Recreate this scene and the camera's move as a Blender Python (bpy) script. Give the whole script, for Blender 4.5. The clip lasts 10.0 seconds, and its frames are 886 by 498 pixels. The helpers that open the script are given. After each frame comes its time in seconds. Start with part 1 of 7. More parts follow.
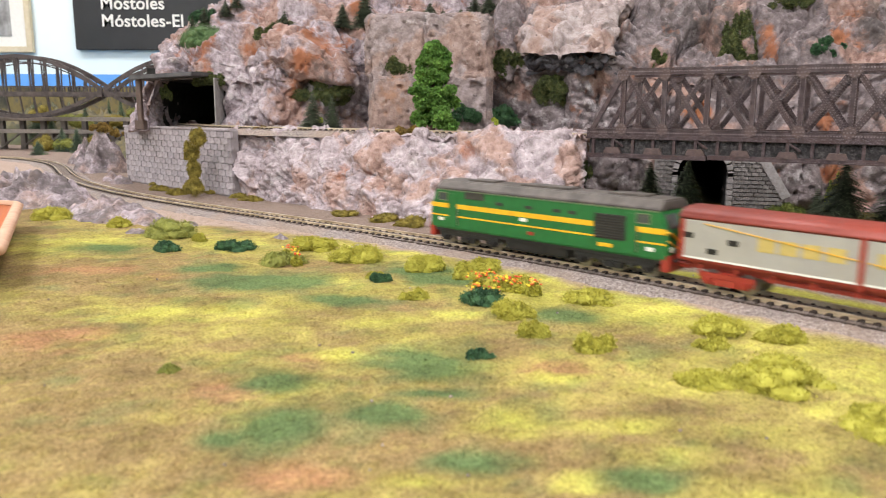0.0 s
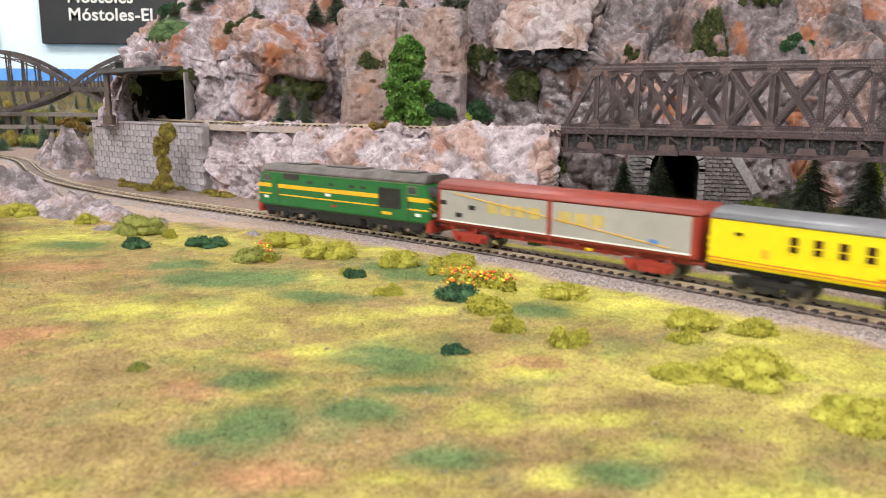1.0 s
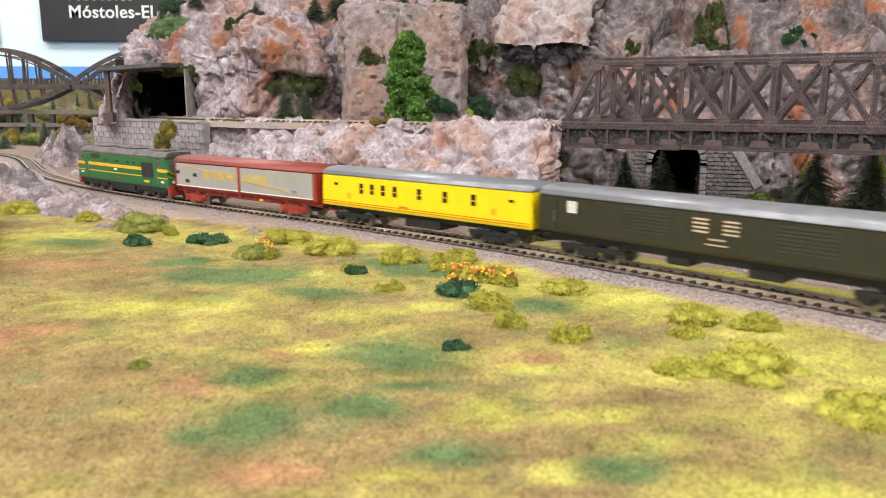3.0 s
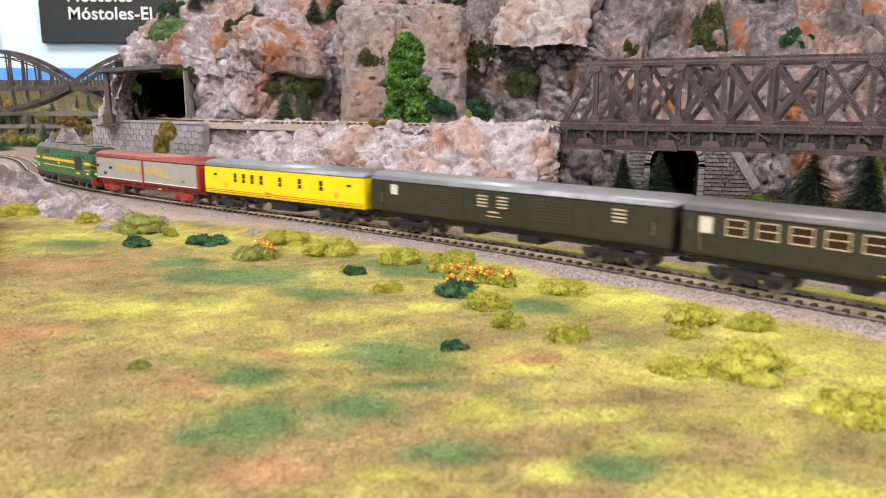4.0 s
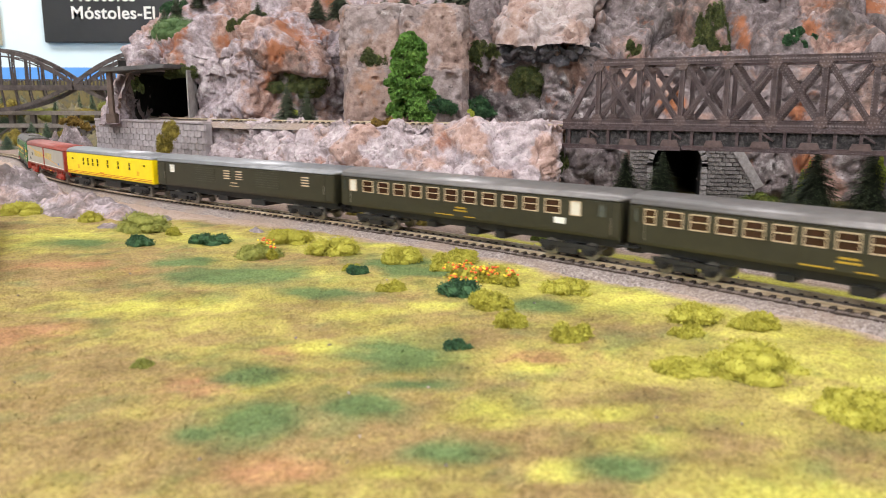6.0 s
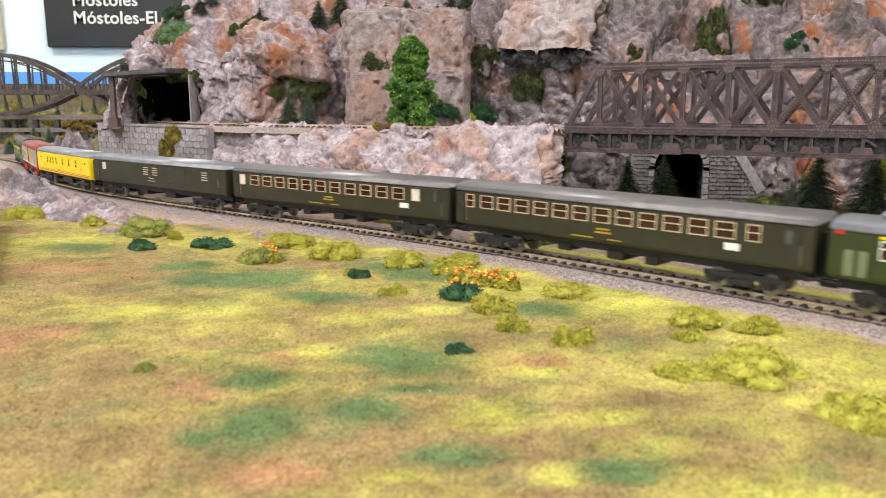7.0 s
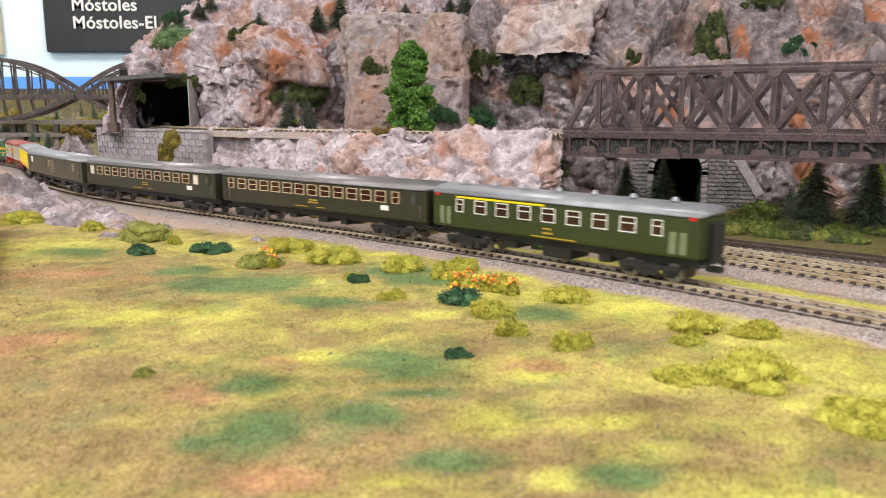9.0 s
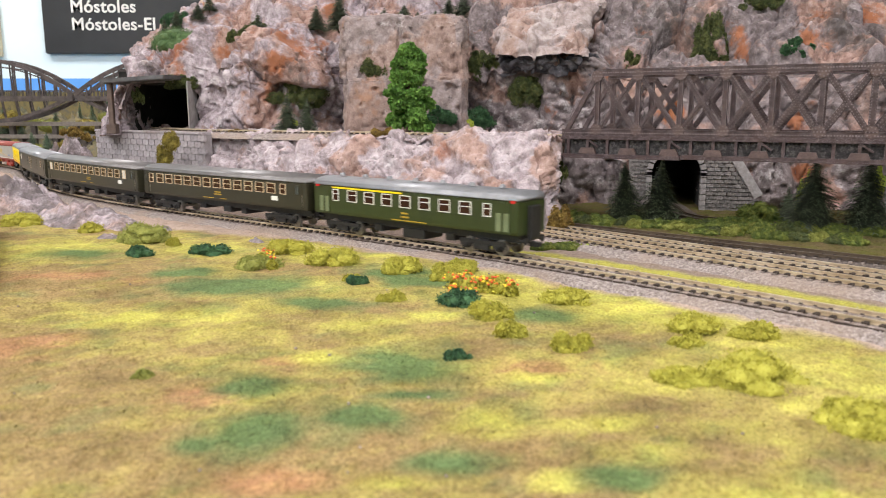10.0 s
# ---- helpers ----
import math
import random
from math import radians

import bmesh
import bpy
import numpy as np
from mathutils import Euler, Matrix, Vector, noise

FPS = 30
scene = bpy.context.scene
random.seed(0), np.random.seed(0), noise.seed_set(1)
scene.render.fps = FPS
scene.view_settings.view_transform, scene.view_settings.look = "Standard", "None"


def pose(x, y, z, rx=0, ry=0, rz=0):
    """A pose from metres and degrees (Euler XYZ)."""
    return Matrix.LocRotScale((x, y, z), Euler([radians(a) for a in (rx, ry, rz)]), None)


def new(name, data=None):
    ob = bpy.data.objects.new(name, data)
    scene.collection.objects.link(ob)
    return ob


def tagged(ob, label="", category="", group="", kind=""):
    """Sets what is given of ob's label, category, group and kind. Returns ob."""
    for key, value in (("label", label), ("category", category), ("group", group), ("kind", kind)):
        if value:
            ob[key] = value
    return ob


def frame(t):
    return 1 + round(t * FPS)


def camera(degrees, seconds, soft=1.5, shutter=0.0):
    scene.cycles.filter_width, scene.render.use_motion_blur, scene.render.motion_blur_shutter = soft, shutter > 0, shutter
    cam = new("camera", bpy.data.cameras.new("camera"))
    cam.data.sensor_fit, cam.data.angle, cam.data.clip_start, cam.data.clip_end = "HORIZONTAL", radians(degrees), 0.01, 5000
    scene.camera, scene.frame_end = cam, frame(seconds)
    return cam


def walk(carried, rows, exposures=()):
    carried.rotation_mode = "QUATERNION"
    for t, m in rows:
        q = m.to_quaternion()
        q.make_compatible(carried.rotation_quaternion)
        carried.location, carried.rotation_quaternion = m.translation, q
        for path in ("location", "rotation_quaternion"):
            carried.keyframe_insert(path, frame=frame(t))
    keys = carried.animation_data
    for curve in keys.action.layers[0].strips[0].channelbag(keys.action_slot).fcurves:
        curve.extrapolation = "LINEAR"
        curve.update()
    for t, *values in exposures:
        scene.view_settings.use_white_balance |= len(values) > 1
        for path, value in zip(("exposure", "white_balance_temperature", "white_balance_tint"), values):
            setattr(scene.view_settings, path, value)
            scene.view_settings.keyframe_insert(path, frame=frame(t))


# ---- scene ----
cam = camera(60.29, 10.0, soft=0.75, shutter=0.6)
cam.data.dof.use_dof, cam.data.dof.focus_distance, cam.data.dof.aperture_fstop = True, 0.80, 19.0
CAMERA_ROWS = [  # seconds, place, tilt, roll, turn
    (0.0, -0.0005, -0.0006, 0.1059, 79.678, -0.337, 1.723),
    (0.5, -0.0008, 0.0011, 0.1051, 79.420, -0.423, 0.521),
    (1.0, -0.0007, 0.0018, 0.1047, 79.431, -0.469, -0.256),
    (1.5, -0.0004, 0.0020, 0.1045, 79.378, -0.355, -0.486),
    (2.0, -0.0003, 0.0019, 0.1043, 79.192, -0.187, -0.295),
    (2.5, -0.0004, 0.0033, 0.1044, 79.086, -0.172, -0.111),
    (4.0, 0.0003, 0.0006, 0.1047, 79.198, -0.099, -0.155),
    (4.5, 0.0003, 0.0005, 0.1047, 79.200, -0.102, -0.211),
    (5.0, 0.0005, 0.0005, 0.1048, 79.113, -0.027, -0.089),
    (5.5, 0.0001, 0.0006, 0.1047, 79.074, -0.090, -0.047),
    (7.0, 0.0000, 0.0002, 0.1047, 79.456, -0.068, 0.142),
    (7.5, 0.0000, 0.0002, 0.1050, 79.484, -0.005, 0.193),
    (8.0, 0.0004, -0.0001, 0.1051, 79.499, 0.055, 0.264),
    (8.5, 0.0000, 0.0001, 0.1049, 79.659, 0.003, 0.182),
    (9.0, 0.0000, 0.0001, 0.1049, 79.773, -0.029, 0.073),
    (9.5, -0.0002, 0.0001, 0.1049, 79.762, -0.003, 0.015),
    (10.0, 0.0000, 0.0000, 0.1050, 79.878, 0.000, 0.000),
]


def glide(rows):
    return [(t, pose(x, y, z) @ pose(0, 0, 0, 0, 0, yaw) @ pose(0, 0, 0, tilt) @ pose(0, 0, 0, 0, 0, -roll)) for t, x, y, z, tilt, roll, yaw in rows]


walk(cam, glide(CAMERA_ROWS))

# ---- light: a room lit by ceiling panels ----
world = bpy.data.worlds.new("room_air")
scene.world = world
world.use_nodes = True
world.node_tree.nodes["Background"].inputs[0].default_value = (1.0, 0.96, 0.9, 1)
world.node_tree.nodes["Background"].inputs[1].default_value = 0.07
scene.view_settings.exposure = 0.0

PANELS = [(-2.2, -1.6), (-0.7, -1.6), (0.8, -1.6), (-2.2, -0.3), (-0.7, -0.3), (0.8, -0.3), (-1.9, 2.0), (-0.5, 2.0)]
PANEL_WATTS = 22.0


def lamp(x, y):
    data = bpy.data.lights.new("panel_light", "AREA")
    data.shape, data.size, data.size_y = "RECTANGLE", 0.55, 0.55
    data.energy, data.color = PANEL_WATTS, (0.99, 0.96, 1.0)
    ob = new("panel_light", data)
    ob.matrix_world = pose(x, y, 1.565)
    return ob


for px_, py_ in PANELS:
    lamp(px_, py_)


# ---- materials ----
def material(name, colours, size=0.01, rough=0.6, metal=0.0, bump=0.0, bump_size=None, detail=6.0, stretch=(1, 1, 1), random_tint=0.0, second=None, attribute="", emit=0.0, sheen=0.0):
    """colours: two or more, mixed by noise of that size in metres; second: (colour, size, amount), stains at a larger size."""
    m = bpy.data.materials.new(name)
    m.use_nodes = True
    nt = m.node_tree
    n, l = nt.nodes, nt.links
    b = n["Principled BSDF"]
    co = n.new("ShaderNodeTexCoord")
    mp = n.new("ShaderNodeMapping")
    mp.inputs["Scale"].default_value = stretch
    l.new(co.outputs["Object"], mp.inputs[0])
    nz = n.new("ShaderNodeTexNoise")
    nz.inputs["Scale"].default_value, nz.inputs["Detail"].default_value, nz.inputs["Roughness"].default_value = 1 / size, detail, 0.65
    l.new(mp.outputs[0], nz.inputs["Vector"])
    ramp = n.new("ShaderNodeValToRGB")
    el = ramp.color_ramp.elements
    k = len(colours)
    for i, c in enumerate(colours):
        pos = 0.34 + 0.32 * i / max(1, k - 1)
        e = el[i] if i < 2 else el.new(pos)
        e.position = pos
        e.color = (*c, 1)
    l.new(nz.outputs[0], ramp.inputs[0])
    out = ramp.outputs[0]
    if second:
        c, sz, amount = second
        nz2 = n.new("ShaderNodeTexNoise")
        nz2.inputs["Scale"].default_value, nz2.inputs["Detail"].default_value = 1 / sz, 4
        l.new(co.outputs["Object"], nz2.inputs["Vector"])
        mr = n.new("ShaderNodeMapRange")
        mr.inputs[1].default_value, mr.inputs[2].default_value, mr.inputs[3].default_value, mr.inputs[4].default_value = 0.45, 0.65, 0, amount
        l.new(nz2.outputs[0], mr.inputs[0])
        mx = n.new("ShaderNodeMix")
        mx.data_type = "RGBA"
        l.new(mr.outputs[0], mx.inputs[0])
        l.new(out, mx.inputs[6])
        mx.inputs[7].default_value = (*c, 1)
        out = mx.outputs[2]
    if attribute:
        at = n.new("ShaderNodeAttribute")
        at.attribute_name = attribute
        mx = n.new("ShaderNodeMix")
        mx.data_type, mx.blend_type = "RGBA", "MULTIPLY"
        mx.inputs[0].default_value = 1.0
        l.new(out, mx.inputs[6])
        l.new(at.outputs[0], mx.inputs[7])
        out = mx.outputs[2]
    if random_tint:
        oi = n.new("ShaderNodeObjectInfo")
        mr = n.new("ShaderNodeMapRange")
        mr.inputs[3].default_value, mr.inputs[4].default_value = 1 - random_tint, 1 + random_tint
        l.new(oi.outputs["Random"], mr.inputs[0])
        hs = n.new("ShaderNodeHueSaturation")
        l.new(mr.outputs[0], hs.inputs["Value"])
        l.new(out, hs.inputs["Color"])
        out = hs.outputs[0]
    l.new(out, b.inputs["Base Color"])
    b.inputs["Roughness"].default_value, b.inputs["Metallic"].default_value = rough, metal
    if emit:
        l.new(out, b.inputs["Emission Color"])
        b.inputs["Emission Strength"].default_value = emit
    if bump:
        nb = n.new("ShaderNodeTexNoise")
        nb.inputs["Scale"].default_value, nb.inputs["Detail"].default_value = 1 / (bump_size or size), 5
        l.new(mp.outputs[0], nb.inputs["Vector"])
        bp = n.new("ShaderNodeBump")
        bp.inputs["Strength"].default_value, bp.inputs["Distance"].default_value = min(1, bump), 0.0012
        l.new(nb.outputs[0], bp.inputs["Height"])
        l.new(bp.outputs[0], b.inputs["Normal"])
    return m


def paint(name, c, rough=0.42, metal=0.0, wear=0.12):
    d = tuple(v * (1 - wear) for v in c)
    u = tuple(min(1, v * (1 + wear)) for v in c)
    return material(name, [d, c, u], 0.006, rough, metal, 0.05, 0.002)


M = dict(
    loco_green=paint("loco_green_paint", (0.015, 0.13, 0.03)),
    loco_roof=material("weathered_roof", [(0.055, 0.045, 0.038), (0.09, 0.075, 0.064), (0.125, 0.105, 0.09)], 0.01, 0.6, 0, 0.1, 0.003),
    yellow=paint("yellow_stripe", (0.80, 0.43, 0.015)),
    bright_yellow=paint("bright_yellow_paint", (0.88, 0.66, 0.005), 0.38, wear=0.05),
    red=paint("red_oxide_paint", (0.32, 0.035, 0.02)),
    roof_red=material("red_roof", [(0.21, 0.034, 0.022), (0.29, 0.050, 0.032)], 0.012, 0.5, 0, 0.1),
    van_grey=material("silver_grey_panel", [(0.36, 0.34, 0.31), (0.43, 0.41, 0.37)], 0.02, 0.42, 0.15, 0.05, second=((0.36, 0.33, 0.28), 0.03, 0.35)),
    olive=paint("dark_olive_paint", (0.030, 0.0275, 0.0155), 0.36),
    coach_green=paint("coach_green_paint", (0.031, 0.043, 0.0115), 0.33),
    roof_grey=material("grey_coach_roof", [(0.19, 0.19, 0.20), (0.25, 0.25, 0.26)], 0.01, 0.40, 0.25, 0.08, 0.003),
    roof_dark=material("dark_grey_coach_roof", [(0.13, 0.12, 0.116), (0.175, 0.16, 0.155)], 0.01, 0.40, 0.25, 0.08, 0.003),
    black=material("black_plastic", [(0.007, 0.007, 0.007), (0.018, 0.016, 0.015)], 0.004, 0.5, 0, 0.1, 0.002),
    steel=material("worn_steel", [(0.25, 0.23, 0.2), (0.4, 0.37, 0.33)], 0.004, 0.35, 0.8),
    cream=paint("cream_window_frame", (0.60, 0.46, 0.30), 0.4),
    white=paint("white_plastic", (0.78, 0.76, 0.70), 0.45, wear=0.05),
    glass=material("dark_window_glass", [(0.022, 0.011, 0.008), (0.075, 0.030, 0.018)], 0.012, 0.12, 0, stretch=(1, 1, 0.4)),
    pane=material("smoky_pane", [(0.05, 0.06, 0.055), (0.10, 0.11, 0.10)], 0.01, 0.12),
    milk=material("frosted_pane", [(0.62, 0.58, 0.5), (0.72, 0.68, 0.6)], 0.006, 0.3),
    pale_green=paint("pale_door_panel", (0.16, 0.19, 0.10), 0.4),
    grille=material("dark_grille", [(0.02, 0.018, 0.015), (0.05, 0.042, 0.035)], 0.003, 0.6),
    tail_red=paint("red_tail_lens", (0.6, 0.03, 0.03), 0.2),
    blue=paint("blue_mark", (0.08, 0.2, 0.5), 0.45),
    ochre=paint("dull_gold_lettering", (0.42, 0.27, 0.02), 0.5),
    faded=paint("faded_yellow_lettering", (0.50, 0.38, 0.12), 0.5),
    orange=paint("orange_line", (0.62, 0.16, 0.01), 0.45),
    rail=material("rail_steel", [(0.42, 0.32, 0.20), (0.60, 0.48, 0.33), (0.74, 0.64, 0.49)], 0.02, 0.28, 0.35, 0.1, 0.003, stretch=(1, 1, 1)),
    rail_dark=material("dull_rail_steel", [(0.09, 0.065, 0.045), (0.16, 0.12, 0.085)], 0.02, 0.45, 0.5, 0.1, 0.003),
    sleeper=material("brown_sleeper", [(0.026, 0.016, 0.011), (0.052, 0.032, 0.021)], 0.004, 0.7, 0, 0.3, 0.001, random_tint=0.2),
    sleeper_grey=material("dusty_sleeper", [(0.18, 0.142, 0.122), (0.29, 0.24, 0.21)], 0.004, 0.85, 0, 0.3, 0.001, random_tint=0.2),
    louvre=paint("lighter_olive_paint", (0.042, 0.040, 0.024), 0.4),
    ballast=material("fine_ballast", [(0.11, 0.088, 0.077), (0.25, 0.203, 0.182), (0.41, 0.355, 0.33)], 0.0018, 0.9, 0, 0.8, 0.0015, second=((0.28, 0.20, 0.145), 0.06, 0.6)),
    # dark brown bed, with the shade near the bridge put into its colour
    dark_ballast=material("shaded_brown_ballast", [(0.045, 0.034, 0.028), (0.10, 0.078, 0.066), (0.17, 0.14, 0.122)], 0.0018, 0.9, 0, 0.8, 0.0015),
    stone_bits=material("ballast_chips", [(0.15, 0.12, 0.105), (0.28, 0.235, 0.215), (0.44, 0.40, 0.37)], 0.003, 0.9),
)


# ---- mesh helpers ----
def box(bm, x0, x1, y0, y1, z0, z1):
    v = [bm.verts.new((x, y, z)) for x in (x0, x1) for y in (y0, y1) for z in (z0, z1)]
    for f in ((0, 1, 3, 2), (4, 6, 7, 5), (0, 4, 5, 1), (2, 3, 7, 6), (0, 2, 6, 4), (1, 5, 7, 3)):
        bm.faces.new([v[i] for i in f])


def beam(bm, a, b, w, h, up=(0, 0, 1)):
    a, b = Vector(a), Vector(b)
    d = (b - a).normalized()
    s = d.cross(Vector(up))
    s = s.normalized() if s.length > 1e-6 else Vector((1, 0, 0))
    u = s.cross(d)
    v = [bm.verts.new(p + s * i * w / 2 + u * j * h / 2) for p in (a, b) for i, j in ((-1, -1), (1, -1), (1, 1), (-1, 1))]
    for f in ((3, 2, 1, 0), (4, 5, 6, 7), (0, 1, 5, 4), (1, 2, 6, 5), (2, 3, 7, 6), (3, 0, 4, 7)):
        bm.faces.new([v[i] for i in f])


def rod(bm, a, b, r, r2=None, sides=10):
    a, b = Vector(a), Vector(b)
    d = (b - a).normalized()
    s = d.cross(Vector((0, 0, 1)) if abs(d.z) < 0.9 else Vector((1, 0, 0))).normalized()
    u = s.cross(d)
    r2 = r if r2 is None else r2
    rings = [[bm.verts.new(p + (s * math.cos(2 * math.pi * i / sides) + u * math.sin(2 * math.pi * i / sides)) * q) for i in range(sides)] for p, q in ((a, r), (b, r2))]
    for i in range(sides):
        j = (i + 1) % sides
        bm.faces.new((rings[0][i], rings[0][j], rings[1][j], rings[1][i]))
    bm.faces.new(rings[0][::-1])
    bm.faces.new(rings[1])


def extrude(bm, outline, x0, x1, caps=True):
    """A closed outline in (y, z), drawn out along x."""
    a = [bm.verts.new((x0, y, z)) for y, z in outline]
    b = [bm.verts.new((x1, y, z)) for y, z in outline]
    k = len(outline)
    for i in range(k):
        j = (i + 1) % k
        bm.faces.new((a[i], b[i], b[j], a[j]))
    if caps:
        bm.faces.new(a)
        bm.faces.new(b[::-1])


def finish(name, bm, mat, bevel=0.0, smooth=False):
    bmesh.ops.recalc_face_normals(bm, faces=bm.faces)
    if bevel:
        edges = [e for e in bm.edges if len(e.link_faces) == 2 and e.calc_face_angle(0) > 0.5]
        bmesh.ops.bevel(bm, geom=edges, offset=bevel, segments=2, affect="EDGES", clamp_overlap=True)
    me = bpy.data.meshes.new(name)
    bm.to_mesh(me)
    bm.free()
    me.materials.append(mat)
    if smooth:
        me.polygons.foreach_set("use_smooth", [True] * len(me.polygons))
    return me


def part(name, bm, mat, parent, label="", bevel=0.0, smooth=False):
    ob = new(name, finish(name, bm, mat, bevel, smooth))
    ob.parent = parent
    return tagged(ob, label)


def piece(name, me, parent, m):
    ob = new(name, me)
    ob.parent = parent
    ob.matrix_basis = m
    return ob


def thing(name, label, category, group="", kind="", at=None):
    ob = new(name)
    ob.empty_display_size = 0.01
    if at is not None:
        ob.matrix_basis = at
    return tagged(ob, label, category, group, kind)


def mesh_of(name, verts, faces, mat, smooth=True):
    me = bpy.data.meshes.new(name)
    me.from_pydata(verts, [], faces)
    me.materials.append(mat)
    if smooth:
        me.polygons.foreach_set("use_smooth", [True] * len(me.polygons))
    return me


def rnd(a, b):
    return random.uniform(a, b)


# ---- the line of the tracks ----
def curve(points, step=40):
    """A smooth plan line (uniform B-spline) with its left-hand normals and lengths."""
    c = np.array(points, float)
    c = np.vstack([2 * c[0] - c[1], c, 2 * c[-1] - c[-2]])
    out = []
    for i in range(len(c) - 3):
        for u in np.arange(step) / step:
            out.append(np.array([(1 - u) ** 3, 3 * u ** 3 - 6 * u ** 2 + 4, -3 * u ** 3 + 3 * u ** 2 + 3 * u + 1, u ** 3]) / 6 @ c[i:i + 4])
    p = np.array(out)
    t = np.gradient(p, axis=0)
    t /= np.linalg.norm(t, axis=1)[:, None]
    return p, np.stack([-t[:, 1], t[:, 0]], 1), np.concatenate([[0], np.cumsum(np.linalg.norm(np.diff(p, axis=0), axis=1))])


GAUGE = 0.0165
NEAR_RAIL = [(0.717, -0.194), (0.612, -0.078), (0.507, 0.038), (0.402, 0.154), (0.298, 0.271), (0.194, 0.387), (0.0855, 0.4995), (-0.032, 0.603), (-0.157, 0.698), 
             (-0.282, 0.792), (-0.402, 0.892), (-0.512, 1.004), (-0.606, 1.128), (-0.687, 1.263), (-0.770, 1.399), (-0.874, 1.513), 
             (-1.006, 1.591), (-1.158, 1.628), (-1.317, 1.638), (-1.476, 1.633), (-1.633, 1.626), (-1.788, 1.619), (-1.944, 1.614), (-2.100, 1.610)]
_p, _n, _s = curve(NEAR_RAIL)
MAIN_P = _p - _n * GAUGE / 2
MAIN_N = _n
MAIN_S = np.concatenate([[0], np.cumsum(np.linalg.norm(np.diff(MAIN_P, axis=0), axis=1))])


def along(s):
    return np.array([np.interp(s, MAIN_S, MAIN_P[:, 0]), np.interp(s, MAIN_S, MAIN_P[:, 1])])


def strip(p, n, profile, name, mat, z=0.0, smooth=False):
    """Sweep an open or closed (offset, height) profile along a plan line."""
    verts = [(x + nx * o, y + ny * o, z + h) for (x, y), (nx, ny) in zip(p, n) for o, h in profile]
    k = len(profile)
    faces = []
    for i in range(len(p) - 1):
        for j in range(k - 1):
            faces.append((i * k + j, (i + 1) * k + j, (i + 1) * k + j + 1, i * k + j + 1))
    return mesh_of(name, verts, faces, mat, smooth)


def ballast_mesh(p, n, half, z, seed, low=0.004, bed="ballast"):
    prof = [(-half - 0.010, -low), (-half - 0.005, -0.001), (-half, 0.001), (-half * 0.5, 0.0016), (0, 0.0012), (half * 0.5, 0.0016), (half, 0.001), (half + 0.005, -0.001), (half + 0.010, -low)]
    verts, faces = [], []
    k = len(prof)
    for (x, y), (nx, ny) in zip(p, n):
        for o, h in prof:
            q = Vector((x + nx * o, y + ny * o, 0))
            w = noise.noise(q * 60 + Vector((seed, 0, 0)))
            verts.append((q.x + nx * w * 0.002, q.y + ny * w * 0.002, z + h + 0.0008 * noise.noise(q * 300)))
    for i in range(len(p) - 1):
        for j in range(k - 1):
            faces.append((i * k + j, (i + 1) * k + j, (i + 1) * k + j + 1, i * k + j + 1))
    return mesh_of("ballast", verts, faces, M[bed])


def sleeper_mesh():
    bm = bmesh.new()
    box(bm, -0.0013, 0.0013, -0.0150, 0.0150, 0.0006, 0.0022)
    for e in (-1, 1):
        for lo, hi, z, half in ((0.0010, 0.0024, 0.0033, 0.0011), (0.0022, 0.0042, 0.0031, 0.0017)):
            a, c = sorted((e * (GAUGE / 2 + lo), e * (GAUGE / 2 + hi)))
            box(bm, -half, half, a, c, 0.0020, z)
        a, c = sorted((e * (GAUGE / 2 - 0.0008), e * (GAUGE / 2 - 0.0022)))
        box(bm, -0.0009, 0.0009, a, c, 0.0020, 0.0027)
    me = finish("sleeper", bm, M["sleeper_grey"])
    me.materials.append(M["sleeper"])
    for p in me.polygons:
        p.material_index = 1 if p.center.z > 0.00221 else 0
    return me


SLEEPER = sleeper_mesh()


def chips(p, n, half, z, count, parent, mat="stone_bits"):
    """Loose ballast stones along a track, joined."""
    verts, faces = [], []
    for _ in range(count):
        i = random.randrange(len(p))
        o = rnd(-half, half)
        x, y = p[i] + n[i] * o + np.array([rnd(-.004, .004), rnd(-.004, .004)])
        r = rnd(0.0004, 0.0010)
        b = len(verts)
        for dx, dy, dz in ((1, 0, 0), (-1, 0, 0), (0, 1, 0), (0, -1, 0), (0, 0, 1)):
            verts.append((x + dx * r * rnd(.6, 1.2), y + dy * r * rnd(.6, 1.2), z + 0.0012 + dz * r * rnd(.6, 1.2)))
        faces += [(b, b + 2, b + 4), (b + 2, b + 1, b + 4), (b + 1, b + 3, b + 4), (b + 3, b, b + 4)]
    ob = new("gravel", mesh_of("gravel", verts, faces, M[mat], False))
    ob.parent = parent
    return tagged(ob, "loose grey ballast chips", kind="stuff")


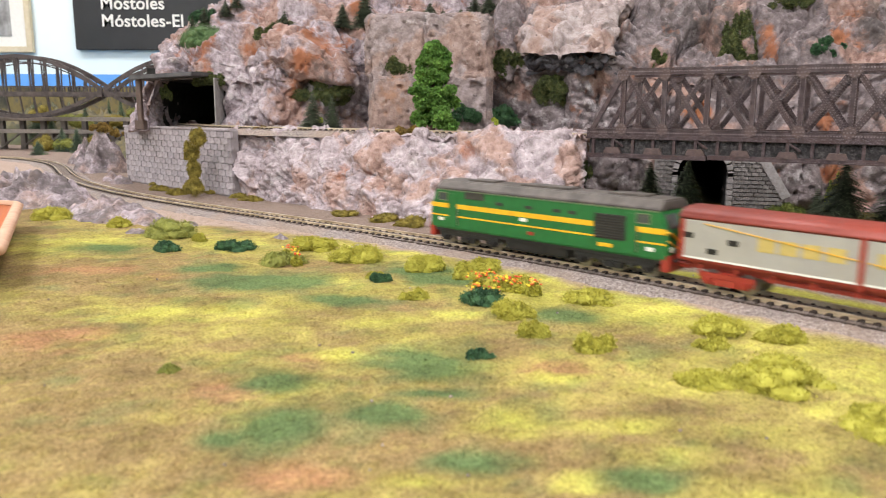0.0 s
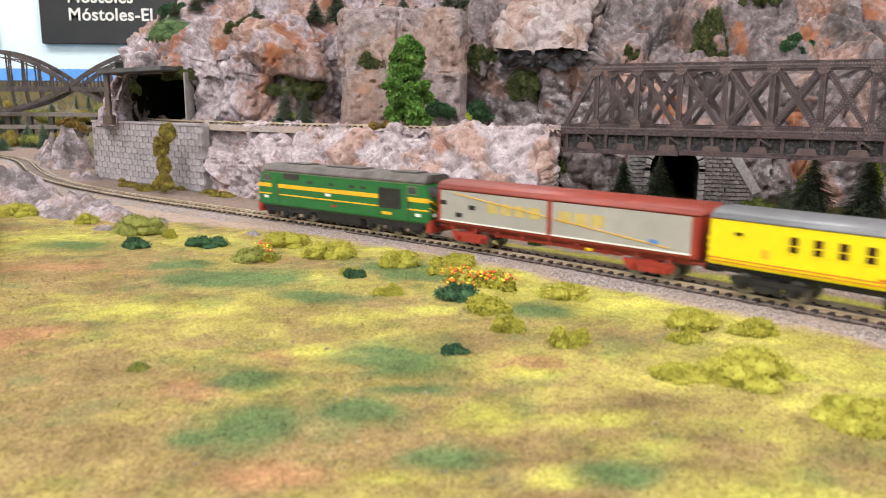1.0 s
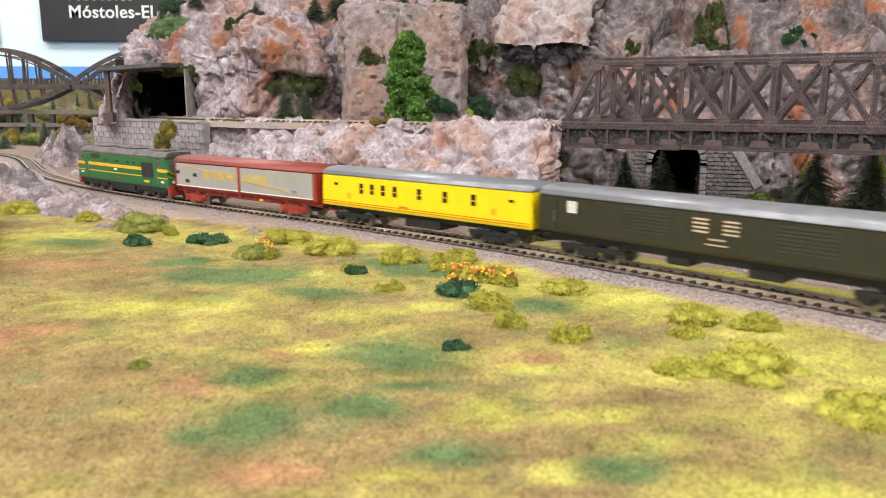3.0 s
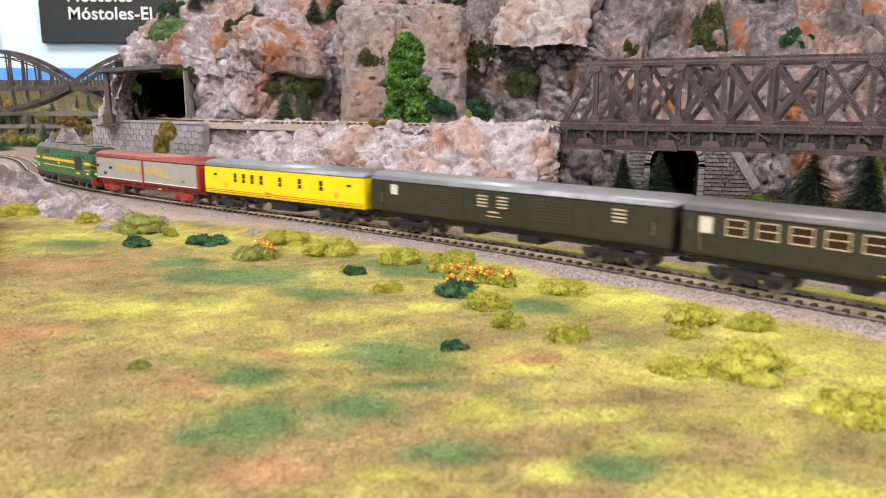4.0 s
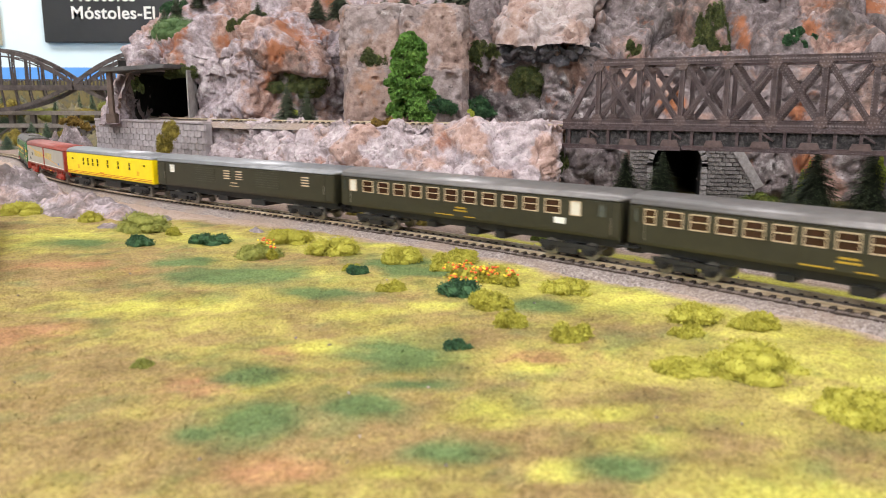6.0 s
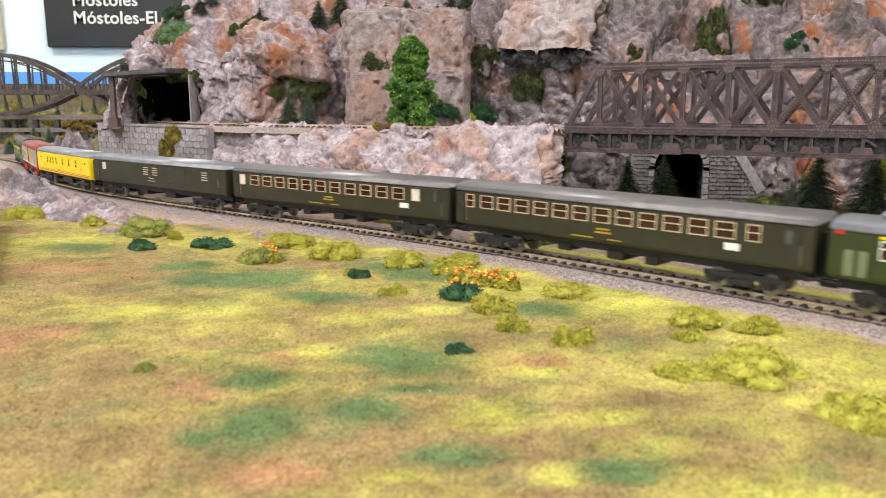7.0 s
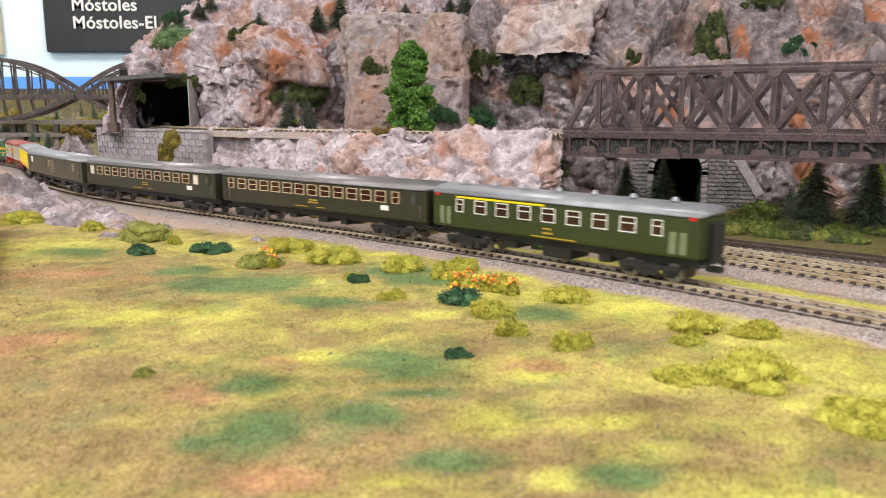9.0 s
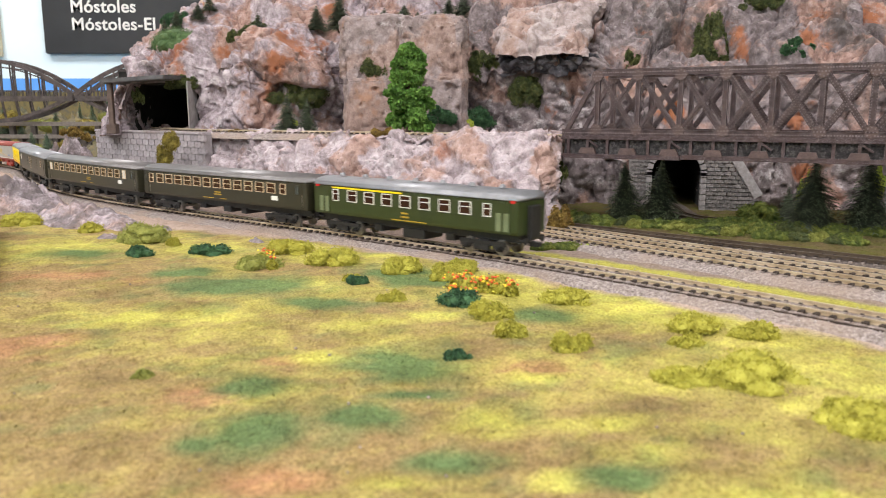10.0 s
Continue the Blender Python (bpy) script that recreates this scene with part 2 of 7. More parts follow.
def track(label, p, n, s, z, rail, s0, s1, half=0.021, chip=2500, name="railway_track", bed="ballast"):
    t = thing(name, label, "railway track", "tracks of the layout")
    ob = new("ballast", ballast_mesh(p, n, half, z, s0, 0.006, bed))
    ob.parent = t
    for e in (-1, 1):
        o = e * GAUGE / 2
        prof = [(o - 0.0010, 0.0020), (o - 0.0010, 0.0024), (o - 0.0003, 0.0027), (o - 0.0003, 0.0036), (o - 0.00080, 0.0035), (o - 0.00080, 0.0044), (o + 0.00080, 0.0044), (o + 0.00080, 0.0035),
                (o + 0.0003, 0.0036), (o + 0.0003, 0.0027), (o + 0.0010, 0.0024), (o + 0.0010, 0.0020)]
        r = new("rail", strip(p, n, prof, "rail", rail, z))
        r.parent = t
    q = s0
    while q < s1:
        x, y = np.interp(q, s, p[:, 0]), np.interp(q, s, p[:, 1])
        nx, ny = np.interp(q, s, n[:, 0]), np.interp(q, s, n[:, 1])
        piece("sleeper", SLEEPER, t, pose(x, y, z, 0, 0, math.degrees(math.atan2(ny, nx)) - 90 + rnd(-1, 1)))
        q += 0.0078
    if chip:
        chips(p, n, half + 0.004, z, chip, t, "stone_bits" if bed == "ballast" else bed)
    return t


# ---- the train ----
def profile(w, z0, z1, zr, flat=0.35):
    """Coach section: straight sides from z0 to z1, curved roof to zr."""
    pts = [(-w, z0), (-w, z1)]
    for i in range(1, 12):
        a = math.pi * i / 12
        pts.append((-w * math.copysign(abs(math.cos(a)) ** 0.8, math.cos(a)), z1 + (zr - z1) * math.sin(a) ** 0.85))
    pts += [(w, z1), (w, z0)]
    return pts


def wheelset_mesh():
    bm = bmesh.new()
    rod(bm, (0, -0.0105, 0.0055), (0, 0.0105, 0.0055), 0.0011)
    for y in (-1, 1):
        rod(bm, (0, y * 0.0073, 0.0055), (0, y * 0.0098, 0.0055), 0.0055, sides=20)
        rod(bm, (0, y * 0.0098, 0.0055), (0, y * 0.0104, 0.0055), 0.0036, 0.0030, sides=16)
    return finish("wheelset", bm, M["steel"])


WHEELSET = wheelset_mesh()


def bogie(parent, x, axles, base, mat, width=0.0122):
    """A bogie: two side frames with axle boxes and springs, a bolster, and its wheelsets."""
    b = bmesh.new()
    for e in (-1, 1):
        y0, y1 = sorted((e * width, e * (width + 0.0022)))
        box(b, -base / 2 - 0.006, base / 2 + 0.006, y0, y1, 0.0070, 0.0098)
        box(b, -0.007, 0.007, y0, y1 + (0.0006 if e > 0 else 0), 0.0035, 0.0070)
        for i in range(axles):
            ax = -base / 2 + base * i / (axles - 1)
            box(b, ax - 0.0026, ax + 0.0026, y0 - 0.0008, y1 + 0.0008, 0.0036, 0.0076)
            rod(b, (ax, e * (width + 0.002), 0.0055), (ax, e * (width + 0.0042), 0.0055), 0.0016)
            rod(b, (ax - 0.004, e * (width + 0.0012), 0.0050), (ax - 0.004, e * (width + 0.0012), 0.0082), 0.0012)
            rod(b, (ax + 0.004, e * (width + 0.0012), 0.0050), (ax + 0.004, e * (width + 0.0012), 0.0082), 0.0012)
    box(b, -0.005, 0.005, -width, width, 0.006, 0.0105)
    ob = part("bogie", b, mat, parent, "", 0.0003)
    ob.location = (x, 0, 0)
    for i in range(axles):
        piece("wheelset", WHEELSET, ob, pose(-base / 2 + base * i / (axles - 1), 0, 0))
    return ob


def underframe(parent, L, mat, boxes=(), w=0.0125):
    b = bmesh.new()
    box(b, -L / 2 + 0.003, L / 2 - 0.003, -w * 0.7, w * 0.7, 0.0100, 0.0160)
    for e in (-1, 1):
        for y in (-0.0095, 0.0095):
            rod(b, (e * (L / 2 - 0.004), y, 0.0118), (e * (L / 2 + 0.0018), y, 0.0118), 0.0009)
            rod(b, (e * (L / 2 + 0.0018), y, 0.0118), (e * (L / 2 + 0.0026), y, 0.0118), 0.0024, sides=14)
        box(b, e * (L / 2 + 0.003) - 0.004, e * (L / 2 + 0.003) + 0.004, -0.0022, 0.0022, 0.0075, 0.0105)
    part("underframe", b, mat, parent)
    for x0, x1, z0 in boxes:
        b = bmesh.new()
        box(b, x0, x1, -w * 0.85, w * 0.85, z0, 0.0112)
        part("equipment_box", b, mat, parent, "", 0.0005)


FRAMES = {}


def window(parent, x, z0, z1, w, side, y, frame_mat, pane_mat, bar=0.6, rim=0.00055):
    """A window: a frame with a crossbar and a recessed pane."""
    key = (w, z0, z1, frame_mat.name, pane_mat.name, bar)
    if key not in FRAMES:
        b = bmesh.new()
        h = z1 - z0
        box(b, -w / 2, w / 2, 0, 0.0005, 0, rim)
        box(b, -w / 2, w / 2, 0, 0.0005, h - rim, h)
        box(b, -w / 2, -w / 2 + rim, 0, 0.0005, rim, h - rim)
        box(b, w / 2 - rim, w / 2, 0, 0.0005, rim, h - rim)
        if bar:
            box(b, -w / 2 + rim, w / 2 - rim, 0, 0.0004, h * bar - rim * 0.45, h * bar + rim * 0.45)
        g = bmesh.new()
        box(g, -w / 2 + rim * 0.7, w / 2 - rim * 0.7, -0.0003, 0.00012, rim * 0.7, h - rim * 0.7)
        FRAMES[key] = finish("window", b, frame_mat), finish("pane", g, pane_mat)
    fm, gm = FRAMES[key]
    ob = piece("window", fm, parent, pose(x, side * y, z0, 0, 0, 0 if side > 0 else 180))
    piece("pane", gm, ob, Matrix())
    return ob


def slab(name, parent, mat, x0, x1, z0, z1, y, side=1, t=0.00035, label=""):
    b = bmesh.new()
    a, c = sorted((side * y - side * 0.0002, side * (y + t)))
    box(b, x0, x1, a, c, z0, z1)
    return part(name, b, mat, parent, label)


def hull(v, L, w, z0, z1, zr, body_mat, roof_mat, inset=0.0):
    """Body below, roof above, as two parts."""
    b = bmesh.new()
    extrude(b, [(-w + 0.0006, z0), (-w, z0 + 0.002), (-w, z1), (w, z1), (w, z0 + 0.002), (w - 0.0006, z0)], -L / 2, L / 2)
    body = part("body", b, body_mat, v, "", 0.0006)
    b = bmesh.new()
    extrude(b, profile(w + 0.0002, z1 - 0.0004, z1 + 0.0006, zr)[0:], -L / 2 - 0.0002, L / 2 + 0.0002)
    roof = part("roof", b, roof_mat, v, "", 0.0012, True)
    return body, roof


def gangway(v, L, mat):
    for e in (-1, 1):
        b = bmesh.new()
        rings = []
        for i in range(7):
            x, k = e * (L / 2 - 0.0004 + i * 0.0007), 0.0007 * (i % 2)
            rings.append([b.verts.new((x, y, z)) for y, z in ((-0.0052 - k, 0.0130 - k), (0.0052 + k, 0.0130 - k), (0.0052 + k, 0.0340 + k), (-0.0052 - k, 0.0340 + k))])
        for p, q in zip(rings, rings[1:]):
            for i in range(4):
                b.faces.new((p[i], p[(i + 1) % 4], q[(i + 1) % 4], q[i]))
        b.faces.new(rings[0])
        b.faces.new(rings[-1][::-1])
        part("gangway_bellows", b, mat, v, "black rubber gangway")


def coach_dark_van():
    L, w = 0.238, 0.0158
    v = thing("baggage_van", "dark olive baggage van with louvred panels and grey roof", "railway car", "cars of the train")
    hull(v, L, w, 0.0155, 0.0378, 0.0442, M["olive"], M["roof_grey"])
    underframe(v, L, M["black"], [(-0.03, -0.012, 0.0060), (0.02, 0.034, 0.0065)])
    for e in (-1, 1):
        bogie(v, e * (L / 2 - 0.036), 2, 0.029, M["black"])
    gangway(v, L, M["black"])
    for s in (1, -1):
        window(v, 0.094, 0.0287, 0.0357, 0.0065, s, w, M["white"], M["milk"])
        for x in (0.0125, -0.004, -0.087):
            v_ = slab("vent_window", v, M["grille"], x - 0.0042, x + 0.0042, 0.0270, 0.0356, w, s, 0.0002)
            for i in range(4):
                slab("slat", v_, M["cream"], x - 0.0042, x + 0.0042, 0.0272 + i * 0.0022, 0.0281 + i * 0.0022, w + 0.0002, s)
        for x0, x1 in ((0.030, 0.059), (-0.055, -0.026)):
            b = bmesh.new()
            for i in range(7):
                z = 0.0225 + i * 0.0020
                a, c = sorted((s * (w - 0.0003), s * (w + 0.0004)))
                box(b, x0, x1, a, c, z, z + 0.0009)
            part("louvre_panel", b, M["louvre"], v, "slatted olive louvre")
        for x in (0.110, -0.105):
            slab("door", v, M["olive"], x - 0.0045, x + 0.0045, 0.0167, 0.0372, w, s)
            slab("door_handle", v, M["steel"], x - 0.0036, x - 0.0030, 0.0222, 0.0292, w + 0.0003, s)
        for i in range(3):
            slab("lettering_bar", v, M["cream"], -0.001 + i * 0.003, 0.0013 + i * 0.003, 0.0237, 0.0246, w, s)
        slab("number_bar", v, M["cream"], -0.003, 0.009, 0.0210, 0.0216, w, s)
    return v, L


def coach_olive(windows, ends, label, name="passenger_coach"):
    L, w = 0.241, 0.0158
    v = thing(name, label, "railway car", "cars of the train")
    hull(v, L, w, 0.0155, 0.0378, 0.0442, M["olive"], M["roof_dark"])
    underframe(v, L, M["black"], [(-0.012, 0.000, 0.0060), (0.026, 0.036, 0.0070), (-0.034, -0.026, 0.0060)])
    for e in (-1, 1):
        bogie(v, e * (L / 2 - 0.036), 2, 0.029, M["black"])
    gangway(v, L, M["black"])
    x1 = 0.1065
    step = (x1 + 0.0905) / (windows - 1)
    for s in (1, -1):
        for i in range(windows):
            x = x1 - i * step
            small = i in (0, windows - 1)
            frosted = small and ends
            window(v, x, 0.0274, 0.0362, 0.0075 if small else 0.0112, s, w, M["cream"], M["milk"] if frosted else M["glass"], 0 if frosted else 0.52)
        for x, half in ((0.1155, 0.0032), (-0.1085, 0.0055)):
            slab("door", v, M["olive"], x - half, x + half, 0.0167, 0.0372, w, s)
            window(v, x, 0.0279, 0.0359, half, s, w + 0.0003, M["olive"], M["pane"], 0)
            slab("door_rail", v, M["steel"], x - 0.0060, x - 0.0056, 0.0182, 0.0282, w, s)
        slab("crest_bar", v, M["ochre"], -0.005, 0.004, 0.0234, 0.0244, w, s)
        slab("crest_bar", v, M["ochre"], -0.006, 0.005, 0.0214, 0.0224, w, s)
        slab("number_bar", v, M["ochre"], -0.013, -0.004, 0.0180, 0.0186, w, s)
        slab("number_bar", v, M["ochre"], 0.006, 0.022, 0.0180, 0.0186, w, s)
        slab("destination_plate", v, M["white"], -0.0835, -0.0755, 0.0217, 0.0254, w, s)
    return v, L


def coach_green():
    L, w = 0.213, 0.0158
    v = thing("first_class_coach", "green passenger coach with yellow cantrail line and pale roof", "railway car", "cars of the train")
    hull(v, L, w, 0.0155, 0.0378, 0.0442, M["coach_green"], M["roof_grey"])
    underframe(v, L, M["black"], [(-0.015, 0.008, 0.004), (-0.045, -0.036, 0.006), (0.03, 0.04, 0.006)])
    for e in (-1, 1):
        bogie(v, e * (L / 2 - 0.033), 2, 0.029, M["black"])
    gangway(v, L, M["black"])
    for i in range(7):
        b = bmesh.new()
        rod(b, (0.085 - i * 0.028, 0.003, 0.0452), (0.085 - i * 0.028, 0.003, 0.0472), 0.0028, 0.0016, 14)
        part("roof_vent", b, M["roof_grey"], v)
    for s in (1, -1):
        for i in range(9):
            x = 0.079 - i * 0.0198
            small = i in (0, 8)
            window(v, x, 0.0264, 0.0354, 0.0072 if small else 0.0112, s, w, M["white"], M["glass"], 0.60)
        slab("cantrail_line", v, M["bright_yellow"], 0.003, 0.083, 0.0361, 0.0373, w, s, 0.0003, "yellow first-class line")
        for x in (0.093, -0.093):
            slab("door", v, M["coach_green"], x - 0.0065, x + 0.0065, 0.0163, 0.0366, w, s)
            for d in (-0.0033, 0.0033):
                slab("door_panel", v, M["pale_green"], x + d - 0.0022, x + d + 0.0022, 0.0176, 0.0296, w + 0.0003, s)
        slab("crest_bar", v, M["ochre"], -0.003, 0.004, 0.0218, 0.0230, w, s)
        slab("crest_bar", v, M["ochre"], -0.004, 0.004, 0.0191, 0.0203, w, s)
        slab("number_bar", v, M["ochre"], -0.022, 0.014, 0.0167, 0.0174, w, s)
        for x in (0.1015, -0.1015):
            slab("tail_lamp", v, M["tail_red"], x - 0.0022, x + 0.0022, 0.0366, 0.0384, w - 0.0006, s, 0.0008)
    return v, L


def postal_van():
    L, w = 0.199, 0.0155
    v = thing("postal_van", "bright yellow postal van with grey roof and red lines", "railway car", "cars of the train")
    hull(v, L, w, 0.0142, 0.0380, 0.0440, M["bright_yellow"], M["roof_grey"])
    underframe(v, L, M["black"], [(-0.02, 0.015, 0.005)])
    for e in (-1, 1):
        bogie(v, e * (L / 2 - 0.032), 2, 0.027, M["black"])
    gangway(v, L, M["black"])
    for s in (1, -1):
        for x in (0.055, 0.0435, 0.032, 0.020, -0.004, -0.028, -0.053):
            window(v, x, 0.0252, 0.0340, 0.0055, s, w, M["bright_yellow"], M["glass"], 0.45)
        for x in (0.083, -0.084):
            window(v, x, 0.0300, 0.0330, 0.0055, s, w, M["bright_yellow"], M["glass"], 0)
        for z in (0.0178, 0.0162):
            slab("red_line", v, M["orange"], -L / 2 + 0.001, L / 2 - 0.001, z, z + 0.00055, w, s)
        for x in (0.069, -0.070):
            slab("emblem", v, M["yellow"], x - 0.0022, x + 0.0022, 0.021, 0.0255, w, s, 0.00015)
        slab("lettering_bar", v, M["orange"], 0.007, 0.016, 0.0185, 0.0197, w, s, 0.00015)
    for e in (-1, 1):
        b = bmesh.new()
        for i in range(4):
            box(b, e * L / 2 - 0.0006, e * L / 2 + 0.0006, 0.0075, 0.0150, 0.015 + i * 0.004, 0.0165 + i * 0.004)
        part("end_step", b, M["bright_yellow"], v)
        slab("tail_lamp", v, M["tail_red"], e * (L / 2 - 0.004) - 0.0015, e * (L / 2 - 0.004) + 0.0015, 0.0380, 0.0395, w - 0.001, 1, 0.0006)
    return v, L


def sliding_wall_van():
    L, w = 0.199, 0.0152
    v = thing("goods_van", "grey sliding-wall goods van with red roof and red frame", "railway car", "cars of the train")
    b = bmesh.new()
    extrude(b, [(-w, 0.0145), (-w, 0.0380), (w, 0.0380), (w, 0.0145)], -L / 2, L / 2)
    part("body", b, M["red"], v, "red end walls and frame", 0.0006)
    b = bmesh.new()
    extrude(b, profile(w + 0.0005, 0.0370, 0.0386, 0.0442), -L / 2 - 0.0006, L / 2 + 0.0006)
    part("roof", b, M["roof_red"], v, "curved brick-red roof", 0.001, True)
    underframe(v, L, M["red"], [(-0.05, 0.05, 0.0092)])
    for e in (-1, 1):
        bogie(v, e * (L / 2 - 0.03), 2, 0.021, M["red"], 0.0122)
    for s in (1, -1):
        for x0, x1 in ((0.0015, L / 2 - 0.004), (-L / 2 + 0.004, -0.0015)):
            slab("sliding_wall", v, M["van_grey"], x0, x1, 0.0165, 0.0374, w, s, 0.0006, "silver-grey sliding wall")
            slab("white_line", v, M["white"], x0, x1, 0.0165, 0.0174, w + 0.0006, s)
        slab("lock_bar", v, M["red"], -0.0012, 0.0012, 0.0140, 0.0384, w + 0.0004, s, 0.001)
        # the long diagonal line and unreadable lettering
        b = bmesh.new()
        y = w + 0.0008
        beam(b, (0.083, s * y, 0.0360), (-0.0005, s * y, 0.0275), 0.0003, 0.0010, (0, s, 0))
        beam(b, (-0.0025, s * y, 0.0273), (-0.083, s * y, 0.0190), 0.0003, 0.0010, (0, s, 0))
        part("diagonal_stripe", b, M["yellow"], v, "yellow diagonal stripe")
        for i in range(8):
            x = 0.047 - i * 0.0118
            if abs(x) > 0.004:
                slab("lettering_bar", v, M["faded"], x - 0.0042, x + 0.0050, 0.0252, 0.0322, w + 0.00055, s, 0.00025)
        for x, z, c in ((0.078, 0.020, "black"), (0.093, 0.0275, "black"), (0.066, 0.026, "black"), (-0.073, 0.0195, "blue")):
            slab("data_panel", v, M[c], x - 0.003, x + 0.003, z, z + 0.003, w + 0.00055, s, 0.00025)
        for i in range(9):
            slab("frame_rib", v, M["red"], -0.084 + i * 0.021, -0.0825 + i * 0.021, 0.0098, 0.0138, w - 0.0008, s, 0.001)
        slab("data_panel", v, M["bright_yellow"], -0.032, -0.028, 0.0108, 0.0124, w + 0.0004, s, 0.0004)
    return v, L


def locomotive():
    L, w = 0.193, 0.0163
    v = thing("diesel_locomotive", "green diesel locomotive with yellow stripes and brown roof", "locomotive", "cars of the train")
    z0, z1, zr = 0.0118, 0.0400, 0.0458
    # raked cab ends
    b = bmesh.new()
    for y0, y1 in ((-w, w),):
        out = [(-L / 2, z0), (-L / 2, 0.0275), (-L / 2 + 0.005, z1), (L / 2 - 0.005, z1), (L / 2, 0.0275), (L / 2, z0)]
        a = [b.verts.new((x, y0, z)) for x, z in out]
        c = [b.verts.new((x, y1, z)) for x, z in out]
        for i in range(6):
            b.faces.new((a[i], c[i], c[(i + 1) % 6], a[(i + 1) % 6]))
        b.faces.new(a)
        b.faces.new(c[::-1])
    part("body", b, M["loco_green"], v, "", 0.0011)
    b = bmesh.new()
    extrude(b, [(-w, z1 - 0.0003), (-w + 0.001, z1 + 0.0016), (-w + 0.0055, zr), (w - 0.0055, zr), (w - 0.001, z1 + 0.0016), (w, z1 - 0.0003)], -L / 2 + 0.005, L / 2 - 0.005)
    part("roof", b, M["loco_roof"], v, "dusty brown weathered roof", 0.0009)
    for x0, x1 in ((0.045, 0.068), (-0.02, 0.02), (-0.075, -0.05)):
        b = bmesh.new()
        box(b, x0, x1, -0.007, 0.007, zr - 0.0004, zr + 0.0012)
        part("roof_hatch", b, M["loco_roof"], v, "", 0.0004)
    for s in (1, -1):
        slab("cantrail_line", v, M["pale_green"], -L / 2 + 0.006, L / 2 - 0.006, 0.0392, 0.0397, w, s)
        slab("wide_stripe", v, M["yellow"], -0.046, L / 2 - 0.001, 0.0268, 0.0300, w, s, 0.0003, "wide yellow stripe")
        slab("wide_stripe", v, M["yellow"], -L / 2 + 0.001, -0.070, 0.0268, 0.0300, w, s, 0.0003, "wide yellow stripe")
        slab("thin_stripe", v, M["yellow"], -L / 2 + 0.001, L / 2 - 0.001, 0.0208, 0.0218, w, s, 0.00025, "thin yellow stripe")
        g = slab("radiator_grille", v, M["grille"], -0.069, -0.047, 0.0205, 0.0352, w, s, 0.0005, "dark radiator grille")
        for i in range(9):
            b = bmesh.new()
            a, c = sorted((s * (w + 0.0004), s * (w + 0.0009)))
            box(b, -0.069, -0.047, a, c, 0.0212 + i * 0.0016, 0.0217 + i * 0.0016)
            part("slat", b, M["black"], g)
        slab("roof_side_grille", v, M["grille"], 0.044, 0.062, 0.0345, 0.0392, w, s, 0.0006)
        for x in (0.030, 0.005, -0.018, -0.030):
            slab("body_louvre", v, M["grille"], x - 0.003, x + 0.003, 0.0325, 0.0345, w, s, 0.0003)
        for x in (-0.080, 0.084):
            window(v, x, 0.0318, 0.0378, 0.0095, s, w, M["pale_green"], M["pane"], 0)
        for x in (-0.072, 0.074):
            slab("door", v, M["loco_green"], x - 0.004, x + 0.004, 0.0135, 0.037, w, s, 0.0004)
            slab("handrail", v, M["steel"], x - 0.0052, x - 0.0048, 0.0150, 0.0285, w + 0.0004, s, 0.0004)
        for x0, x1, z, c in ((-0.060, -0.050, 0.0155, "yellow"), (0.000, 0.005, 0.0158, "red"), (-0.088, -0.083, 0.0165, "white"), (0.083, 0.088, 0.0175, "white"), (0.006, 0.012, 0.024, "white")):
            slab("number_bar", v, M[c], x0, x1, z, z + 0.0022, w, s, 0.00025)
    for e in (-1, 1):
        # cab front: windscreens, chevron, headlamps, red buffer beam
        for y in (-0.0075, 0.0075):
            b = bmesh.new()
            x = e * (L / 2 - 0.0025)
            box(b, -0.0003, 0.0003, -0.0062, 0.0062, -0.0042, 0.0042)
            ob = part("windscreen", b, M["pane"], v, "smoky windscreen")
            ob.matrix_basis = pose(x, y, 0.0338) @ pose(0, 0, 0, 0, -e * 21.8, 0)
        b = bmesh.new()
        x = e * (L / 2 + 0.0002)
        for sgn in (-1, 1):
            beam(b, (x, sgn * 0.0160, 0.0285), (x, 0, 0.0200), 0.0005, 0.0030, (1, 0, 0))
            beam(b, (x, sgn * 0.0160, 0.0235), (x, 0, 0.0160), 0.0005, 0.0012, (1, 0, 0))
        part("nose_chevron", b, M["yellow"], v, "yellow nose chevron")
        b = bmesh.new()
        for y in (-0.011, 0.011):
            rod(b, (e * L / 2 - e * 0.001, y, 0.0180), (e * L / 2 + e * 0.0012, y, 0.0180), 0.0016, sides=14)
        part("headlamp", b, M["white"], v)
        b = bmesh.new()
        x0, x1 = sorted((e * (L / 2 - 0.004), e * (L / 2 + 0.0015)))
        box(b, x0, x1, -0.0158, 0.0158, 0.0055, 0.0150)
        part("buffer_beam", b, M["red"], v, "red buffer beam", 0.0006)
        b = bmesh.new()
        for y in (-0.0100, 0.0100):
            rod(b, (e * L / 2, y, 0.0120), (e * (L / 2 + 0.004), y, 0.0120), 0.0012)
            rod(b, (e * (L / 2 + 0.004), y, 0.0120), (e * (L / 2 + 0.005), y, 0.0120), 0.0026, sides=14)
        part("buffer", b, M["black"], v)
        bogie(v, e * 0.060, 3, 0.046, M["black"], 0.0126)
        b = bmesh.new()
        rod(b, (e * (L / 2 + 0.0016), 0, 0.009), (e * (L / 2 + 0.005), 0, 0.0085), 0.0009)
        part("coupling", b, M["black"], v)
    b = bmesh.new()
    box(b, -0.027, 0.027, -0.0140, 0.0140, 0.0035, 0.0125)
    part("fuel_tank", b, M["black"], v, "", 0.0016)
    b = bmesh.new()
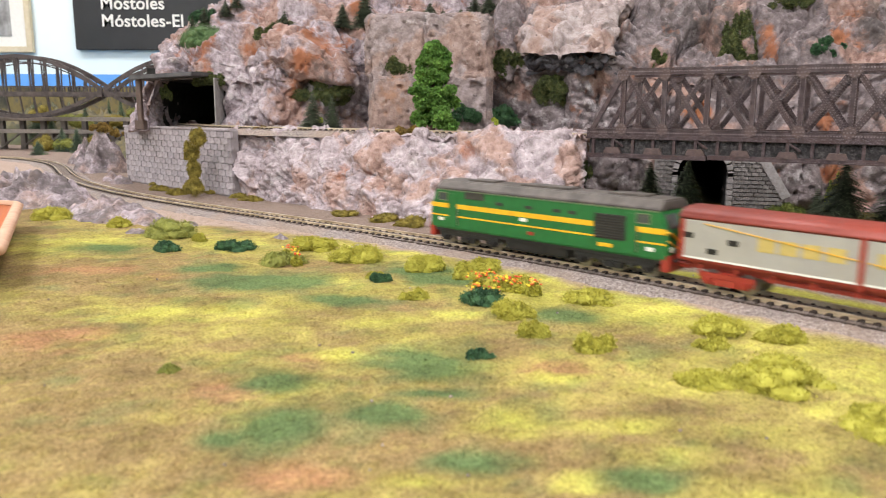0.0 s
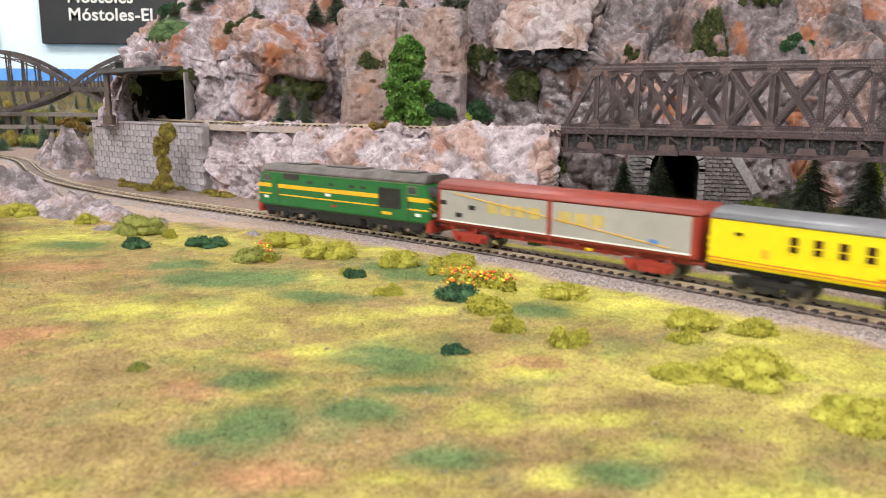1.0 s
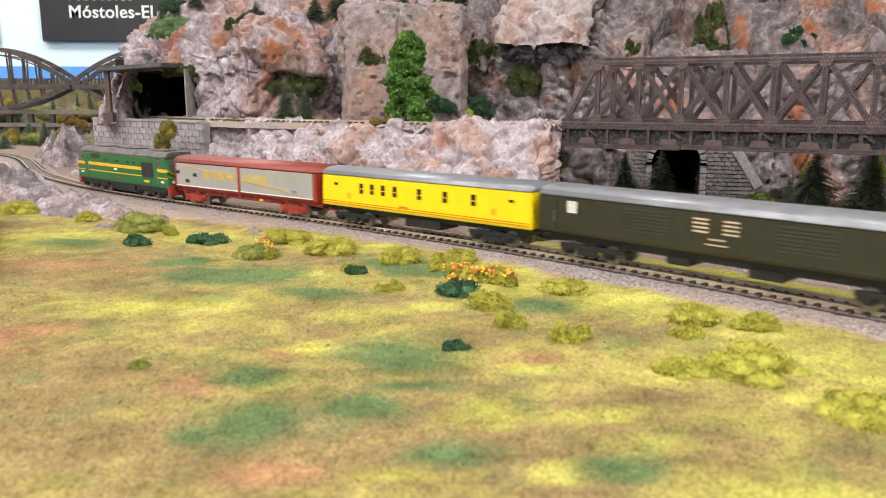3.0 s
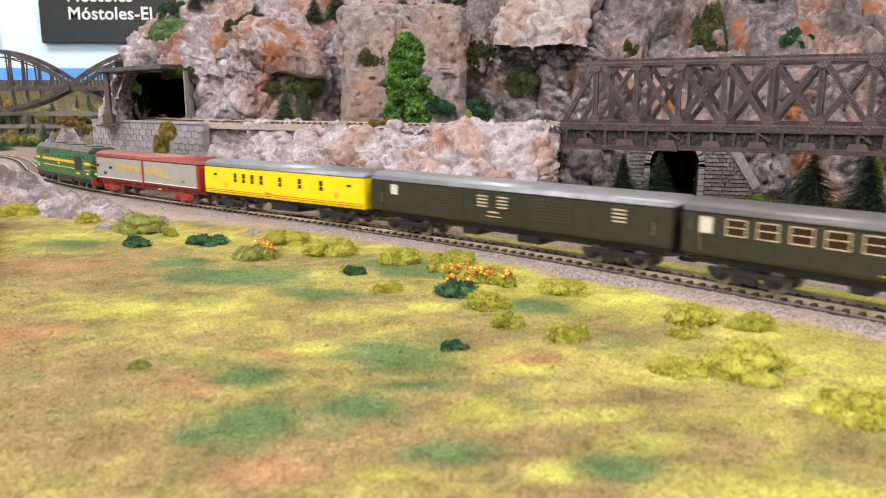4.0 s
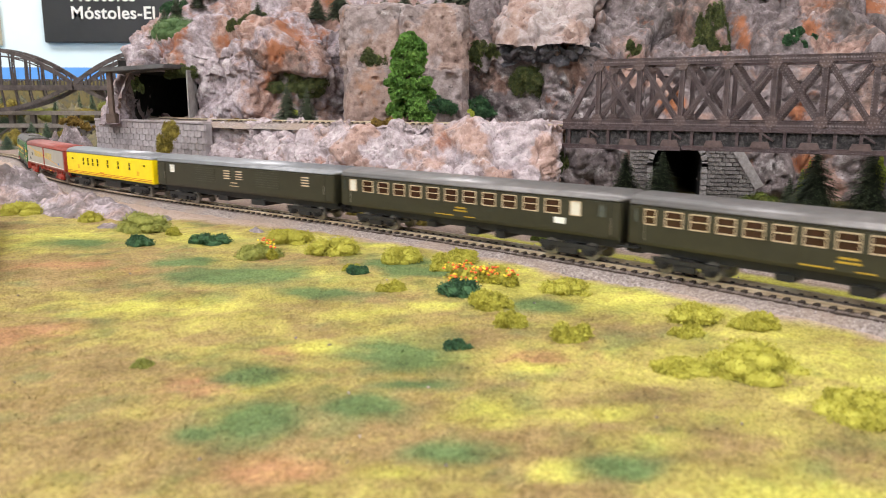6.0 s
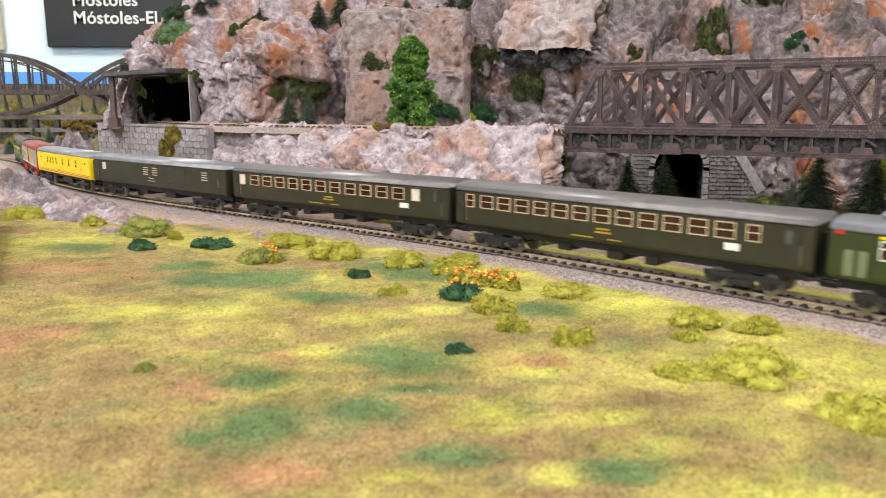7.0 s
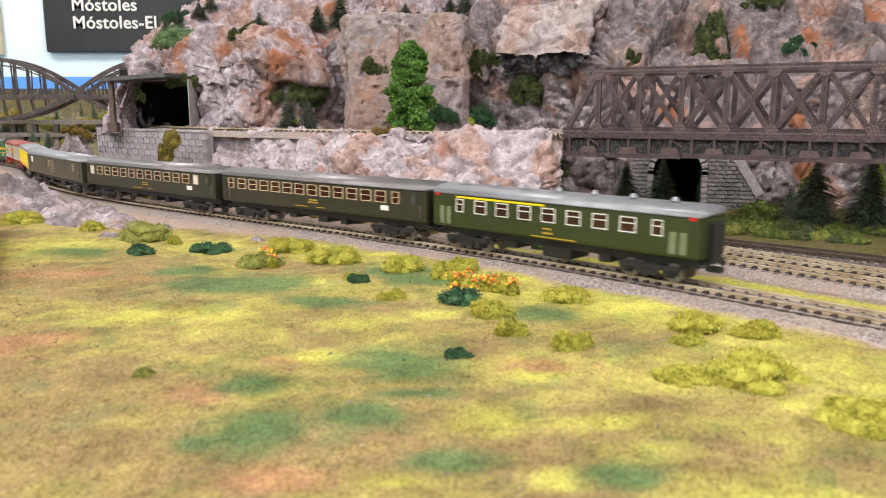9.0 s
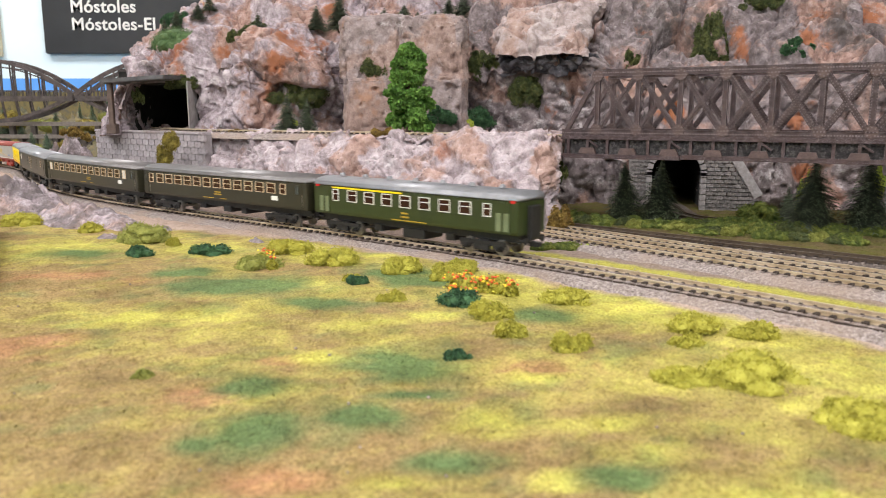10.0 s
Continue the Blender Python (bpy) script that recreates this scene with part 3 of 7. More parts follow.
    box(b, -L / 2 + 0.003, L / 2 - 0.003, -0.0150, 0.0150, 0.0098, 0.0125)
    part("underframe", b, M["black"], v)
    return v, L


TRAIN = []          # (vehicle, length, distance of its middle behind the leading end)
RAIL_TOP = 0.0044


def make_up_train():
    behind = 0.0
    pitch = (0.208, 0.212, 0.218, 0.266, 0.266, 0.260, 0.219)
    makers = (locomotive, sliding_wall_van, postal_van, coach_dark_van,
              lambda: coach_olive(13, True, "olive passenger coach with cream windows and frosted end panes"),
              lambda: coach_olive(14, False, "olive passenger coach with fourteen cream-framed windows"),
              coach_green)
    for make, p in zip(makers, pitch):
        v, L = make()
        v.scale = ((p - 0.008) / L, 1.07, 1.07)
        TRAIN.append((v, p - 0.008, behind + p / 2))
        behind += p


# leading end of the train along the line, in metres, at each second given
HEAD = [(0, 1.085), (0.5, 1.173), (1, 1.261), (1.5, 1.348), (2, 1.434), (2.5, 1.518), (3, 1.600), (3.5, 1.681), (4, 1.761), (4.5, 1.839), 
        (5, 1.915), (5.5, 1.990), (6, 2.064), (6.5, 2.137), (7, 2.209), (7.5, 2.281), (8, 2.351), (8.5, 2.421), (9, 2.490), (9.5, 2.557), (10, 2.622)]


def motions():
    for v, L, behind in TRAIN:
        rows = []
        for t, head in HEAD:
            s = head - behind
            a, b = along(s + 0.34 * L), along(s - 0.34 * L)
            m = (a + b) / 2
            rows.append((t, pose(m[0], m[1], RAIL_TOP, 0, 0, math.degrees(math.atan2(a[1] - b[1], a[0] - b[0])))))
        walk(v, rows)


# ---- ground and tracks ----
def field(x, y):
    """Shares of yellow-green turf over olive-brown turf, of dark green turf and of orange-brown turf."""
    q = Vector((x, y, 0))
    big = noise.fractal(Vector((x * 14, y * 15, 3.1)), 0.8, 2.1, 5)
    lean = 0.06 + 2.6 * (x + 0.13) + 1.4 * (y - 0.30)
    yel = min(1, max(0, 0.36 + 0.46 * math.tanh(1.6 * (lean - 0.45)) + 0.70 * big))
    wob = 0.55 * noise.noise(q * 45) + 0.35 * noise.noise(q * 110 + Vector((0, 5, 0)))

    def spots(rows, top, edge=1.3):
        best = 0.0
        for sx, sy, rx, ry in rows:
            u, v = (x - sx) / rx, (y - sy) / ry
            if abs(u) < 3 and abs(v) < 3:
                best = max(best, min(top, max(0, 0.85 * (edge - math.hypot(u, v) / 1.15 + wob))))
        return best
    brown, orange = spots(BROWN_TURF, 0.85, 1.5), spots(ORANGE_TURF, 0.75)
    yel = max(yel * (1 - max(brown, orange)), spots(YELLOW_TURF, 0.92))
    dark = spots(DARK_TURF, 0.88, 1.75)
    yel = min(1, max(0, yel + 0.22 * noise.noise(q * 160) + 0.22 * noise.noise(q * 330 + Vector((0, 0, 3)))))
    # sparse green and brown flecks through the whole meadow
    fleck = noise.fractal(Vector((x * 40, y * 42, 8.7)), 0.7, 2.0, 4)
    dark = max(dark, min(0.45, max(0, 0.7 * fleck - 0.12)))
    bare = noise.fractal(Vector((x * 55, y * 60, 1.9)), 0.7, 2.0, 4)
    yel *= 1 - min(0.6, max(0, 0.9 * bare - 0.12))
    return yel, dark, orange


DARK_TURF = [(-0.018, 0.317, 0.018, 0.018), (-0.028, 0.258, 0.013, 0.009), (-0.066, 0.243, 0.013, 0.013), (-0.076, 0.291, 0.011, 0.008), (-0.011, 0.279, 0.011, 0.005), (-0.129, 0.468, 0.037, 0.021), (-0.175, 0.509, 0.015, 0.014), (-0.032, 0.509, 0.017, 0.015), (0.052, 0.395, 0.013, 0.012), (-0.069, 0.423, 0.019, 0.009), (0.003, 0.221, 0.011, 0.006), (0.053, 0.212, 0.01, 0.006), (-0.078, 0.234, 0.007, 0.006), (-0.28, 0.577, 0.022, 0.013), (-0.012, 0.485, 0.022, 0.012)]
BROWN_TURF = [(-0.197, 0.444, 0.037, 0.014), (0.025, 0.343, 0.016, 0.011), (0.09, 0.229, 0.016, 0.011), (0.076, 0.266, 0.018, 0.012), (-0.143, 0.252, 0.028, 0.031), (-0.1, 0.225, 0.027, 0.021), (-0.15, 0.291, 0.027, 0.018), (-0.112, 0.336, 0.016, 0.009), (0.126, 0.221, 0.012, 0.014), (-0.071, 0.513, 0.023, 0.012), (0.025, 0.279, 0.011, 0.007), (0.061, 0.336, 0.013, 0.009)]
ORANGE_TURF = [(-0.193, 0.344, 0.023, 0.026), (-0.097, 0.278, 0.013, 0.012), (0.042, 0.311, 0.019, 0.009), (-0.053, 0.21, 0.018, 0.007), (-0.256, 0.495, 0.03, 0.016), (-0.07, 0.32, 0.01, 0.006), (-0.175, 0.478, 0.033, 0.013)]
YELLOW_TURF = [(-0.055, 0.326, 0.015, 0.01), (-0.152, 0.395, 0.063, 0.023), (0.017, 0.251, 0.018, 0.011), (0.038, 0.297, 0.014, 0.008), (-0.014, 0.208, 0.012, 0.006), (0.08, 0.395, 0.018, 0.022), (0.139, 0.389, 0.042, 0.03), (0.174, 0.32, 0.017, 0.028), (-0.31, 0.602, 0.068, 0.056), (-0.192, 0.602, 0.041, 0.04), (-0.042, 0.382, 0.026, 0.016), (0.052, 0.251, 0.02, 0.008), (0.066, 0.229, 0.014, 0.009), (0.033, 0.21, 0.01, 0.007), (-0.095, 0.565, 0.03, 0.024), (-0.007, 0.395, 0.015, 0.014), (0.186, 0.395, 0.024, 0.027), (0.129, 0.268, 0.013, 0.009)]


def turf_material():
    m = bpy.data.materials.new("flocked_turf")
    m.use_nodes = True
    n, l = m.node_tree.nodes, m.node_tree.links
    b = n["Principled BSDF"]
    at = n.new("ShaderNodeAttribute")
    at.attribute_name = "turf"
    co = n.new("ShaderNodeTexCoord")
    nz = n.new("ShaderNodeTexNoise")
    nz.inputs["Scale"].default_value, nz.inputs["Detail"].default_value = 700, 5
    l.new(co.outputs["Object"], nz.inputs["Vector"])
    mr = n.new("ShaderNodeMapRange")
    mr.inputs[1].default_value, mr.inputs[2].default_value, mr.inputs[3].default_value, mr.inputs[4].default_value = 0.3, 0.7, 0.60, 1.32
    l.new(nz.outputs[0], mr.inputs[0])
    tuft = n.new("ShaderNodeTexNoise")
    tuft.inputs["Scale"].default_value, tuft.inputs["Detail"].default_value, tuft.inputs["Roughness"].default_value = 190, 4, 0.7
    l.new(co.outputs["Object"], tuft.inputs["Vector"])
    tr = n.new("ShaderNodeValToRGB")
    for e, (p, c) in zip((tr.color_ramp.elements[0], tr.color_ramp.elements[1], tr.color_ramp.elements.new(0.5)), ((0.30, (0.74, 0.70, 0.62)), (0.72, (1.16, 1.18, 1.14)), (0.5, (0.98, 0.97, 0.95)))):
        e.position, e.color = p, (*c, 1)
    l.new(tuft.outputs[0], tr.inputs[0])
    m0 = n.new("ShaderNodeMix")
    m0.data_type, m0.blend_type = "RGBA", "MULTIPLY"
    m0.inputs[0].default_value = 1
    l.new(at.outputs[0], m0.inputs[6])
    l.new(tr.outputs[0], m0.inputs[7])
    mx = n.new("ShaderNodeMix")
    mx.data_type, mx.blend_type = "RGBA", "MULTIPLY"
    mx.inputs[0].default_value = 1
    l.new(m0.outputs[2], mx.inputs[6])
    l.new(mr.outputs[0], mx.inputs[7])
    l.new(mx.outputs[2], b.inputs["Base Color"])
    b.inputs["Roughness"].default_value = 0.95
    b.inputs["Specular IOR Level"].default_value = 0.1
    bp = n.new("ShaderNodeBump")
    bp.inputs["Strength"].default_value, bp.inputs["Distance"].default_value = 0.9, 0.001
    l.new(nz.outputs[0], bp.inputs["Height"])
    l.new(bp.outputs[0], b.inputs["Normal"])
    return m


M["turf"] = turf_material()
TURF_YELLOW, TURF_BROWN, TURF_DARK = np.array((0.485, 0.455, 0.098)), np.array((0.272, 0.192, 0.086)), np.array((0.092, 0.160, 0.062))
TURF_ORANGE = np.array((0.39, 0.200, 0.105))
EARTH = np.array((0.40, 0.305, 0.255))


def near_side_distance(x, y):
    """Signed distance from the main track, positive on the field's side."""
    d = (MAIN_P[::6] - np.array((x, y)))
    i = int(np.argmin((d * d).sum(1)))
    return -float(d[i] @ MAIN_N[::6][i])


def ground_colour(x, y):
    yel, dark, orange = field(x, y)
    base = TURF_BROWN * (1 - orange) + TURF_ORANGE * orange
    c = base * (1 - yel) + TURF_YELLOW * yel
    c = c * (1 - dark) + TURF_DARK * dark
    c = c * (1 + 0.30 * noise.fractal(Vector((x * 38, y * 42, 6.3)), 0.8, 2.0, 4))
    d = near_side_distance(x, y)
    edge = 0.034 + 0.010 * noise.noise(Vector((x * 30, y * 30, 1))) + max(0, -x - 0.1) * 0.16
    e = min(1, max(0, (edge - d) / 0.012 + 0.5))
    back = d < -0.02
    if back:
        # strip of yellow-green turf beyond the main track, bare earth elsewhere
        g = min(1, max(0, 2 - abs(d + 0.041 - 0.006 * noise.noise(Vector((x * 40, y * 40, 5)))) / 0.007)) * (1 if x > 0.02 else 0)
        c = EARTH * 0.62 * (1 - g) + TURF_YELLOW * 0.8 * g
        far = min(1, max(0, (-d - 0.150 + 0.02 * noise.noise(Vector((x * 35, y * 35, 8)))) / 0.012)) * (1 if x > 0.06 else 0)
        k = min(1, max(0, 0.5 + 1.2 * noise.noise(Vector((x * 60, y * 60, 2)))))
        return c * (1 - far) + (np.array((0.13, 0.125, 0.035)) * k + np.array((0.15, 0.11, 0.06)) * (1 - k)) * far
    return c * (1 - e) + EARTH * e


def ground_height(x, y):
    q = Vector((x, y, 0))
    return 0.0018 * noise.noise(q * 14) + 0.0013 * noise.noise(q * 50) + 0.0009 * noise.noise(q * 115) - 0.0020


def ground():
    xs = np.concatenate([np.linspace(-3.2, -1.0, 30)[:-1], np.linspace(-1.0, -.5, 60)[:-1], np.linspace(-.5, .55, 264)[:-1], np.linspace(.55, 2.6, 30)])
    ys = np.concatenate([np.linspace(-.9, .1, 20)[:-1], np.linspace(.1, .75, 170)[:-1], np.linspace(.75, 1.3, 70)[:-1], np.linspace(1.3, 2.75, 30)])
    verts = [(x, y, ground_height(x, y)) for y in ys for x in xs]
    k = len(xs)
    faces = [(j * k + i, j * k + i + 1, (j + 1) * k + i + 1, (j + 1) * k + i) for j in range(len(ys) - 1) for i in range(k - 1)]
    me = mesh_of("ground", verts, faces, M["turf"])
    att = me.color_attributes.new("turf", "FLOAT_COLOR", "POINT")
    cols = np.ones((len(verts), 4))
    cols[:, :3] = [ground_colour(x, y) for x, y, _ in verts]
    att.data.foreach_set("color", cols.ravel())
    return tagged(new("ground", me), "flocked model grass and bare earth of the layout", "ground", kind="structure")


def grass_fibres():
    """Short static grass fibres over the field."""
    rng = np.random.default_rng(4)
    verts, cols = [], []
    count = 0
    while count < 190000:
        y = 0.12 + 0.70 * rng.random() ** 1.5
        x = (rng.random() - 0.5) * 2 * (0.66 * y + 0.03)
        d = near_side_distance(x, y) if y > 0.27 else 1
        if d < 0.030 + max(0, -x - 0.1) * 0.16 and not (d < -0.155 and x > 0.07):
            continue
        a, lean = rng.random() * 6.283, 0.45 + rng.random() * 0.6
        h = 0.0009 + 0.0017 * rng.random() ** 1.5
        w = 0.00018 + 0.00018 * rng.random()
        z = ground_height(x, y) - 0.0003
        dx, dy = math.cos(a), math.sin(a)
        verts += [(x - dy * w, y + dx * w, z), (x + dy * w, y - dx * w, z), (x + dx * h * lean, y + dy * h * lean, z + h * (0.25 + 0.40 * rng.random()))]
        c = ground_colour(x, y) * (0.85 + 0.35 * rng.random()) * np.array((1, 0.92 + 0.16 * rng.random(), 1))
        cols += [(*c, 1)] * 3
        count += 1
    me = mesh_of("grass", verts, [(i, i + 1, i + 2) for i in range(0, len(verts), 3)], M["turf"], False)
    me.color_attributes.new("turf", "FLOAT_COLOR", "POINT").data.foreach_set("color", np.array(cols).ravel())
    return tagged(new("grass", me), "short static grass in yellow green and brown", "grass", kind="stuff")


def tracks():
    keep = (MAIN_S > 0.25)
    main = track("curving model railway track with tan rails", MAIN_P[keep], MAIN_N[keep], MAIN_S[keep], 0.0, M["rail"], 0.42, 2.45, chip=6000)
    near = keep & (MAIN_S < 1.15)
    lip = new("roadbed_edge", strip(MAIN_P[near], MAIN_N[near], [(0.0164, 0.0006), (0.0164, 0.0021), (0.0170, 0.0021), (0.0172, 0.0002)], "roadbed_edge", M["sleeper"]))
    lip.parent = main
    for a, b, shaded_bed, rail, label in (((.137, .583), (.261, .44), 0.0, M["rail"], "straight model railway track behind the main line"),
                                    ((.112, .660), (.264, .487), 0.5, M["rail"], "model railway track on shade-darkened brown ballast between two others"),
                                    ((.155, .649), (.305, .517), 0.5, M["rail_dark"], "dull model railway track below the truss bridge")):
        a, b = Vector(a), Vector(b)
        d = (b - a).normalized()
        pts = [tuple(a - d * 0.14 + d * i * 0.07) for i in range(11)]
        p, n, s = curve(pts, 14)
        n = -n if n[0][1] > 0 else n
        track(label, p - n * GAUGE / 2, n, s, 0.0, rail, 0.0, 0.62, half=0.016 if shaded_bed else 0.021, chip=1500, bed="dark_ballast" if shaded_bed else "ballast")
    pts = [(.262, .95), (.255, .87), (.243, .80), (.245, .762), (.272, .728), (.31, .707), (.37, .69), (.46, .67)]
    p, n, s = curve(pts, 14)
    track("model railway track running into the stone portal", p, n, s, -0.001, M["rail_dark"], 0.02, 0.5, chip=500, bed="dark_ballast")
    # the upper line on the shelf
    pts = [(-.46, 1.22), (-.40, 1.10), (-.33, 1.01), (-.24, .945), (-.12, .88), (0, .82), (.10, .766), (.20, .715), (.30, .662), (.42, .598), (.54, .534)]
    p, n, s = curve(pts, 14)
    track("upper model railway track on the rock shelf", p, n, s, 0.080, M["rail"], 0.02, 1.18, half=0.014, chip=800)


def room():
    z0, z1 = -1.0, 1.6
    wallm = material("pale_wall_paint", [(0.74, 0.86, 0.87), (0.79, 0.90, 0.90)], 0.3, 0.7, 0, 0.1, 0.01)
    floorm = material("grey_vinyl_floor", [(0.22, 0.21, 0.2), (0.3, 0.29, 0.27)], 0.1, 0.5)
    ceilm = material("white_ceiling_board", [(0.74, 0.74, 0.72), (0.8, 0.8, 0.78)], 0.2, 0.8)
    for name, d in (("wall_north", (-3.6, 3.4, 3.0, 3.1, z0, z1)), ("wall_south", (-3.6, 3.4, -2.6, -2.5, z0, z1)), ("wall_west", (-3.7, -3.6, -2.5, 3.0, z0, z1)), ("wall_east", (3.4, 3.5, -2.5, 3.0, z0, z1))):
        b = bmesh.new()
        box(b, *d)
        tagged(new(name, finish(name, b, wallm)), "pale blue-white painted room wall", "wall", kind="structure")
    b = bmesh.new()
    box(b, -3.7, 3.5, -2.6, 3.1, z0 - 0.1, z0)
    tagged(new("floor", finish("floor", b, floorm)), "grey floor of the room", "floor", kind="structure")
    b = bmesh.new()
    box(b, -3.7, 3.5, -2.6, 3.1, z1, z1 + 0.1)
    tagged(new("ceiling", finish("ceiling", b, ceilm)), "white ceiling of the room", "ceiling", kind="structure")
    # table under the layout
    wood = material("layout_plywood", [(0.35, 0.24, 0.14), (0.45, 0.32, 0.2)], 0.05, 0.6, stretch=(0.2, 1, 1))
    b = bmesh.new()
    box(b, -3.2, 2.6, -0.06, 2.75, -0.06, -0.008)
    t = tagged(new("layout_table", finish("layout_table", b, wood)), "plywood table carrying the model layout", "table")
    for x in (-3.1, -0.3, 2.5):
        for y in (0.04, 2.65):
            b = bmesh.new()
            box(b, x - 0.03, x + 0.03, y - 0.03, y + 0.03, z0, -0.06)
            part("leg", b, wood, t)
    glow = material("lit_diffuser", [(1, 0.96, 0.9), (1, 0.97, 0.92)], 0.2, 0.5, emit=3.0)
    for x, y in PANELS:
        f = thing("ceiling_light", "square white ceiling light panel", "ceiling light", "ceiling lights", at=pose(x, y, z1))
        b = bmesh.new()
        for d in ((-.3, .3, -.3, -.28), (-.3, .3, .28, .3), (-.3, -.28, -.28, .28), (.28, .3, -.28, .28)):
            box(b, *d, -0.03, 0)
        part("frame", b, M["white"], f)
        b = bmesh.new()
        box(b, -.28, .28, -.28, .28, -0.022, -0.016)
        part("diffuser", b, glow, f)


room()
ground()
grass_fibres()
tracks()
make_up_train()


# ---- rock ----
def rock_material(name, greys, tans, rust, tan_share=0.5, rust_share=0.25, seed=0.0, pale=(0.70, 0.65, 0.635)):
    m = bpy.data.materials.new(name)
    m.use_nodes = True
    n, l = m.node_tree.nodes, m.node_tree.links
    b = n["Principled BSDF"]
    co = n.new("ShaderNodeTexCoord")
    mp = n.new("ShaderNodeMapping")
    mp.inputs["Location"].default_value = (seed, seed * 0.7, 0)
    l.new(co.outputs["Object"], mp.inputs[0])

    def nz(scale, detail=6, rough=0.6):
        t = n.new("ShaderNodeTexNoise")
        t.inputs["Scale"].default_value, t.inputs["Detail"].default_value, t.inputs["Roughness"].default_value = scale, detail, rough
        l.new(mp.outputs[0], t.inputs["Vector"])
        return t.outputs[0]

    def ramp(src, stops):
        r = n.new("ShaderNodeValToRGB")
        el = r.color_ramp.elements
        for i, (p, c) in enumerate(stops):
            e = el[i] if i < 2 else el.new(p)
            e.position, e.color = p, (*c, 1)
        l.new(src, r.inputs[0])
        return r.outputs[0]

    def mix(f, a, c, kind="MIX"):
        x = n.new("ShaderNodeMix")
        x.data_type, x.blend_type = "RGBA", kind
        if isinstance(f, float):
            x.inputs[0].default_value = f
        else:
            l.new(f, x.inputs[0])
        l.new(a, x.inputs[6])
        if isinstance(c, tuple):
            x.inputs[7].default_value = (*c, 1)
        else:
            l.new(c, x.inputs[7])
        return x.outputs[2]

    def mask(src, lo, hi, top):
        r = n.new("ShaderNodeMapRange")
        r.inputs[1].default_value, r.inputs[2].default_value, r.inputs[3].default_value, r.inputs[4].default_value = lo, hi, 0, top
        l.new(src, r.inputs[0])
        return r.outputs[0]

    at = n.new("ShaderNodeAttribute")
    at.attribute_name = "patch"
    sep = n.new("ShaderNodeSeparateColor")
    l.new(at.outputs[0], sep.inputs[0])
    tan_at, rust_at, pale_at, dark_at = sep.outputs[0], sep.outputs[1], sep.outputs[2], at.outputs["Alpha"]
    raised_share = n.new("ShaderNodeAttribute")
    raised_share.attribute_name = "raised_share"

    def plus(a, c, k):
        x = n.new("ShaderNodeMath")
        x.operation = "MULTIPLY_ADD"
        l.new(c, x.inputs[0])
        x.inputs[1].default_value = k
        l.new(a, x.inputs[2])
        return x.outputs[0]

    greys, tans = ([(r, g * 0.935, b_ * 0.985) for r, g, b_ in c] for c in (greys, tans))
    fine = nz(95, 8, 0.72)
    grey = ramp(fine, [(0.30, greys[0]), (0.50, greys[1]), (0.70, greys[2])])
    tan = ramp(fine, [(0.28, tans[0]), (0.50, tans[1]), (0.72, tans[2])])
    lo = 0.62 - 0.24 * tan_share
    c = mix(mask(plus(plus(nz(17, 8, 0.66), tan_at, 0.20), pale_at, -0.18), lo - 0.01, lo + 0.09, 1.0), grey, tan)
    c = mix(mask(plus(plus(nz(26, 8, 0.7), rust_at, 0.20), pale_at, -0.08), 0.59, 0.72, rust_share), c, rust)
    c = mix(mask(plus(nz(40, 8, 0.74), dark_at, 0.17), 0.58, 0.72, 0.72), c, (0.095, 0.082, 0.076))
    # raised small lumps mix towards the pale colour
    white = plus(plus(nz(70, 7, 0.75), pale_at, 0.11), raised_share.outputs["Fac"], 0.16)
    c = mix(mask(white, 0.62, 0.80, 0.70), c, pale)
    c = mix(mask(nz(210, 5, 0.72), 0.60, 0.68, 0.72), c, (0.06, 0.045, 0.038))
    l.new(c, b.inputs["Base Color"])
    b.inputs["Roughness"].default_value = 0.92
    b.inputs["Specular IOR Level"].default_value = 0.2
    bp = n.new("ShaderNodeBump")
    bp.inputs["Strength"].default_value, bp.inputs["Distance"].default_value = 1.0, 0.0022
    l.new(nz(170, 7, 0.7), bp.inputs["Height"])
    l.new(bp.outputs[0], b.inputs["Normal"])
    return m


LILAC = [(0.15, 0.13, 0.13), (0.38, 0.335, 0.335), (0.68, 0.64, 0.64)]
TAN = [(0.16, 0.100, 0.075), (0.37, 0.252, 0.198), (0.56, 0.445, 0.38)]
RUST = (0.37, 0.135, 0.058)
M["rock_shelf"] = rock_material("lilac_plaster_rock", [(0.20, 0.172, 0.165), (0.43, 0.38, 0.37), (0.66, 0.61, 0.60)], [(0.20, 0.13, 0.10), (0.42, 0.30, 0.24), (0.60, 0.49, 0.43)], RUST, 0.50, 0.6, 1.0)
M["rock_hill"] = rock_material("ochre_plaster_rock", LILAC, TAN, RUST, 0.60, 0.85, 5.0)
M["rock_block"] = rock_material("buff_block_rock", [(0.14, 0.115, 0.10), (0.28, 0.238, 0.215), (0.44, 0.395, 0.37)], [(0.15, 0.105, 0.082), (0.30, 0.222, 0.178), (0.44, 0.36, 0.305)], (0.38, 0.19, 0.10), 0.50, 0.55, 8.0)
M["rock_cliff"] = rock_material("grey_brown_cliff_rock", [(0.085, 0.074, 0.069), (0.205, 0.178, 0.168), (0.40, 0.362, 0.348)], TAN, RUST, 0.50, 0.85, 13.0)
M["rock_low"] = rock_material("pale_outcrop_rock", LILAC, [(0.24, 0.17, 0.14), (0.44, 0.34, 0.29), (0.60, 0.51, 0.46)], RUST, 0.5, 0.1, 21.0)


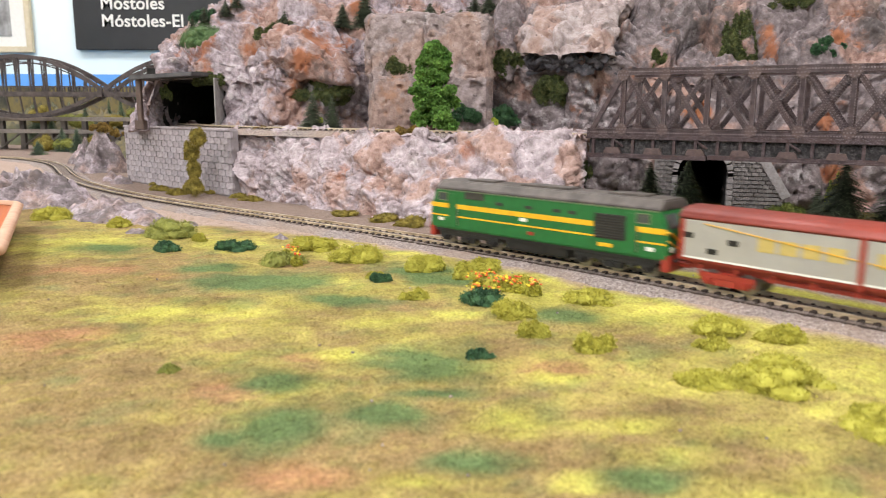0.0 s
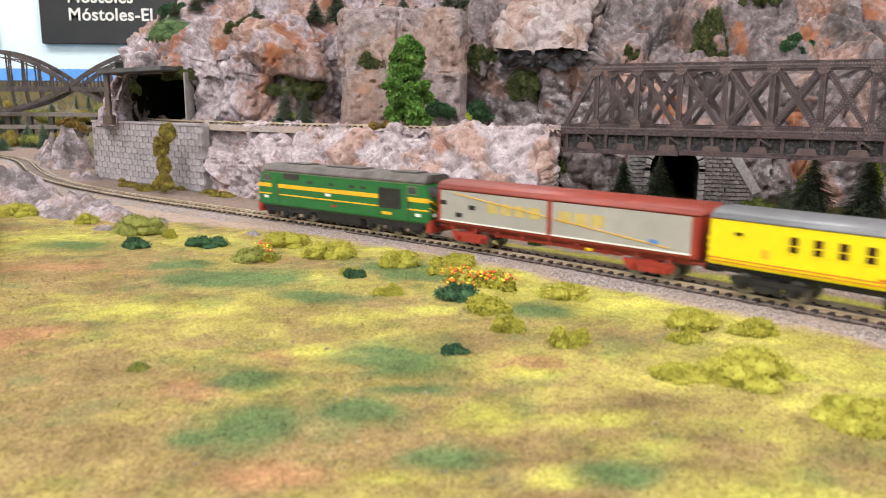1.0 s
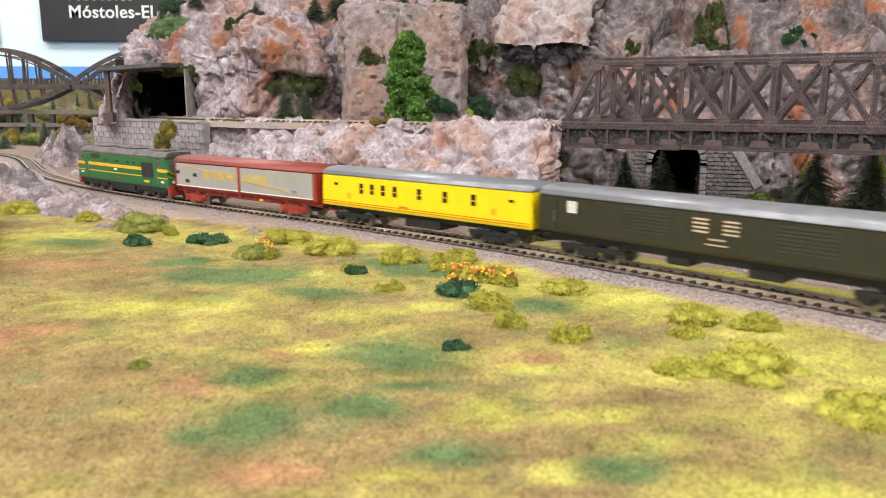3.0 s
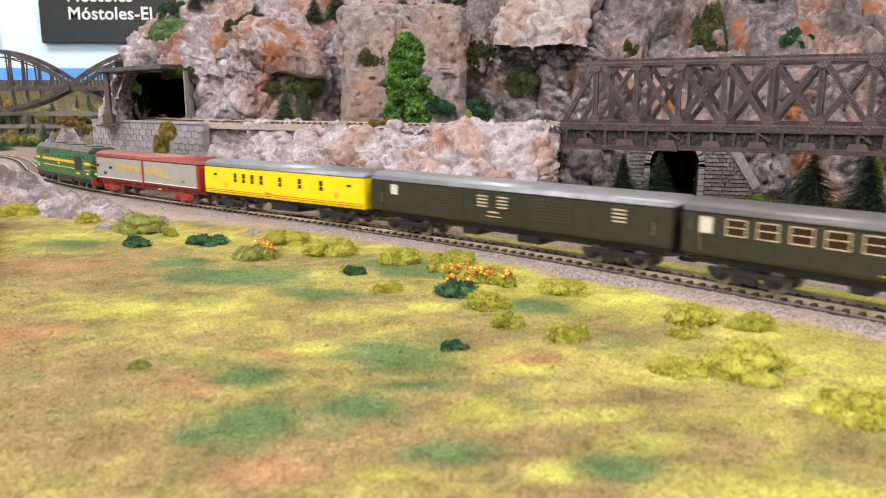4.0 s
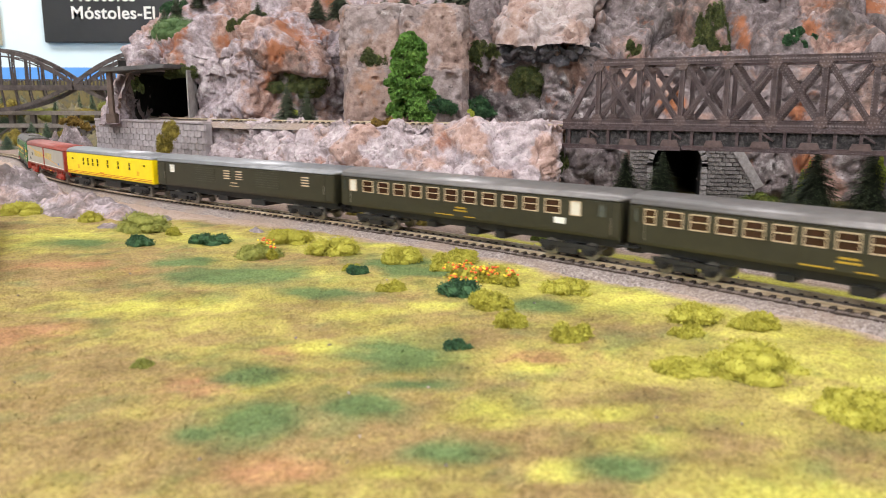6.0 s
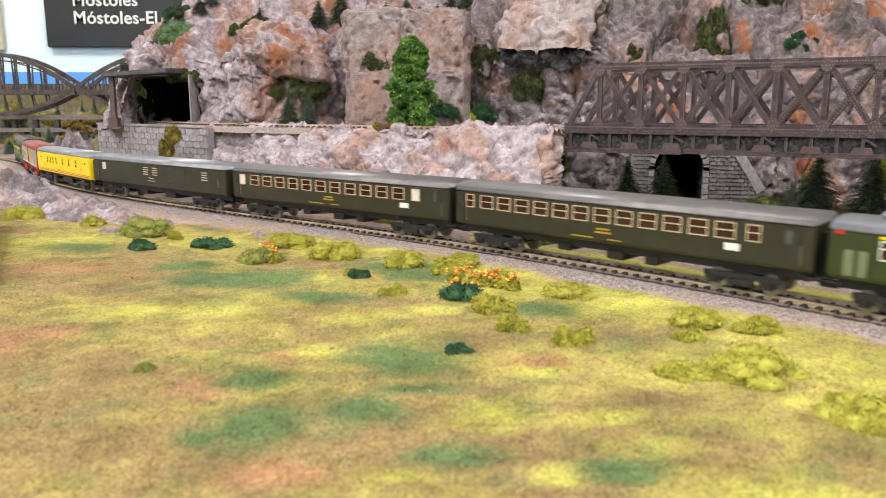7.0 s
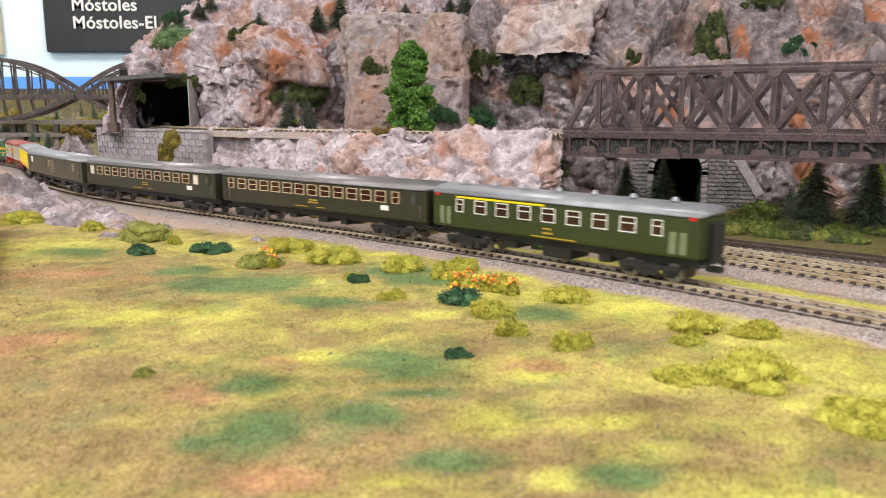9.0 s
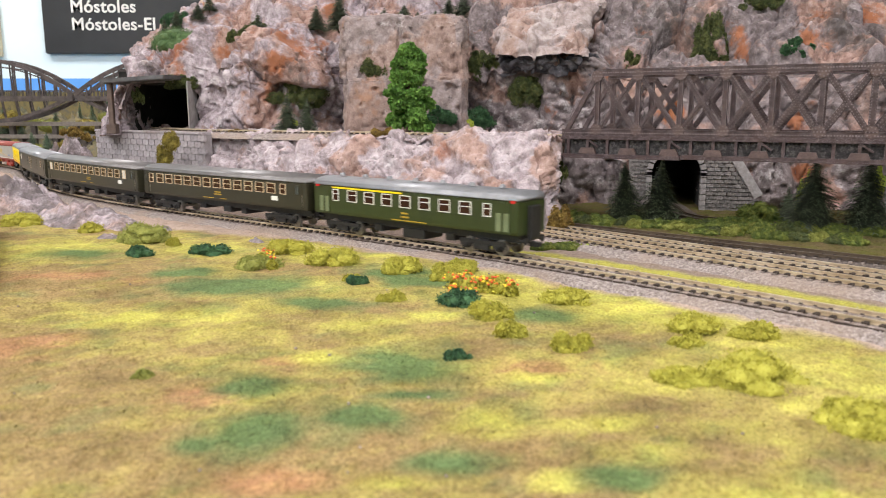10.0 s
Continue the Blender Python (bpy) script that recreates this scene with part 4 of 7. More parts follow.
# patches of paint, and some of painted shade, on the plaster, by rock: (x, y, z, radius)
PATCHES = {
    "rock_hill": {
        "rust": [(-0.366, 1.045, 0.182, 0.029), (-0.19, 1.042, 0.196, 0.035), (-0.211, 0.999, 0.17, 0.017), (-0.276, 1.047, 0.18, 0.015), (-0.227, 1.026, 0.131, 0.016), (-0.16, 1.127, 0.248, 0.018)],
        "tan": [(-0.253, 1.027, 0.206, 0.02), (-0.235, 1.012, 0.113, 0.026), (-0.281, 1.115, 0.238, 0.023), (-0.291, 1.042, 0.19, 0.022), (-0.177, 1.103, 0.229, 0.03)],
        "pale": [(-0.302, 1.028, 0.141, 0.035), (-0.303, 1.024, 0.105, 0.028), (-0.403, 1.036, 0.17, 0.022), (-0.324, 1.037, 0.17, 0.022), (-0.148, 1.075, 0.187, 0.019), (-0.156, 1.031, 0.129, 0.026), (-0.141, 1.048, 0.113, 0.013), (-0.352, 1.083, 0.212, 0.018), (-0.248, 1.111, 0.253, 0.023)],
        # the first is shade under the overhang, put into the colour
        "dark": [(-0.191, 1.005, 0.159, 0.024), (-0.208, 1.029, 0.141, 0.015)],
    },
    "rock_block": {
        "rust": [(-0.084, 0.922, 0.135, 0.023)],
        "tan": [(-0.097, 0.92, 0.108, 0.021), (-0.07, 0.93, 0.171, 0.021), (-0.009, 0.939, 0.198, 0.025), (0.011, 0.932, 0.164, 0.024)],
        "grey": [(-0.09, 0.939, 0.198, 0.028), (0.004, 0.92, 0.125, 0.02), (-0.033, 0.946, 0.218, 0.021)],
        "pale": [(-0.063, 0.943, 0.218, 0.021), (0.024, 0.937, 0.197, 0.01), (-0.109, 0.937, 0.197, 0.008)],
    },
    "rock_slab": {
        "pale": [(0.114, 0.908, 0.201, 0.03), (0.167, 0.913, 0.208, 0.017)],
        "tan": [(0.144, 0.889, 0.187, 0.023), (0.089, 0.914, 0.198, 0.018)],
    },
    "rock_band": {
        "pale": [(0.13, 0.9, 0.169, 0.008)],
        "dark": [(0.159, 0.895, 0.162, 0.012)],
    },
    "rock_cliff": {
        # the last two put the shade of a dark hollow into the colour
        "dark": [(0.30, 0.98, 0.215, 0.045), (0.46, 0.91, 0.20, 0.045), (0.25, 0.965, 0.22, 0.03), (0.046, 1.042, 0.208, 0.019), (0.054, 0.98, 0.14, 0.012), (0.227, 0.978, 0.225, 0.01), (0.25, 0.97, 0.211, 0.015), (0.301, 0.986, 0.209, 0.026), (0.32, 0.985, 0.223, 0.017), (0.398, 0.987, 0.23, 0.016), (0.463, 0.897, 0.194, 0.026), (0.472, 0.869, 0.182, 0.015), (0.406, 0.866, 0.124, 0.017), (0.444, 0.85, 0.105, 0.017), (0.367, 0.856, 0.026, 0.014), (0.381, 0.841, 0.025, 0.01)],
        "tan": [(0.072, 0.978, 0.129, 0.02), (0.155, 0.948, 0.139, 0.019), (0.228, 0.912, 0.144, 0.021), (0.167, 0.914, 0.008, 0.015), (0.219, 0.91, 0.039, 0.014), (0.439, 0.849, 0.015, 0.013)],
        # the first six lighten the cliff colour where slab and bridge shade it
        "pale": [(0.10, 0.957, 0.132, 0.03), (0.14, 0.95, 0.118, 0.03), (0.07, 0.975, 0.11, 0.022), (0.17, 0.935, 0.10, 0.026), (0.15, 0.914, 0.02, 0.028), (0.205, 0.91, 0.02, 0.026), (0.085, 0.968, 0.14, 0.01), (0.112, 0.957, 0.099, 0.023), (0.102, 0.958, 0.119, 0.014), (0.209, 0.956, 0.206, 0.012), (0.262, 0.978, 0.225, 0.008), (0.273, 0.975, 0.194, 0.011), (0.421, 0.95, 0.218, 0.007), (0.407, 0.917, 0.186, 0.007), (0.46, 0.928, 0.211, 0.011), (0.485, 0.924, 0.222, 0.011), (0.181, 0.933, 0.112, 0.017), (0.291, 0.898, 0.118, 0.021), (0.349, 0.875, 0.105, 0.017), (0.179, 0.912, 0.035, 0.022), (0.37, 0.851, 0.043, 0.021), (0.45, 0.849, 0.032, 0.019)],
        "rust": [(0.134, 0.937, 0.115, 0.018), (0.356, 0.951, 0.198, 0.01), (0.359, 0.944, 0.172, 0.011), (0.42, 0.913, 0.191, 0.012), (0.447, 0.904, 0.183, 0.013), (0.511, 0.941, 0.216, 0.021), (0.201, 0.935, 0.132, 0.018), (0.257, 0.889, 0.105, 0.016), (0.39, 0.865, 0.093, 0.017), (0.345, 0.862, 0.04, 0.01), (0.402, 0.848, 0.036, 0.014)],
        "grey": [(0.394, 0.947, 0.206, 0.026), (0.471, 0.83, 0.026, 0.014)],
        "ochre": [(0.441, 0.942, 0.217, 0.015), (0.425, 0.886, 0.171, 0.01)],
    },
    "rock_shelf": {
        "pale": [(-0.268, 0.952, 0.071, 0.022), (-0.207, 0.899, 0.066, 0.027), (-0.167, 0.856, 0.052, 0.019), (-0.119, 0.836, 0.075, 0.015), (-0.06, 0.784, 0.062, 0.021), (-0.047, 0.752, 0.05, 0.017), (-0.025, 0.775, 0.074, 0.014), (0.06, 0.707, 0.061, 0.019), (0.077, 0.722, 0.076, 0.015), (0.047, 0.741, 0.084, 0.013), (0.019, 0.712, 0.048, 0.011), (-0.187, 0.896, 0.079, 0.016), (-0.221, 0.893, 0.027, 0.021)],
        "tan": [(-0.106, 0.805, 0.055, 0.016), (-0.008, 0.73, 0.052, 0.013), (0.025, 0.731, 0.073, 0.016), (0.04, 0.705, 0.054, 0.013), (0.094, 0.705, 0.064, 0.013), (-0.085, 0.804, 0.076, 0.012), (0.05, 0.695, 0.039, 0.012), (-0.096, 0.792, 0.036, 0.012), (0.091, 0.702, 0.044, 0.012), (-0.046, 0.734, 0.027, 0.016), (-0.136, 0.818, 0.021, 0.019)],
        "rust": [(-0.131, 0.825, 0.042, 0.011), (-0.002, 0.756, 0.067, 0.011)],
    },
}


def resample(line, k):
    p = np.array(line, float)
    s = np.concatenate([[0], np.cumsum(np.linalg.norm(np.diff(p, axis=0), axis=1))])
    q = np.linspace(0, s[-1], k)
    return np.stack([np.interp(q, s, p[:, i]) for i in range(3)], 1)


def rock_sheet(name, label, lines, nu, nv, mat, lumps, facets, seed, holes=(), smooth_rows=True, category="rock", kind=""):
    """A modelled rock face through stacked lines, roughened by lumps (size, depth) and cracked facets (size, depth, tall)."""
    L = np.array([resample(l, nu) for l in lines])
    k = len(lines)
    rows = []
    for v in np.linspace(0, k - 1, nv):
        i = min(int(v), k - 2)
        f = v - i
        rows.append(L[i] * (1 - f) + L[i + 1] * f)
    g = np.array(rows)
    du, dv = np.gradient(g, axis=1), np.gradient(g, axis=0)
    nrm = np.cross(du, dv)
    nrm /= np.linalg.norm(nrm, axis=2)[..., None] + 1e-12
    flat0 = g.reshape(-1, 3).copy()
    out, grain, drift = [], [], []
    off = Vector((seed * 3.7, seed * 1.3, seed))
    for p, q in zip(flat0, nrm.reshape(-1, 3)):
        w = Vector(p) + off
        d = 0.0
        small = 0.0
        rough = min(1.35, max(0.2, 0.65 + 1.7 * noise.noise(w / 0.055)))
        for i, (size, depth) in enumerate(lumps):
            if i == 0:
                d -= depth * (abs(noise.noise(w / size)) * 2 - 0.45)
            elif i == 1:
                d += depth * 1.1 * noise.noise(w / size)
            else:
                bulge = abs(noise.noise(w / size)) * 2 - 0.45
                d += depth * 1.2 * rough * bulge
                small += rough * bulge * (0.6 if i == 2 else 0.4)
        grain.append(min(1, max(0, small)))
        for size, depth, tall in facets:
            c = Vector((w.x / size, w.y / size, w.z / (size * tall)))
            c += 0.25 * Vector((noise.noise(c * 1.7), noise.noise(c * 1.7 + off), 0))
            dist, pts = noise.voronoi(c)
            crack = dist[1] - dist[0]
            d += depth * (noise.cell(pts[0] * 7.3) - 0.3) - depth * 0.9 * max(0, 1 - crack / 0.12)
            d += depth * 0.5 * ((c - pts[0]).x * noise.cell(pts[0] * 3.1) + (c - pts[0]).z * noise.cell(pts[0] * 5.7))
        pit = noise.noise(w / 0.0075) + 0.5 * noise.noise(w / 0.03)
        if pit > 0.40:
            d -= 0.0060 * min(1, (pit - 0.40) * 6)
        out.append(Vector(p) + Vector(q) * d)
        drift.append(noise.noise_vector(w / 0.022) * 0.75 + noise.noise_vector(w / 0.007) * 0.45)
    faces = []
    for j in range(nv - 1):
        for i in range(nu - 1):
            c = (flat0[j * nu + i] + flat0[(j + 1) * nu + i + 1]) / 2
            if any(x0 < c[0] < x1 and z0 < c[2] < z1 for x0, x1, z0, z1 in holes):
                continue
            faces.append((j * nu + i, j * nu + i + 1, (j + 1) * nu + i + 1, (j + 1) * nu + i))
    me = mesh_of(name, out, faces, mat)
    where, drift = np.array(out), np.array(drift)
    share = dict.fromkeys(("tan", "rust", "pale", "dark", "grey", "ochre"))
    for k in share:
        share[k] = np.zeros(len(out))
        for x, y, z, r in PATCHES.get(name, {}).get(k, ()):
            away = np.linalg.norm((where - (x, y, z)) / r + drift * 0.8, axis=1)
            share[k] = np.maximum(share[k], np.clip(1.5 - away, 0, 1))
    tan = np.clip(share["tan"] + share["ochre"] - share["grey"], -1, 1)
    col = np.stack([tan, np.maximum(share["rust"], 0.7 * share["ochre"]), share["pale"], share["dark"]], 1)
    me.color_attributes.new("patch", "FLOAT_COLOR", "POINT").data.foreach_set("color", col.ravel())
    me.attributes.new("raised_share", "FLOAT", "POINT").data.foreach_set("value", np.array(grain))
    return tagged(new(name, me), label, category, kind=kind)


def shelf_rock():
    bottom = [(-.30, 1.0, -.004), (-.292, .945, -.004), (-.19, .85, -.004), (-.05, .712, -.004), (.03, .672, -.004), (.075, .655, -.004), (.102, .69, -.004), (.118, .80, -.004)]
    mid = [(-.30, 1.01, .045), (-.292, .95, .045), (-.18, .862, .045), (-.05, .748, .045), (.03, .700, .045), (.088, .682, .045), (.108, .71, .045), (.118, .81, .045)]
    top = [(-.30, 1.02, .080), (-.290, .962, .080), (-.17, .885, .082), (-.049, .795, .0845), (.04, .745, .086), (.100, .718, .086), (.116, .735, .085), (.120, .83, .084)]
    lip = [(-.30, 1.03, .0795), (-.285, .975, .0795), (-.165, .898, .0795), (-.042, .812, .0795), (.045, .765, .0795), (.098, .735, .0795), (.112, .75, .0795), (.118, .84, .079)]
    back = [(-.46, 1.20, .0785), (-.38, 1.15, .0785), (-.12, 1.02, .0785), (0, .98, .0785), (.08, .95, .0785), (.11, .93, .0785), (.118, .92, .0785), (.12, .90, .0785)]
    rock_sheet("rock_shelf", "lilac-grey plaster rock shelf carrying the upper track", [bottom, mid, top, lip, back], 420, 190, M["rock_shelf"], [(.045, .009), (.018, .0065), (.0075, .0030), (.0034, .0012)], [(.03, .004, 1.2)], 2)


def left_hill():
    def row(z, y, xl, xr=-.10):
        return [(xl - .03, y + .16, z), (xl, y + .06, z), (xl + .025, y + .005, z), (-.34, y, z), (-.25, y - .025, z), (-.17, y - .005, z), (xr - .01, y + .05, z), (.08, y + .06, z)]
    lines = [row(.076, 1.035, -.440), row(.145, 1.022, -.450), row(.172, 1.032, -.446), row(.195, 1.055, -.440), row(.222, 1.09, -.425), row(.258, 1.15, -.385), row(.30, 1.22, -.32), row(.34, 1.32, -.27), row(.345, 1.5, -.2)]
    rock_sheet("rock_hill", "ochre and grey plaster rock hill above the tunnel mouth", lines, 420, 260, M["rock_hill"], [(.11, .022), (.045, .013), (.017, .0062), (.0065, .0024)], [(.08, .010, 0.9)], 7, holes=[(-.420, -.334, .0, .1435)])
    # dark bore behind the mouth
    bore = material("dark_tunnel_lining", [(0.012, 0.011, 0.010), (0.03, 0.027, 0.024)], 0.01, 0.95)
    b = bmesh.new()
    for d in ((-.440, -.421, 1.065, 1.5, .07, .16), (-.334, -.318, 1.055, 1.5, .07, .16), (-.440, -.322, 1.06, 1.5, .1435, .16), (-.44, -.322, 1.07, 1.5, .066, .0785), (-.44, -.322, 1.5, 1.52, .06, .16)):
        box(b, *d)
    t = thing("tunnel_mouth", "rectangular dark tunnel mouth with concrete jamb", "tunnel")
    part("lining", b, bore, t)
    conc = material("grey_concrete", [(0.26, 0.24, 0.23), (0.40, 0.38, 0.36)], 0.01, 0.85, 0, 0.3, 0.002)
    b = bmesh.new()
    box(b, -.3335, -.3318, 1.012, 1.05, .079, .146)
    part("jamb", b, conc, t, "", 0.0006)
    # bed of the upper line behind the wall
    bed = bmesh.new()
    plan = ((-.513, 1.140), (-.292, .945), (-.25, 1.05), (-.30, 1.40), (-.52, 1.40))
    lo, hi = ([bed.verts.new((x, y, z)) for x, y in plan] for z in (.066, .0782))
    bed.faces.new(lo[::-1])
    bed.faces.new(hi)
    for i in range(5):
        bed.faces.new((lo[i], lo[(i + 1) % 5], hi[(i + 1) % 5], hi[i]))
    tagged(new("trackbed", finish("trackbed", bed, M["ballast"])), "gravelled bed of the upper track", "trackbed", kind="structure")
    # flat gallery roof on a post
    g = thing("gallery_roof", "dark flat gallery roof on a brown post", "canopy")
    slate = material("dark_slate_roof", [(0.05, 0.048, 0.05), (0.11, 0.105, 0.105)], 0.012, 0.6, 0, 0.3, 0.003)
    b = bmesh.new()
    v = [b.verts.new(p) for p in ((-.434, .985, .1415), (-.352, .985, .1470), (-.335, 1.06, .1475), (-.434, 1.06, .1420))]
    w = [b.verts.new(x.co + Vector((0, 0, .0055))) for x in v]
    b.faces.new(v[::-1])
    b.faces.new(w)
    for i in range(4):
        b.faces.new((v[i], v[(i + 1) % 4], w[(i + 1) % 4], w[i]))
    part("roof_slab", b, slate, g, "", 0.0008)
    rustm = material("brown_steel", [(0.07, 0.045, 0.035), (0.13, 0.085, 0.065)], 0.01, 0.6, 0, 0.2, 0.002)
    b = bmesh.new()
    box(b, -.4285, -.4225, .992, .999, .090, .1432)
    part("post", b, rustm, g, "", 0.0005)
    b = bmesh.new()
    box(b, -.4315, -.4195, .989, 1.002, .0785, .0905)
    part("post_base", b, rustm, g, "", 0.0008)


def left_flank():
    o = -.016
    lines = [[(-.452, 1.10, .076), (-.446, 1.03, .076), (-.428, 1.005, .076), (-.405, 1.04, .076), (-.40, 1.12, .076)],
             [(-.445, 1.10, .105), (-.438, 1.045, .105), (-.425, 1.02, .105), (-.408, 1.045, .105), (-.405, 1.12, .105)],
             [(-.430, 1.10, .138), (-.428, 1.06, .138), (-.420, 1.04, .138), (-.412, 1.05, .138), (-.41, 1.12, .138)],
             [(-.424, 1.10, .150), (-.423, 1.08, .150), (-.420, 1.07, .150), (-.416, 1.08, .150), (-.412, 1.12, .150)]]
    lines = [[(x + o, y, z) for x, y, z in l] for l in lines]
    rock_sheet("boulder", "pale grey boulder beside the tunnel mouth", lines, 70, 50, M["rock_low"], [(.03, .006), (.010, .002)], [(.025, .003, 1.3)], 5)


def block_rock():
    def row(z, y, x0=-.120, x1=.031, step=0.0):
        return [(x0 + .004, y + .16, z), (x0, y + .012, z), (x0 + .007, y, z), (-.075, y - .001, z), (-.056, y - .003 - step, z), (-.052, y + .004, z), (-.046, y - .003, z), (x1 - .008, y, z), (x1, y + .012, z), (x1 - .002, y + .16, z)]
    lines = [row(.076, .918), row(.130, .920), row(.143, .922), row(.150, .928, -.124), row(.206, .940, -.126), row(.217, .945, -.122, .028), row(.2205, .956, -.115, .022), [(-.10, 1.2, .222), (-.09, 1.2, .222), (-.08, 1.2, .222), (0, 1.2, .222), (.02, 1.2, .222)]]
    rock_sheet("rock_block", "squared buff rock block with pitted faces", lines, 230, 170, M["rock_block"], [(.04, .0028), (.012, .0015), (.0045, .0013)], [(.05, .0022, 1.6)], 11)


def right_cliff():
    def row(z, dy, dx=0.0):
        base = [(.02, .965), (.07, .945), (.12, .93), (.17, .915), (.23, .885), (.30, .88), (.37, .87), (.45, .84), (.56, .79), (.70, .73), (.95, .66)]
        return [(x + dx, y + dy, z) for x, y in base]

    def ledge(z, dy, out):
        r = row(z, dy)
        return [(x, y - out * math.exp(-((x - .13) / .055) ** 4), z) for x, y, z in r]
    lines = [row(-.01, 0), row(.05, -.005), row(.085, .0), row(.120, .008), ledge(.158, .015, .0), ledge(.166, .035, .030), ledge(.185, .06, .030), ledge(.215, .085, .02), row(.25, .12), row(.30, .17), row(.36, .26), row(.37, .5)]
    rock_sheet("rock_cliff", "tall grey-brown plaster cliff with rust streaks", lines, 520, 290, M["rock_cliff"], [(.13, .026), (.050, .014), (.017, .0060), (.0065, .0022)], [(.10, .014, 1.7), (.045, .005, 1.5)], 17, holes=[(.230, .296, -.02, .072)])


def ledge_rocks():
    M["rock_pale"] = rock_material("pale_pink_slab_rock", [(0.24, 0.205, 0.185), (0.40, 0.345, 0.31), (0.58, 0.53, 0.50)], [(0.22, 0.15, 0.12), (0.38, 0.28, 0.225), (0.50, 0.41, 0.35)], RUST, 0.55, 0.35, 31.0)
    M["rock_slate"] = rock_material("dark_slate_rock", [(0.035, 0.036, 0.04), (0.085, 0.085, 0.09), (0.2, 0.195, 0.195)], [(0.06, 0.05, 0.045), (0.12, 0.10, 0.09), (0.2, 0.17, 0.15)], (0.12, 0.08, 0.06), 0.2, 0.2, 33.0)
    lines = [[(.064, .99, .172), (.066, .905, .171), (.10, .885, .168), (.14, .88, .169), (.160, .89, .166), (.166, .96, .166)],
             [(.062, 1.0, .195), (.068, .920, .197), (.10, .905, .197), (.14, .90, .197), (.170, .905, .195), (.178, .98, .195)],
             [(.072, 1.02, .222), (.080, .955, .222), (.11, .945, .228), (.15, .94, .234), (.190, .945, .234), (.200, 1.0, .234)],
             [(.09, 1.08, .226), (.09, 1.05, .226), (.12, 1.05, .234), (.16, 1.05, .242), (.205, 1.05, .242), (.21, 1.1, .242)]]
    slab_ob = rock_sheet("rock_slab", "pale pinkish rock slab overhanging the cliff", lines, 150, 90, M["rock_pale"], [(.05, .008), (.014, .0036), (.0055, .0016)], [(.04, .006, 1.2)], 23)
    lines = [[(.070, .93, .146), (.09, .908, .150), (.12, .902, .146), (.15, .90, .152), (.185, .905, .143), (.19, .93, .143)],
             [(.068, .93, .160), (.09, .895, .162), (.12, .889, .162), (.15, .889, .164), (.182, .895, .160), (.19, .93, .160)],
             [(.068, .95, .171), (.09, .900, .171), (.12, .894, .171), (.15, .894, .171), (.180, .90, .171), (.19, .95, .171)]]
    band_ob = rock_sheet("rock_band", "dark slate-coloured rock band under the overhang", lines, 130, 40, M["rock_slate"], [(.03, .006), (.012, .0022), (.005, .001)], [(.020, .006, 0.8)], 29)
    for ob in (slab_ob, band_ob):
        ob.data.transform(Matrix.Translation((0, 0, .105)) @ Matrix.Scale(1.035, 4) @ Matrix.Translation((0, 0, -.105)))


def mound(name, label, x, y, rx, ry, h, seed, mat, turn=0.0, n=70, base=-0.004, sharp=1.0):
    verts, faces = [], []
    for j in range(n):
        for i in range(n):
            u, v = i / (n - 1) * 2 - 1, j / (n - 1) * 2 - 1
            d = math.hypot(u, v)
            q = Vector((u * rx, v * ry, 0)) + Vector((seed, 0, 0))
            f = max(0, 1 - d ** 2) ** sharp
            w = 1 - abs(noise.noise(q * 32)) * 1.3 + 0.35 * noise.noise(q * 90)
            z = base + h * f * max(0.1, w) + f * 0.002 * noise.noise(q * 330) - (0.004 if d > 0.98 else 0)
            c, s = math.cos(turn), math.sin(turn)
            jx, jy = u * rx + 0.004 * noise.noise(q * 70), v * ry + 0.004 * noise.noise(q * 70 + Vector((0, 4, 0)))
            verts.append((x + c * jx - s * jy, y + s * jx + c * jy, z))
    for j in range(n - 1):
        for i in range(n - 1):
            u, v = (i + .5) / (n - 1) * 2 - 1, (j + .5) / (n - 1) * 2 - 1
            if math.hypot(u, v) < 1.02:
                faces.append((j * n + i, j * n + i + 1, (j + 1) * n + i + 1, (j + 1) * n + i))
    return tagged(new(name, mesh_of(name, verts, faces, mat)), label, "rock")


def outcrops():
    mound("rock_outcrop", "pale lilac rock outcrop beside the track", -.50, .86, .105, .055, .040, 1.3, M["rock_low"], -.5)
    mound("rock_outcrop", "low pale rock ledge at the edge of the grass", -.355, .745, .085, .035, .021, 4.1, M["rock_low"], -.55)
    mound("rock_outcrop", "white boulder below the retaining wall", -.625, 1.30, .05, .035, .070, 7.7, M["rock_low"], .3)
    mound("rock_outcrop", "tan rock bank beyond the track", -.74, 1.50, .05, .04, .055, 9.2, M["rock_low"], .2)
    for x, y, r, h in ((-.157, .632, .014, .006), (-.50, 1.09, .018, .014), (-.54, 1.14, .02, .016), (-.26, .70, .012, .005), (-.085, .60, .010, .004), (-.29, .655, .016, .006)):
        mound("stone", "small pale stone lying by the track", x, y, r, r * .6, h, x * 40, M["rock_low"], rnd(0, 3), 24)


